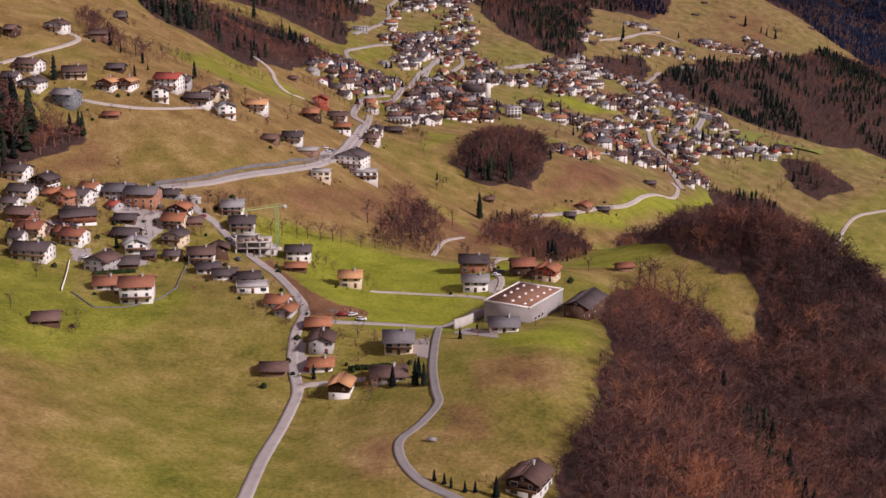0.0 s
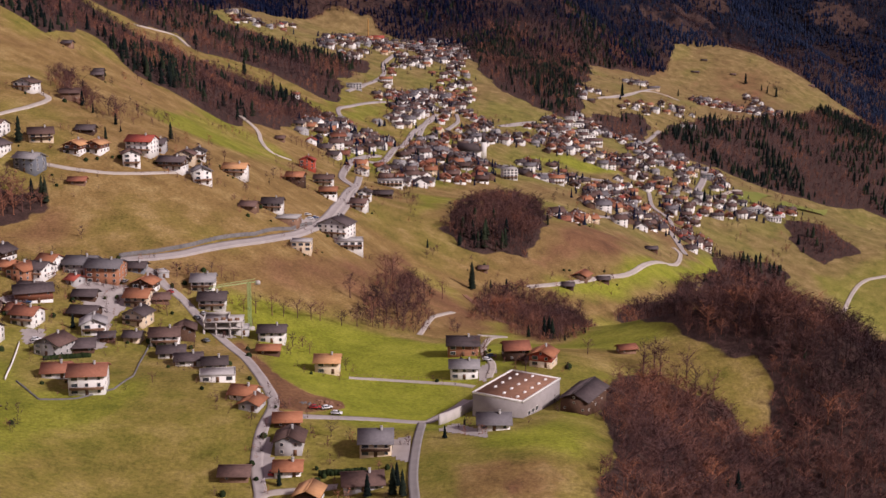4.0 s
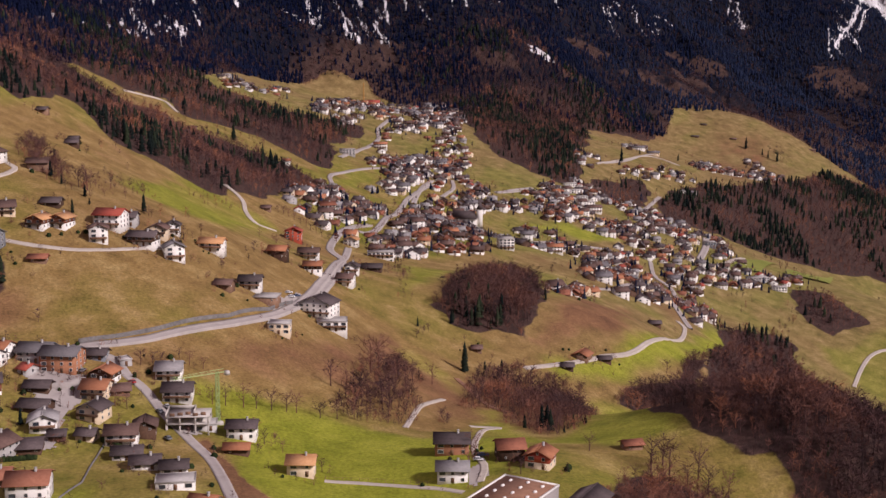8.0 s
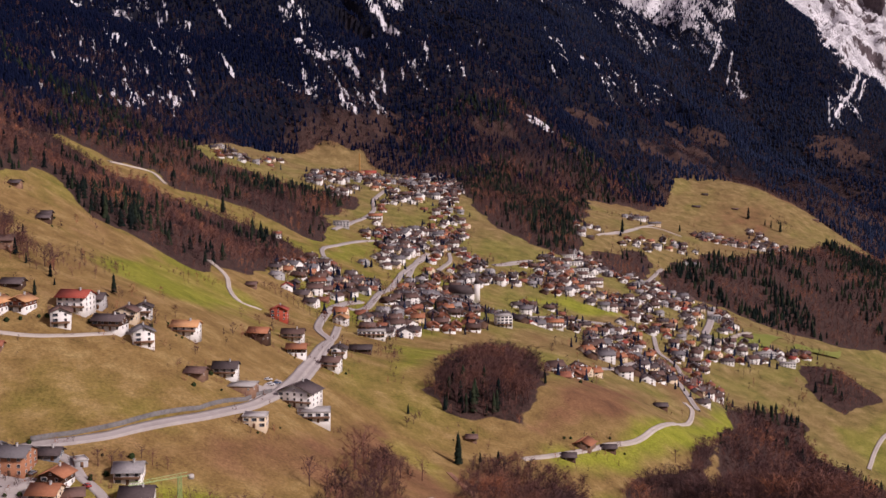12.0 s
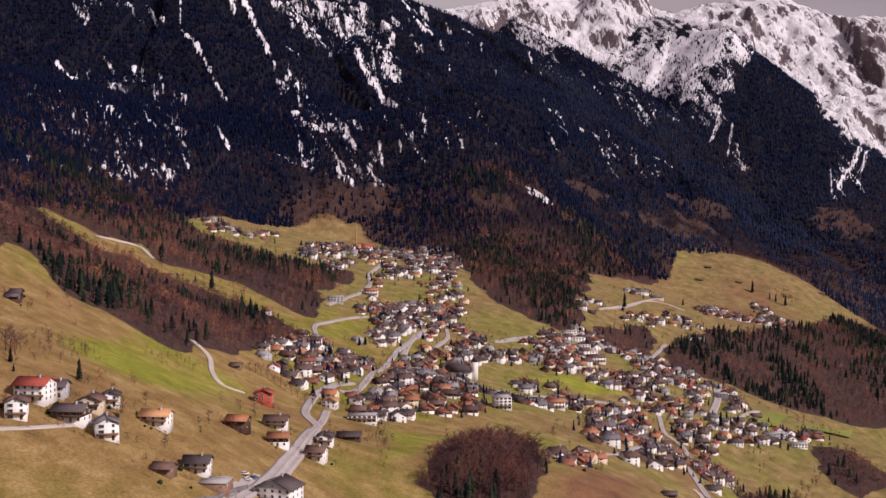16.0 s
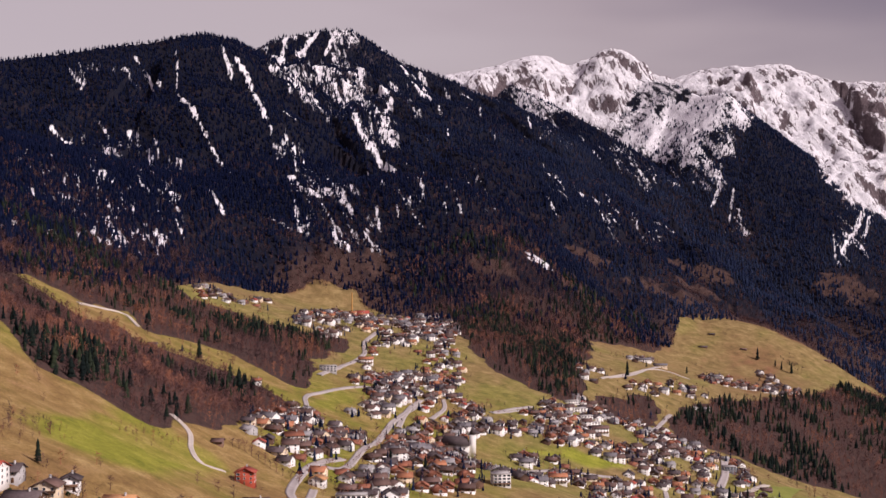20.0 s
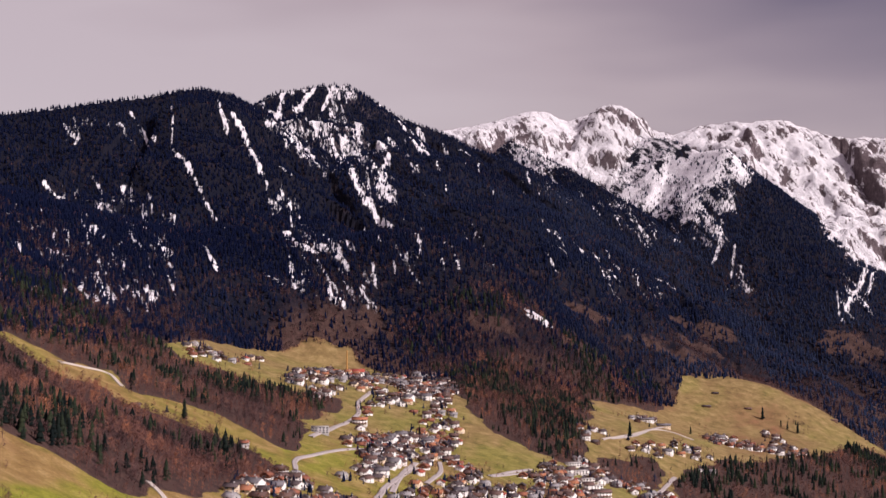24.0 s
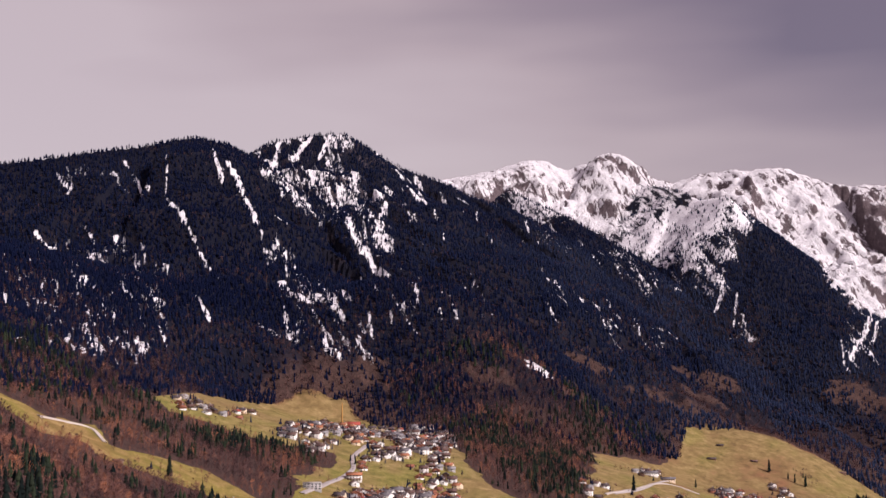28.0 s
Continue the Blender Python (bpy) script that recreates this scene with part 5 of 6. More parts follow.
house(-192, 588, -10, 8.0, 8.8, 1, "orange", "redwood", "x")
house(-206, 569, -8, 8.4, 9.9, 2, "dark", "white", "x")
house(-177, 573, -12, 12.0, 8.8, 1, "dark", "greywall", "x")
house(-122, 580, 15, 8.9, 8.8, 1, "brown", "timber", "x")
house(-123, 536, -5, 7.8, 7.7, 1, "dark", "cream", "x")
house(-138, 604, -0, 10.5, 8.8, 1, "dark", "slate", "x")
house(-126, 603, 30, 5.5, 7.7, 1, "flat", "greywall", "x")
house(-84, 563, 8, 10.3, 8.8, 1, "flat", "greywall", "x")
house(-191, 531, -6, 6.8, 9.9, 2, "dark", "white", "x")
house(-177, 551, -6, 5.8, 8.8, 1, "rust", "white", "x")
house(-133, 532, 10, 6.6, 6.6, 1, "dark", "wood", "x")
house(-161, 585, -30, 6.1, 7.7, 1, "red", "greywall", "x")
house(-185, 549, -0, 6.4, 8.8, 1, "brown", "timber", "x")
house(98, 841, -25, 11.8, 13.2, 1, "orange", "timber", "y")
house(87, 821, -5, 8.3, 7.7, 1, "dark", "wood", "x")
house(113, 847, -0, 9.4, 6.6, 1, "dark", "wood", "x")
house(31, 809, -0, 6.5, 6.6, 1, "brown", "timber", "x")
house(179, 1042, -0, 10.5, 7.7, 1, "dark", "wood", "x")
house(-164, 1460, -0, 9.2, 9.0, 2, "rust", "white", "x")
house(-238, 914, 5, 9.0, 9.0, 1, "dark", "wood", "x")
house(-274, 967, -5, 8.1, 8.0, 1, "dark", "timber", "x")
house(-265, 1443, -0, 9.9, 7.0, 1, "brown", "timber", "x")
house(-131, 1066, -0, 8.2, 8.0, 1, "brown", "timber", "x")
house(-113, 1678, 5, 23.4, 12.0, 3, "flat", "greywall", "x")
house(370, 2349, -0, 30.3, 10.0, 2, "slate", "white", "x")
house(392, 2306, -4, 25.8, 10.0, 2, "slate", "cream", "x")
house(566, 2701, -0, 14.2, 7.0, 1, "dark", "wood", "x")
house(617, 2646, -5, 14.0, 7.0, 1, "brown", "wood", "x")
house(798, 2700, -0, 19.4, 7.0, 1, "brown", "timber", "x")
house(830, 2715, -0, 17.2, 6.0, 1, "dark", "wood", "x")
house(535, 2636, -10, 18.5, 7.0, 1, "dark", "timber", "x")
house(-509, 1735, -0, 13.5, 9.0, 1, "grey", "white", "x")
house(-499, 1664, -0, 11.5, 8.0, 1, "dark", "wood", "x")
house(-241, 928, -0, 7.2, 8.0, 1, "dark", "wood", "x")
house(-77, 1819, -0, 21.3, 12.0, 3, "orange", "white", "x")
house(67, 1177, 8, 15.9, 14.0, 4, "flat", "white", "x")
house(194, 1853, 14, 23.5, 9.0, 2, "flat", "white", "x")
house(198, 1819, 14, 23.0, 9.0, 2, "flat", "white", "x")
house(202, 1779, 14, 22.5, 9.0, 2, "flat", "white", "x")
house(209, 1748, 14, 19.2, 9.0, 2, "flat", "white", "x")
house(211, 1710, 4, 25.9, 14.0, 3, "brown", "white", "x")
house(135, 1430, -0, 20.0, 12.0, 3, "orange", "white", "x")
house(365, 1695, -0, 17.5, 12.0, 3, "flat", "slate", "x")
house(393, 1552, 15, 29.4, 14.0, 2, "flat", "greywall", "x")
house(335, 1493, -0, 16.6, 10.0, 2, "dark", "white", "x")
house(413, 1528, -0, 19.9, 10.0, 2, "flat", "white", "x")
house(-107, 1196, -0, 9.5, 10.0, 2, "dark", "cream", "x")
house(-125, 1160, -6, 11.1, 10.0, 2, "dark", "cream", "x")
house(-92, 1167, 20, 15.7, 14.0, 2, "rust", "white", "x")

# ---- the large village on the terrace behind ----
VILLAGE_MAIN = [(-134, 1150), (-129, 1413), (-101, 1447), (-86, 1677), (-58, 1772), (-9, 1856), (33, 1838), (52, 1703), (81, 1645), (128, 1733), (152, 1827), (210, 1901), (233, 1893), (248, 1827), (302, 1875), (340, 1823), (412, 1835), (381, 1645), (431, 1577), (448, 1621), (501, 1589), (428, 1546), (384, 1525), (339, 1497), (298, 1458), (306, 1382), (346, 1420), (300, 1353), (227, 1119), (204, 1159), (162, 1097), (132, 1048), (88, 933), (99, 1055), (130, 1126), (144, 1215), (134, 1437), (79, 1156), (27, 1119), (3, 1096), (-28, 1051), (-55, 1053), (-81, 1100), (-100, 1080), (-105, 1103), (-123, 1082)]
VILLAGE_UPPER = [(-190, 1998), (-169, 2344), (-117, 2363), (-63, 2346), (11, 2362), (27, 2387), (50, 2306), (48, 2167), (32, 2063), (47, 1939), (55, 1802), (25, 1746), (13, 1734), (-10, 1705), (-56, 1686), (-75, 1682), (-78, 1906), (-71, 1985), (-104, 1979), (-141, 1901), (-176, 1922)]
VILLAGE_TERRACE = [[(218, 2059), (266, 2072), (271, 2021), (243, 1978), (222, 1993)],
    [(287, 2054), (353, 2102), (407, 2195), (412, 2126), (445, 2138), (431, 2102), (367, 2048), (291, 2001)],
    [(481, 2433), (567, 2500), (631, 2553), (632, 2502), (664, 2414), (613, 2303), (563, 2315), (522, 2311), (461, 2240)],
    [(346, 2368), (414, 2510), (397, 2410), (330, 2224)],
    [(389, 2042), (453, 2094), (437, 2050), (389, 2011)]]
VILLAGE_MEADOWS = [[(111, 1563), (169, 1608), (197, 1583), (246, 1577), (255, 1511), (227, 1546), (213, 1557), (164, 1509), (133, 1537)],
    [(178, 1648), (273, 1758), (271, 1727), (192, 1629)],
    [(82, 1179), (153, 1448), (175, 1438), (134, 1131), (112, 1083), (91, 1127)],
    [(183, 1469), (200, 1452), (157, 1134), (147, 1134)],
    [(273, 1530), (302, 1559), (332, 1556), (286, 1522)],
    [(305, 1468), (324, 1468), (292, 1377), (286, 1417)],
    [(71, 1662), (126, 1711), (135, 1682), (100, 1628), (54, 1615)],
    [(-117, 1476), (-99, 1554), (-53, 1629), (-67, 1490), (-84, 1319), (-103, 1412)],
    [(-83, 1730), (-44, 1875), (-6, 1903), (-6, 1869), (-52, 1763), (-77, 1719)],
    [(-79, 1836), (-69, 1934), (-26, 1956), (7, 1907), (-12, 1809), (-55, 1765)],
    [(52, 1904), (99, 1883), (131, 1807), (81, 1697), (50, 1774)],
    [(378, 1575), (395, 1655), (507, 1845), (440, 1610)], [(434, 1572), (473, 1715), (601, 1910), (560, 1770)], [(500, 1820), (590, 1940), (650, 1950), (620, 1900)]]
VILLAGE_TOP = [(-336, 1939), (-316, 2018), (-280, 2004), (-242, 2106), (-241, 1970), (-286, 1939), (-321, 1882)]


HOMES = []


def sites(poly, sx, sy, gaps, seed):
    rng = np.random.default_rng(seed)
    p = np.array(poly, float)
    gx, gy = np.meshgrid(np.arange(p[:, 0].min(), p[:, 0].max(), sx), np.arange(p[:, 1].min(), p[:, 1].max(), sy))
    x = (gx + (np.arange(gx.shape[0])[:, None] % 2) * sx / 2).ravel() + rng.uniform(-.28, .28, gx.size) * sx
    y = gy.ravel() + rng.uniform(-.3, .3, gx.size) * sy
    keep = (inside(poly, x, y) > 0) & (fnoise(x / 60, y / 110, 2, seed) > gaps)
    for m in VILLAGE_MEADOWS:
        keep &= inside(m, x, y) < 3
    for c, width in ROAD_LINES:
        if c[:, 1].max() > 1000:
            keep &= np.min(np.hypot(x[:, None] - c[None, ::3, 0], y[:, None] - c[None, ::3, 1]), 1) > width / 2 + 6
    for hx, hy in HOMES:
        keep &= np.hypot(x - hx, y - hy) > 15
    return x[keep], y[keep]


def make_village():
    rng = np.random.default_rng(17)
    xs, ys = [], []
    HOMES.extend((o.location.x, o.location.y) for o in scene.objects if o.parent is None and o.name.split(".")[0] in ("house", "barn") and o.location.y > 900)
    for k, (poly, sx, sy, gaps) in enumerate([(VILLAGE_MAIN, 14.5, 20, -0.38), (VILLAGE_UPPER, 15, 25, -0.40), (VILLAGE_TOP, 17, 30, -0.2)] + [(p, 17, 27, -0.4) for p in VILLAGE_TERRACE]):
        x, y = sites(poly, sx, sy, gaps, 400 + k)
        xs.append(x)
        ys.append(y)
    x, y = np.concatenate(xs), np.concatenate(ys)
    order = np.argsort(y)
    x, y = x[order], y[order]
    looks = [(11, 10, 2, "dark", "white", "x"), (10, 11, 2, "brown", "white", "y"), (12, 9, 2, "brown", "chalet", "x"), (10, 10, 2, "rust", "redchalet", "y"), (13, 10, 2, "dark", "cream", "x"),
             (9, 10, 2, "dark", "wood", "y"), (12, 11, 3, "brown", "white", "x"), (11, 10, 2, "orange", "cream", "x"), (10, 9, 2, "grey", "greywall", "x"), (11, 9, 2, "dark", "chalet", "y"),
             (10, 9, 1, "rust", "timber", "x"), (14, 11, 3, "slate", "white", "x"), (9, 9, 2, "red", "white", "y"), (12, 11, 2, "dark", "white", "y")]
    weight = np.array([11, 14, 18, 14, 6, 10, 6, 7, 8, 12, 9, 5, 6, 6], float)
    pick = rng.choice(len(looks), len(x), p=weight / weight.sum())
    lean = fnoise(x / 150, y / 250, 2, 433) * 45 + rng.choice([0, 0, 0, 90, -90], len(x)) * 0.15 + rng.normal(0, 12, len(x))
    z = np.minimum.reduce([land(x + a, y + b) for a in (-4, 4) for b in (-4, 4)]) - 0.2
    first, pieces = {}, {}
    for i in range(len(x)):
        w, d, fl, roof, wall, ridge = looks[pick[i]]
        rot = lean[i] + (0 if ridge == "x" else 90)
        if pick[i] not in first:
            first[pick[i]] = house(x[i], y[i], lean[i], w, d, fl, roof, wall, ridge, True, z[i])
        elif i < 250:
            copy_thing(first[pick[i]], pose(x[i], y[i], z[i], 0, 0, rot))
        else:
            c, s = math.cos(radians(rot)), math.sin(radians(rot))
            R = np.array([[c, s, 0], [-s, c, 0], [0, 0, 1]])
            for o in first[pick[i]].children:
                me = o.data
                v = np.empty(len(me.vertices) * 3, np.float32)
                me.vertices.foreach_get("co", v)
                mb = np.array(o.matrix_basis)
                v = v.reshape(-1, 3) @ mb[:3, :3].T + mb[:3, 3]
                f = np.empty(len(me.loops), np.int32)
                me.loops.foreach_get("vertex_index", f)
                mi = np.empty(len(me.polygons), np.int32)
                me.polygons.foreach_get("material_index", mi)
                f = f.reshape(-1, 3)
                for slot, m in enumerate(me.materials):
                    if (mi == slot).any():
                        pieces.setdefault(m.name, []).append((v @ R + (x[i], y[i], z[i]), f[mi == slot]))
    allp, mats = [], []
    for k, (name, ps) in enumerate(pieces.items()):
        mats.append(bpy.data.materials[name])
        v, f = gather(ps)
        allp.append((v, f, k))
    if allp:
        tagged(new("village_houses", mesh_of("village_houses", allp, *mats)), "far cluster of small alpine houses with pitched roofs", "houses", kind="stuff")
    # gardens: small trees and spruces between the houses
    n = 7000
    j = rng.integers(0, len(x), n)
    tx, ty = x[j] + rng.uniform(-14, 14, n), y[j] + rng.uniform(-18, 18, n)
    sp = rng.random(n) < 0.22
    plant("garden_trees", BARE_FAR, tx[~sp], ty[~sp], rng.uniform(3, 9, (~sp).sum()), BARE, "small leafless garden trees between the houses", "trees", 441)
    plant("garden_spruces", SPRUCE_FAR, tx[sp], ty[sp], rng.uniform(4, 10, sp.sum()), HAZY_SPRUCE, "dark green spruces between the village houses", "spruces", 442)


def near_gardens():
    """Shrubs and small fruit trees round the near houses."""
    rng = np.random.default_rng(23)
    homes = [o for o in scene.objects if o.parent is None and o.name.split(".")[0] in ("house", "barn") and o.location.y < 1060]
    bx, by, dark = [], [], []
    for o in homes:
        for _ in range(rng.integers(7, 15)):
            a, r = rng.uniform(0, 6.283), rng.uniform(8, 14)
            bx.append(o.location.x + math.cos(a) * r)
            by.append(o.location.y + math.sin(a) * r)
            dark.append(rng.random() < 0.13)
    bx, by, dark = np.array(bx), np.array(by), np.array(dark)
    plant("garden_shrubs", SCRUB, bx[~dark], by[~dark], rng.uniform(1.5, 5, (~dark).sum()), BARE, "leafless brown shrubs and fruit trees round houses", "shrubs", 451, stretch=1.4)
    plant("garden_evergreens", [BUSH], bx[dark], by[dark], rng.uniform(0.9, 2.2, dark.sum()), HEDGE, "round dark evergreen bushes beside the houses", "bushes", 452)


wood("wood_east", [p for p in WOOD_EAST if p[1] < 650 and p[0] < 200] + [(190, 645), (270, 615), (180, 330), (150, 240)], 5.6, 0.05, True, 101, (8, 15))
wood("wood_east_far", [(120, 650), (190, 648), (270, 620), (350, 800), (440, 1050), (500, 1240), (440, 1270), (360, 1290), (300, 1200), (235, 1090), (205, 990), (185, 900), (165, 800), (150, 720)], 6.5, 0.10, False, 105, (8, 14))
wood("wood_band", WOOD_BAND, 5, 0.03, True, 107, (10, 16))
wood("wood_knoll", WOOD_KNOLL, 5, 0.04, True, 118, (7, 12))
wood("wood_row", WOOD_ROW, 8.5, 0.03, True, 119, (9, 15))
wood("wood_side", WOOD_SIDE, 8, 0.06, False, 109, (9, 16))
wood("wood_clump", WOOD_CLUMP, 8, 0.02, True, 113, (8, 15))
wood("wood_bush", WOOD_BUSH, 4.5, 0.0, False, 115, (4, 7))
wood("wood_sparse", WOOD_SPARSE, 12, 0.0, False, 117, (7, 12))
wood("wood_gully", WOOD_GULLY, 6.5, 0.0, True, 111, (6, 13))
wood("wood_brook", WOOD_BROOK, 6.0, 0.04, True, 112, (6, 12))
wood("wood_slope", WOOD_SLOPE, 7.5, 0.0, False, 114, (5, 10))
wood("wood_bank", BANK_UPPER, 7, 0.0, False, 124, (3, 8))
wood("wood_bank", BANK_LOWER, 7, 0.0, False, 126, (3, 8))
wood("wood_bank", BANK_WEST, 7, 0.08, False, 128, (4, 9))
wood("wood_terrace", WOOD_TERRACE, 9, 0.1, False, 122, (6, 11))
wood("wood_below", WOOD_BELOW, 8.5, 0.12, False, 116, (6, 12))
wood("wood_copse", WOOD_COPSE, 5.5, 0.10, True, 121, (10, 17))
wood("wood_west", WOOD_WEST, 7.0, 0.10, False, 131, (8, 14))
wood("wood_wedge", WOOD_WEDGE, 8.0, 0.15, False, 138, (8, 14))
wood("wood_northwest", WOOD_NORTHWEST, 9, 0.4, False, 141, (8, 15))
wood("wood_spruce_west", SPRUCE_WEST, 7, 0.55, True, 151, (14, 24))
wood("spruce_mid", SPRUCE_MID, 8, 0.6, False, 161, (9, 15))
wood("spruce_north", SPRUCE_NORTH, 8, 0.30, False, 171, (8, 15))
wood("spruce_tongue", SPRUCE_TONGUE, 7.5, 0.28, False, 175, (8, 15))
wood("wood_northeast", WOOD_NORTHEAST, 9, 0.38, False, 181, (8, 16))
wood("wood_sport", WOOD_SPORT, 8, 0.05, False, 191, (10, 15))
wood("wood_hillside", [(-260, 850), (-241, 858), (-212, 822), (-178, 772), (-178, 750), (-206, 771), (-240, 809)], 8, 0.06, True, 195, (7, 13))
understorey("scrub_east", [p for p in WOOD_EAST if p[1] < 650 and p[0] < 200] + [(190, 645), (270, 615), (180, 330), (150, 240)], 5.2, 201)


def mountain_forest():
    rng = np.random.default_rng(7)
    gx, gy = np.meshgrid(np.arange(-1750, 1900, 6.4), np.arange(1300, 4500, 7.8))
    x = gx.ravel() + rng.uniform(-5, 5, gx.size)
    y = gy.ravel() + rng.uniform(-6, 6, gx.size)
    keep = (np.abs(x) < 0.40 * y + 60) & (wild(x, y) > 5)
    x, y = x[keep], y[keep]
    parts = land(x, y, True)
    lie, which, cut = snow_lie(x, y, parts)
    z = parts[0]
    facing = land(x, y + 12) - land(x, y - 12) > -6
    rnd = rng.random(len(x))
    keep = facing & (which < 3) & (rnd > smooth_step(lie, 0.40, 0.90) * 0.86 + 0.6 * cleared(x, y, False) + 0.10 * smooth_step(z, 560, 820))
    keep &= ~((which == 2) & (rnd < smooth_step(z - 0.55 * (x - 930), 520, 740) * 0.8))
    x, y, z, rnd = x[keep], y[keep], z[keep], rng.random(keep.sum())
    brown = rnd < np.interp(z, [-150, 120, 260, 420, 900], [0.62, 0.55, 0.30, 0.10, 0.04]) * np.clip(1 + 2.4 * fnoise(x / 140, y / 140, 3, 77), 0.1, 1.8)
    brown |= (rnd < 0.75 * smooth_step(-x, 330, 420)) & (z < 200 + 60 * fnoise(x / 60, y / 60, 3, 79))
    h = rng.uniform(8, 15, len(x)) * np.interp(z, [300, 800], [1, 0.8])
    # tone climbs eastward, painting thicker haze: paler, bluer needles on that side
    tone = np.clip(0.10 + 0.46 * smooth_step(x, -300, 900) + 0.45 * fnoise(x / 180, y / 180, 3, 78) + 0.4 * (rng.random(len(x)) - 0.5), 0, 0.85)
    s, b = ~brown, brown
    plant("mountain_spruce", SPRUCE_TINY, x[s], y[s], h[s], HAZY_SPRUCE, "dark spruce forest covering the snowy mountain flank", "forest", 301, tone=tone[s])
    plant("mountain_larch", LARCH_FAR, x[b], y[b], h[b] * 0.9, LARCH, "bare brown larches and beeches low on the mountain", "forest", 302)


mountain_forest()


def field_trees():
    """Loose bare trees, thickets and a few spruces along field edges and steep banks."""
    rng = np.random.default_rng(9)
    n = 8000
    y = 560 + (rng.random(n) ** 0.8) * 2000
    x = rng.uniform(-1, 1, n) * (0.38 * y + 20)
    bank = fnoise(x / 55, y / 120, 4, 501, 0.6)
    keep = (bank > 0.30) & (wild(x, y) < 20) & (fnoise(x / 300, y / 300, 2, 502) > -0.5)
    for g in GREENS:
        keep &= inside(g, x, y) < 2
    for p in (VILLAGE_MAIN, VILLAGE_UPPER):
        keep &= (inside(p, x, y) < 0) | (rng.random(n) < 0.3)
    keep &= ~((x > -120) & (x < 60) & (y < 600))
    keep &= ~((x < -110) & (y < 1150) & (rng.random(n) < 0.75))
    x, y = x[keep], y[keep]
    sp = rng.random(len(x)) < 0.015
    plant("field_trees", BARE_FAR, x[~sp], y[~sp], rng.uniform(4, 10, (~sp).sum()), BARE, "loose brown leafless trees and bushes on meadow banks", "trees", 511, stretch=1.2)
    plant("field_spruces", SPRUCE_FAR, x[sp], y[sp], rng.uniform(6, 14, sp.sum()), HAZY_SPRUCE, "scattered dark green spruces on meadow banks", "spruces", 512)


field_trees()
understorey("scrub_gully", WOOD_GULLY, 3.8, 203)
understorey("scrub_brook", WOOD_BROOK, 3.8, 204)

make_village()
house(236, 2650, 10, 9, 9, 2, "dark", "chalet", "y", True)
near_gardens()


# ---- single trees ----
BARE_PARTS = [bare_tree(RT, 11, 9, 1.0) for _ in range(3)]
SPRUCE_PARTS = [conifer(RT, 9, 9) for _ in range(3)]
MADE = {}


def tree_thing(kind, x, y, h, parts, mats, label, category, group):
    k = int(abs(x * 7 + y * 3)) % 3
    if (kind, k) not in MADE:
        e = new(kind)
        for name, pc, mat in zip(("trunk", "crown"), parts[k], mats):
            me = mesh_of(name, [pc], mat)
            at = me.attributes.new("tone", "FLOAT", "POINT")
            at.data.foreach_set("value", np.full(len(me.vertices), 0.25 + 0.2 * k, np.float32))
            part(name, me, e)
        tagged(e, label, category, group)
        MADE[(kind, k)] = e
        ob = e
        ob.matrix_basis = Matrix.LocRotScale((x, y, ground_at(x, y)), Euler((0, 0, x)), (h, h, h))
        return ob
    src = MADE[(kind, k)]
    ob = copy_thing(src, Matrix.Translation((x, y, ground_at(x, y))))
    ob.matrix_basis = Matrix.LocRotScale((x, y, ground_at(x, y)), Euler((0, 0, x)), (h, h, h))
    return ob


def bare_thing(x, y, h):
    return tree_thing("bare_tree", x, y, h, BARE_PARTS, (BARE, BARE), "leafless brown deciduous tree standing in the meadow", "tree", "single bare trees")


def spruce_thing(x, y, h):
    return tree_thing("spruce", x, y, h, SPRUCE_PARTS, (BARE, FIR), "dark green spruce standing among the houses", "spruce", "single spruces")


bare_thing(-164, 442, 7)
bare_thing(-171, 493, 7)
bare_thing(-172, 503, 5)
bare_thing(-60, 558, 7)
bare_thing(-56, 560, 5)
bare_thing(-33, 444, 7)
bare_thing(-35, 535, 6)
bare_thing(-38, 539, 6)
bare_thing(100, 557, 16)
bare_thing(93, 559, 15)
bare_thing(112, 559, 15)
bare_thing(114, 550, 14)
bare_thing(106, 551, 12)
bare_thing(122, 549, 12)
bare_thing(99, 566, 14)
bare_thing(157, 869, 10)
bare_thing(-52, 552, 6)
bare_thing(-103, 483, 4)
bare_thing(-70, 460, 3)
bare_thing(39, 523, 8)
bare_thing(20, 532, 10)
bare_thing(23, 551, 9)
bare_thing(-69, 426, 3)
bare_thing(70, 571, 8)
bare_thing(-85, 584, 8)
bare_thing(-80, 586, 10)
bare_thing(-73, 589, 11)
bare_thing(-68, 591, 9)
bare_thing(-62, 594, 10)
bare_thing(-56, 596, 9)
bare_thing(-52, 598, 10)
bare_thing(-42, 599, 9)
bare_thing(-35, 602, 10)
bare_thing(-28, 607, 9)
bare_thing(-41, 639, 14)
bare_thing(-34, 643, 12)
bare_thing(-25, 678, 19)
bare_thing(-22, 697, 17)
bare_thing(-13, 680, 15)
bare_thing(-8, 682, 13)
bare_thing(-5, 697, 12)
bare_thing(5, 708, 12)
bare_thing(-119, 603, 8)
bare_thing(-114, 604, 8)
bare_thing(-110, 604, 8)
bare_thing(-100, 612, 7)
bare_thing(-94, 612, 6)
bare_thing(-105, 615, 6)
bare_thing(-116, 567, 7)
bare_thing(-121, 568, 8)
bare_thing(-126, 576, 7)
bare_thing(-17, 631, 12)
bare_thing(-26, 627, 12)
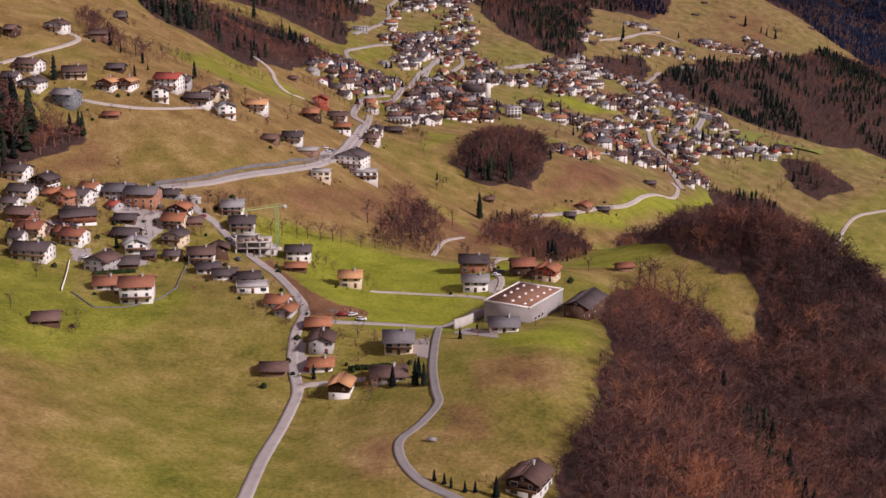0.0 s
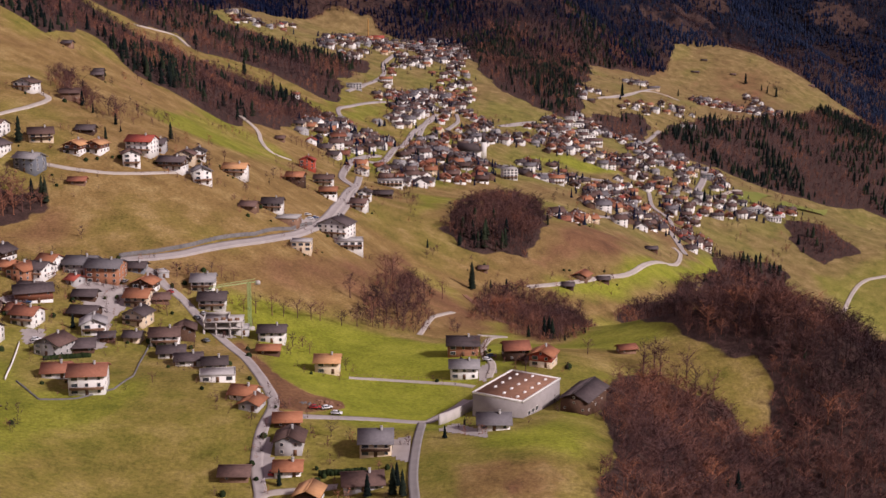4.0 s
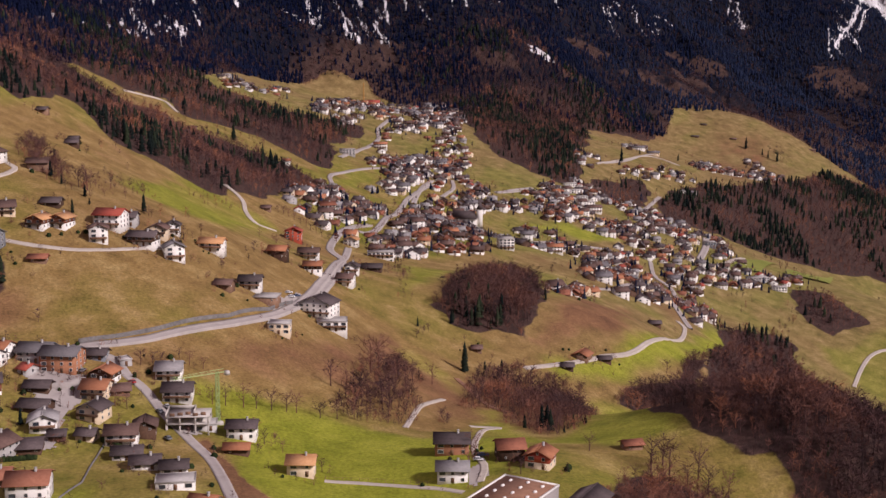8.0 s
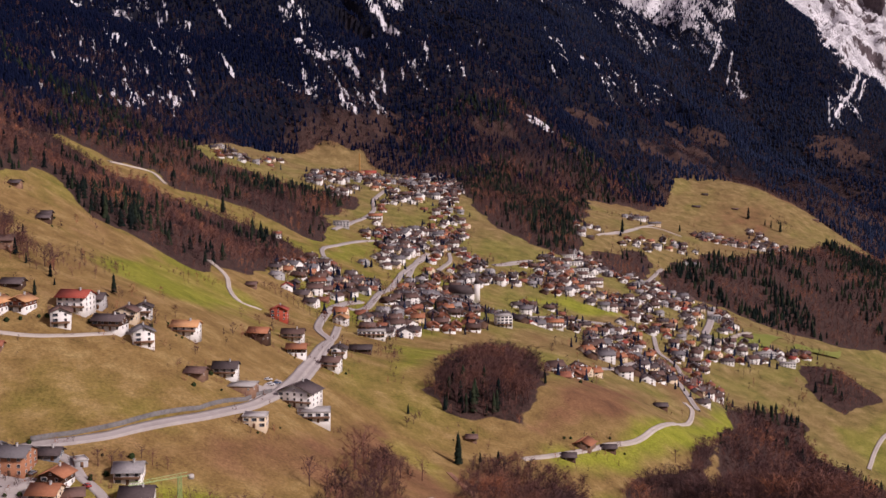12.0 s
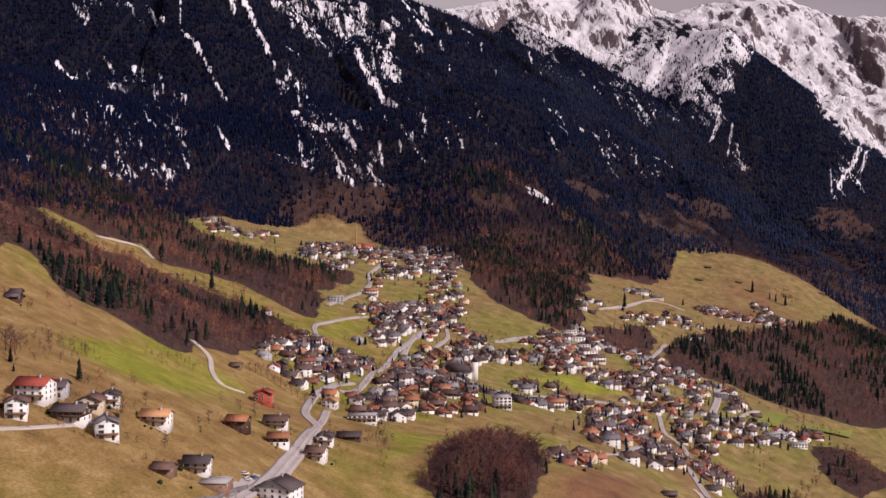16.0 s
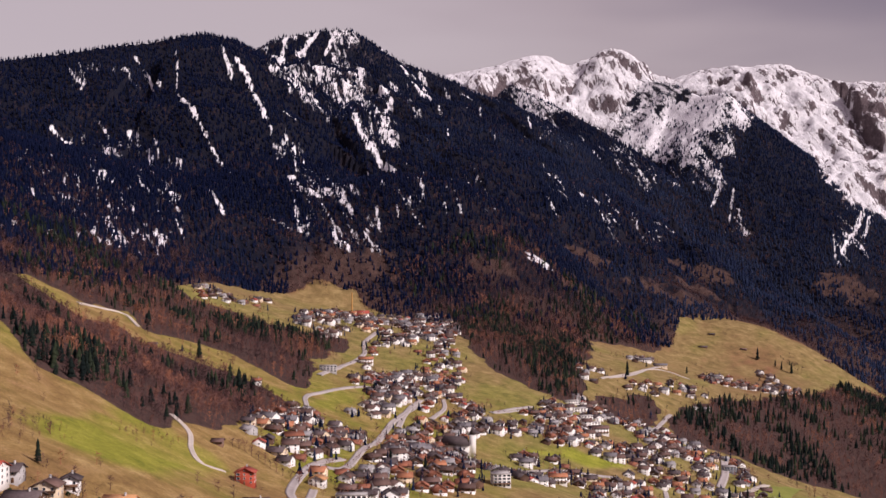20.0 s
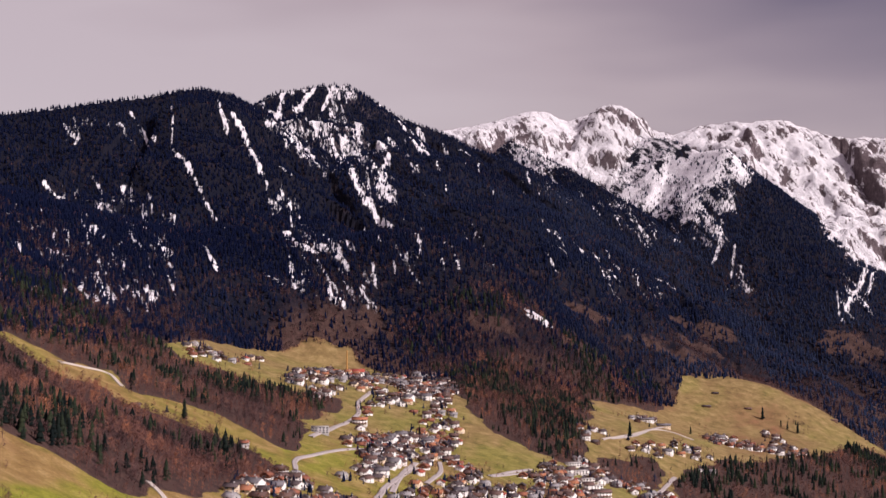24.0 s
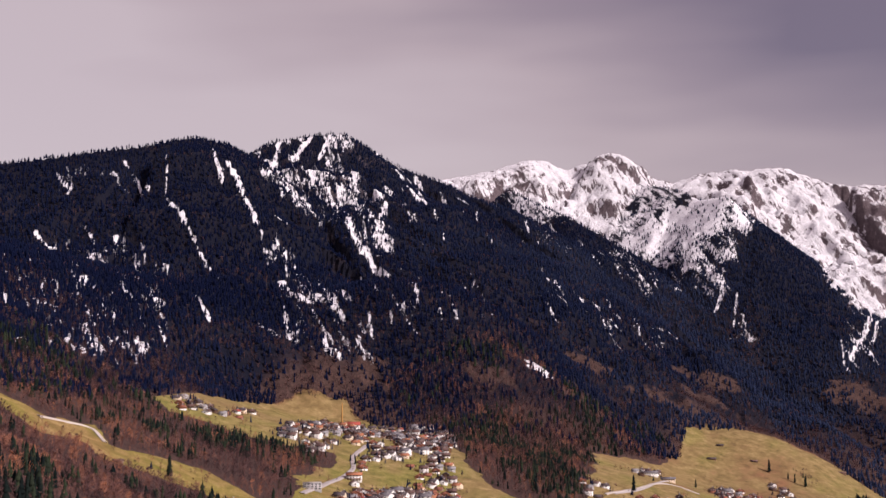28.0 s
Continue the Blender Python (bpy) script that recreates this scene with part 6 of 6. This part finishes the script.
for px, py in ((-123, 1077), (-119, 1079), (-115, 1080), (-110, 1078), (-105, 1076), (-100, 1073), (-96, 1070), (-91, 1065), (-86, 1060), (-80, 1055), (-74, 1050)):
    bare_thing(px, py, 7 + (px % 3))
spruce_thing(23, 770, 18)
spruce_thing(-157, 773, 11)
spruce_thing(-184, 730, 8)
spruce_thing(-223, 702, 15)
spruce_thing(-18, 401, 8)
spruce_thing(-10, 399, 10)
spruce_thing(-7, 397, 9)
spruce_thing(-9, 405, 8)
spruce_thing(-47, 414, 6)
spruce_thing(35, 784, 6)
spruce_thing(45, 789, 8)
spruce_thing(-133, 496, 3)
spruce_thing(-135, 492, 3)
spruce_thing(-190, 538, 8)
spruce_thing(-150, 542, 7)
spruce_thing(-175, 593, 4)
spruce_thing(-188, 589, 5)
spruce_thing(6, 439, 5)
spruce_thing(13, 459, 3)
spruce_thing(-3, 333, 4)
spruce_thing(2, 329, 4)
spruce_thing(6, 327, 4)
spruce_thing(9, 327, 4)
spruce_thing(-0, 331, 4)
spruce_thing(15, 325, 7)
spruce_thing(636, 2612, 25)
spruce_thing(303, 2088, 24)
spruce_thing(664, 2588, 14)
spruce_thing(673, 2577, 16)
spruce_thing(689, 2566, 23)
spruce_thing(461, 2426, 15)
spruce_thing(357, 2238, 10)
spruce_thing(-81, 1897, 11)
spruce_thing(-2, 1822, 15)
spruce_thing(-56, 1632, 13)
spruce_thing(-4, 1507, 11)
spruce_thing(71, 1657, 12)
spruce_thing(-95, 1354, 11)
spruce_thing(340, 1559, 16)
spruce_thing(330, 1544, 18)
spruce_thing(354, 1563, 15)
spruce_thing(-271, 1421, 8)
spruce_thing(-226, 1479, 22)
spruce_thing(246, 1456, 10)
spruce_thing(-18, 1176, 11)
spruce_thing(9, 1170, 13)
spruce_thing(-108, 1328, 11)


# ---- the gymnasium with its green roof and skylight domes ----
def sports_hall(x, y, turn, w, d, h):
    z = ground_at(x, y)
    e = new("sports_hall")
    e.matrix_basis = pose(x, y, z, 0, 0, turn)
    tagged(e, "large grey concrete sports hall with a brown planted flat roof", "hall")
    hx, hy = w / 2, d / 2
    part("wall", mesh_of("wall", [box(-hx, -hy, -6, hx, hy, h)], HALLWALL), e)
    rim = [box(-hx - 0.2, -hy - 0.2, h, hx + 0.2, -hy + 0.5, h + 0.7), box(-hx - 0.2, hy - 0.5, h, hx + 0.2, hy + 0.2, h + 0.7), box(-hx - 0.2, -hy + 0.5, h, -hx + 0.5, hy - 0.5, h + 0.7),
           box(hx - 0.5, -hy + 0.5, h, hx + 0.2, hy - 0.5, h + 0.7)]
    for r in rim:
        part("parapet", mesh_of("parapet", [r], WHITE), e)
    part("roof", mesh_of("roof", [box(-hx + 0.5, -hy + 0.5, h, hx - 0.5, hy - 0.5, h + 0.35)], EARTHY), e, label="brown planted roof bed")
    a = np.arange(10) * math.pi / 5
    dome = np.vstack([np.stack([np.cos(a) * 1.0, np.sin(a) * 0.62, 0 * a], 1), np.stack([np.cos(a) * 0.9, np.sin(a) * 0.55, 0 * a + 0.34], 1), np.stack([np.cos(a) * 0.5, np.sin(a) * 0.3, 0 * a + 0.48], 1), [[0, 0, 0.52]]])
    f = []
    for i in range(10):
        j = (i + 1) % 10
        f += [(i, j, 10 + j), (i, 10 + j, 10 + i), (10 + i, 10 + j, 20 + j), (10 + i, 20 + j, 20 + i), (20 + i, 20 + j, 30)]
    me = mesh_of("skylight", [(dome, np.array(f))], WHITE)
    for i in range(5):
        for j in range(3):
            if (i, j) != (0, 2):
                part("skylight", me, e, pose(-hx + 4 + i * (w - 8) / 4 + (j % 2) * 1.2, -hy + 4.2 + j * (d - 8.4) / 2, h + 0.35), "white skylight dome")
    for i in range(3):
        part("window", WIDE_WINDOW, e, pose(-hx + 5 + 3.2 * i, -hy - 0.02, 3.0))
    return e


sports_hall(33, 482, 59.5, 31.0, 20.6, 8.3)


def terrace_wall(points, high, thick, mat, label, name="retaining_wall"):
    """A wall that follows the land."""
    p = np.array(points, float)
    c = np.vstack([p[i] + (p[i + 1] - p[i]) * t for i in range(len(p) - 1) for t in np.arange(0, 1, 0.1)[:, None]] + [p[-1:]])
    d = np.gradient(c, axis=0)
    d /= np.linalg.norm(d, axis=1)[:, None]
    nrm = np.stack([-d[:, 1], d[:, 0]], 1) * thick / 2
    z = land(c[:, 0], c[:, 1])
    rings = np.stack([np.column_stack([c - nrm, z - 2]), np.column_stack([c - nrm, z + high]), np.column_stack([c + nrm, z + high]), np.column_stack([c + nrm, z - 2])], 1)
    n = len(c)
    f = []
    for i in range(n - 1):
        for k in range(4):
            a, b = 4 * i + k, 4 * i + (k + 1) % 4
            f += [(a, b, b + 4), (a, b + 4, a + 4)]
    f += [(0, 2, 1), (0, 3, 2), (4 * n - 4, 4 * n - 3, 4 * n - 2), (4 * n - 4, 4 * n - 2, 4 * n - 1)]
    ps = [(rings.reshape(-1, 3), np.array(f))]
    return tagged(new(name, mesh_of(name, ps, mat)), label, name.replace("_", " "), kind="structure")


terrace_wall([(4, 460), (10, 472), (18, 488)], 4.0, 0.6, CONCRETE, "pale concrete retaining wall beside the hall ramp")
terrace_wall([(-147.8, 611.5), (-133, 621.5), (-117.5, 635.5), (-92, 666.5), (-77.3, 699), (-70, 735)], 1.9, 0.5, STONE, "grey stone retaining wall above the valley road")


def hedge(x0, y0, x1, y1, h):
    rng = np.random.default_rng(3)
    n = int(math.hypot(x1 - x0, y1 - y0) / 1.1)
    ps = []
    for k in range(n):
        t = k / max(n - 1, 1)
        cx, cy = x0 + t * (x1 - x0), y0 + t * (y1 - y0)
        v, f = box(-0.8, -0.7, -1, 0.8, 0.7, h)
        v = v * rng.uniform(0.85, 1.15, v.shape) + (cx, cy, ground_at(cx, cy))
        ps.append((v, f))
    me = mesh_of("hedge", ps, HEDGE)
    at = me.attributes.new("tone", "FLOAT", "POINT")
    at.data.foreach_set("value", rng.random(len(me.vertices)).astype(np.float32))
    return tagged(new("hedge", me), "dark clipped evergreen hedge along the terraced houses", "hedge")


hedge(-117, 535, -86, 509, 1.9)
terrace_wall([(-165, 520), (-160, 497), (-155, 475)], 1.1, 0.15, WHITE, "white garden fence beside the meadow", "fence")
terrace_wall([(-151, 475), (-138, 460), (-126, 464), (-115, 474), (-112, 490), (-114, 509), (-116, 535)], 0.5, 0.5, STONE, "low pale stone edging round the garden", "garden_wall")


hedge(-34, 418, -20, 417, 1.6)
hedge(-135, 512, -150, 505, 1.6)


def crane(x, y, h, reach, turn):
    z = ground_at(x, y)
    e = new("tower_crane")
    e.matrix_basis = pose(x, y, z, 0, 0, turn)
    tagged(e, "slim green tower crane on the building site", "crane")
    part("base", mesh_of("base", [box(-1.6, -1.6, -1, 1.6, 1.6, 0.9)], CONCRETE), e)
    s = 0.55
    for sx in (-1, 1):
        for sy in (-1, 1):
            part("mast_rail", mesh_of("mast_rail", [spike((sx * s, sy * s, 0.9), (sx * s, sy * s, h), 0.13, 0.13, 4)], METAL), e)
    for k in range(int(h / 1.4)):
        z0 = 0.9 + 1.4 * k
        for a, b in (((-s, -s), (s, -s)), ((s, -s), (s, s)), ((s, s), (-s, s)), ((-s, s), (-s, -s))):
            if k % 2:
                a, b = b, a
            part("brace", mesh_of("brace", [spike((*a, z0), (*b, z0 + 1.4), 0.06, 0.06, 3)], METAL), e)
    part("jib", mesh_of("jib", [spike((5, -0.5, h), (-reach, -0.5, h), 0.12, 0.10, 4), spike((5, 0.5, h), (-reach, 0.5, h), 0.12, 0.10, 4), spike((3, 0, h + 1.3), (-reach, 0, h + 0.9), 0.12, 0.08, 4)]
         + [spike((-1.5 * k, -0.5 + (k % 2), h), (-1.5 * k - 1.5, 0, h + 1.1), 0.06, 0.06, 3) for k in range(int(reach / 1.5))], METAL), e)
    part("counterweight", mesh_of("counterweight", [box(3.4, -0.9, h - 1.4, 5.2, 0.9, h + 0.2)], CONCRETE), e)
    return e


crane(-80, 569, 21, 19, 35)


def building_site(x, y, turn):
    z = ground_at(x, y)
    e = new("construction_site")
    e.matrix_basis = pose(x, y, z, 0, 0, turn)
    tagged(e, "unfinished concrete house shell on the building site", "construction site")
    for k in range(2):
        part("floor_slab", mesh_of("floor_slab", [box(-8.5, -6, 2.9 * k + 2.6 - 2.6 * (k == 0) * 0, 8.5, 6, 2.9 * k + 2.9)], CONCRETE), e)
        for cx in (-8, -3, 3, 8):
            for cy in (-5.5, 5.5):
                part("column", mesh_of("column", [box(cx - 0.3, cy - 0.3, 2.9 * k - 3 * (k == 0), cx + 0.3, cy + 0.3, 2.9 * k + 2.6)], CONCRETE), e)
    for a in ((-8.5, 5.6, 2, 6), (-8.5, -6, -8.1, 5.6), (2, -2, 2.4, 6)):
        part("wall", mesh_of("wall", [box(a[0], a[1], -3, a[2], a[3], 2.6)], CONCRETE), e)
        part("wall", mesh_of("wall", [box(a[0], a[1], 5.8, a[2], a[3], 7.2)], CONCRETE), e)
    for k in range(5):
        part("formwork", mesh_of("formwork", [box(-7 + 3 * k, -5 + (k % 3), 5.8, -5 + 3 * k, -4.6 + (k % 3), 7.0)], TIMBER), e)
    return e


building_site(-90, 561, 5)

CAR_PAINT = {"white": plain_material("car_white", (0.70, 0.70, 0.70), (0.78, 0.78, 0.78), 0.3, rough=0.3), "grey": plain_material("car_grey", (0.16, 0.17, 0.18), (0.20, 0.21, 0.22), 0.3, rough=0.3),
             "red": plain_material("car_red", (0.35, 0.03, 0.03), (0.42, 0.045, 0.04), 0.3, rough=0.3), "blue": plain_material("car_blue", (0.05, 0.08, 0.16), (0.07, 0.11, 0.2), 0.3, rough=0.3)}
RUBBER = plain_material("tyre_rubber", (0.018, 0.018, 0.018), (0.03, 0.03, 0.03), 3.0)


def car(x, y, turn, colour):
    e = new("car")
    e.matrix_basis = pose(x, y, ground_at(x, y) + 0.38, 0, 0, turn)
    tagged(e, f"small {colour} car parked beside the houses", "car", "parked cars")

    def prism(profile, wdt):
        n = len(profile)
        v = np.array([(px, s * wdt / 2, pz) for s in (-1, 1) for px, pz in profile], float)
        f = [(0, i, i + 1) for i in range(1, n - 1)] + [(n, n + i + 1, n + i) for i in range(1, n - 1)]
        for i in range(n):
            j = (i + 1) % n
            f += [(i, n + i, n + j), (i, n + j, j)]
        return v, np.array(f)
    part("body", mesh_of("body", [prism([(-2.1, 0.35), (2.1, 0.35), (2.12, 0.75), (1.2, 0.92), (-2.0, 0.98), (-2.12, 0.7)], 1.75)], CAR_PAINT[colour]), e)
    part("windows", mesh_of("windows", [prism([(-1.75, 0.96), (1.15, 0.92), (0.45, 1.40), (-1.35, 1.42)], 1.6)], GLASS), e, label="dark glazed cabin")
    part("roof", mesh_of("roof", [prism([(-1.4, 1.40), (0.5, 1.38), (0.35, 1.47), (-1.25, 1.48)], 1.5)], CAR_PAINT[colour]), e)
    a = np.arange(10) * math.pi / 5
    w = np.vstack([np.stack([np.cos(a) * 0.33, 0 * a - 0.1, np.sin(a) * 0.33], 1), np.stack([np.cos(a) * 0.33, 0 * a + 0.1, np.sin(a) * 0.33], 1)])
    f = [(0, i, i + 1) for i in range(1, 9)] + [(10, 10 + i + 1, 10 + i) for i in range(1, 9)]
    for i in range(10):
        j = (i + 1) % 10
        f += [(i, 10 + i, 10 + j), (i, 10 + j, j)]
    me = mesh_of("wheel", [(w, np.array(f))], RUBBER)
    for wx in (-1.3, 1.3):
        for wy in (-0.85, 0.85):
            part("wheel", me, e, pose(wx, wy, 0.33))
    return e


for cx, cy, ct, cc in ((-74, 752, 10, "white"), (-70, 754, 15, "blue"), (-72, 746, 10, "white"), (-160, 525, 20, "white"), (-101, 573, -50, "white"), (-103, 568, -50, "grey"), (-41, 469, 10, "red"),
                       (-33, 466, 0, "white"), (-37, 471, 30, "white"), (-62, 474, 80, "white"), (-50, 420, 80, "red"), (24, 540, 0, "white"), (26, 545, 10, "blue"), (-95, 545, 130, "grey"),
                       (-119, 588, 130, "red"), (-175, 560, 0, "blue"), (-150, 590, 30, "white"), (-140, 590, 80, "grey")):
    car(cx, cy, ct, cc)


def church(x, y, turn):
    z = ground_at(x, y)
    e = new("church")
    e.matrix_basis = pose(x, y, z, 0, 0, turn)
    tagged(e, "white village church with a steep dark roof and tower", "church")
    part("nave", mesh_of("nave", [box(-13, -7, -6, 13, 7, 8)], WHITE), e)
    v = np.array([(-13.6, -8, 7.6), (13.6, -8, 7.6), (13.6, 8, 7.6), (-13.6, 8, 7.6), (-13.6, 0, 16), (9, 0, 16)], float)
    part("roof", mesh_of("roof", [(v, np.array([[0, 1, 5], [0, 5, 4], [2, 3, 4], [2, 4, 5], [1, 2, 5], [3, 0, 4], [0, 2, 1], [0, 3, 2]]))], ROOFS["dark"]), e)
    part("tower", mesh_of("tower", [box(13, -3, -6, 19, 3, 18)], WHITE), e)
    v = np.array([(12.7, -3.3, 18), (19.3, -3.3, 18), (19.3, 3.3, 18), (12.7, 3.3, 18), (16, 0, 27)], float)
    part("spire", mesh_of("spire", [(v, np.array([[0, 1, 4], [1, 2, 4], [2, 3, 4], [3, 0, 4], [0, 2, 1], [0, 3, 2]]))], ROOFS["dark"]), e)
    for k in range(5):
        part("window", WIDE_WINDOW, e, pose(-10 + 4.6 * k, -7.02, 4.5))
    return e


church(36, 1440, -8)


def factory(x, y):
    e = house(x, y, 0, 26, 16, 2, "red", "white", "x", True)
    tagged(e, "long white factory hall with a red roof", "factory")
    sx, sy = x - 16, y - 6
    st = new("smokestack", mesh_of("smokestack", [spike((0, 0, -3), (0, 0, 37), 1.5, 1.0, 10)], plain_material("yellow_brick", (0.42, 0.22, 0.06), (0.55, 0.31, 0.10), 0.6)))
    st.matrix_basis = pose(sx, sy, ground_at(sx, sy))
    tagged(st, "tall slim yellow brick smokestack beside the factory hall", "chimney")


factory(-117, 2338)


def heap(x, y, r, h, mat, name, label, category):
    """A mound of loose lumps."""
    rng = np.random.default_rng(int(abs(x) * 10 + y))
    ps = []
    for k in range(26):
        a, q = rng.uniform(0, 6.283), r * math.sqrt(rng.random())
        cx, cy, s = x + q * math.cos(a), y + 0.6 * q * math.sin(a), rng.uniform(0.5, 1.3) * h
        v, f = BUSH
        ps.append((v * (s * 1.3, s * 1.1, s * (1.1 - q / r * 0.7)) + (cx, cy, ground_at(cx, cy) - 0.2), f))
    return tagged(new(name, mesh_of(name, ps, mat)), label, category, kind="stuff")


heap(-37, 478, 6, 1.1, EARTHY, "soil_heap", "heap of dug brown soil beside the road", "soil heap")
heap(-44, 474, 3.5, 0.7, STONE, "rubble_heap", "small heap of grey rubble beside the road", "rubble")


def trough(x, y, turn):
    e = new("water_trough")
    e.matrix_basis = pose(x, y, ground_at(x, y), 0, 0, turn)
    tagged(e, "weathered pale cattle trough standing in the meadow", "trough")
    part("tank", mesh_of("tank", [box(-1.6, -0.6, 0.25, 1.6, 0.6, 0.95), box(-1.6, -0.6, 0.95, 1.6, -0.48, 1.15), box(-1.6, 0.48, 0.95, 1.6, 0.6, 1.15), box(-1.6, -0.48, 0.95, -1.48, 0.48, 1.15), box(1.48, -0.48, 0.95, 1.6, 0.48, 1.15)], GREYWALL), e)
    for sx in (-1.2, 1.2):
        part("foot", mesh_of("foot", [box(sx - 0.15, -0.5, -0.3, sx + 0.15, 0.5, 0.25)], STONE), e)


trough(-4, 356, -10)


def skip_box(x, y):
    e = new("container")
    e.matrix_basis = pose(x, y, ground_at(x, y), 0, 0, 15)
    tagged(e, "small blue metal container beside the grey house", "container")
    part("body", mesh_of("body", [box(-1.6, -1.0, -0.3, 1.6, 1.0, 1.5)], CAR_PAINT["blue"]), e)
    part("lid", mesh_of("lid", [box(-1.7, -1.1, 1.5, 1.7, 1.1, 1.62)], CAR_PAINT["grey"]), e)


skip_box(24, 449)
house(89, 583, 15, 9, 6, 1, "rust", "timber", "x")


def fence_row(points, name, label):
    """Posts with two rails along a meadow edge."""
    p = np.array(points, float)
    e = new(name)
    e.matrix_basis = pose(p[0][0], p[0][1], ground_at(*p[0]))
    tagged(e, label, "fence")
    org = np.array([p[0][0], p[0][1], ground_at(*p[0])])
    for q0, q1 in zip(p, p[1:]):
        n = max(1, int(np.hypot(*(q1 - q0)) / 3.0))
        for k in range(n):
            a, b = q0 + (q1 - q0) * k / n, q0 + (q1 - q0) * (k + 1) / n
            A, B = np.array([*a, ground_at(*a)]) - org, np.array([*b, ground_at(*b)]) - org
            part("post", mesh_of("post", [spike(A - (0, 0, 0.3), A + (0, 0, 1.15), 0.08, 0.07, 5)], TIMBER), e)
            part("rail", mesh_of("rail", [spike(A + (0, 0, 0.95), B + (0, 0, 0.95), 0.05, 0.05, 4)], TIMBER), e)


fence_row([(-33, 527), (-14, 527), (8, 521)], "meadow_fence", "weathered timber post fence along the meadow track")
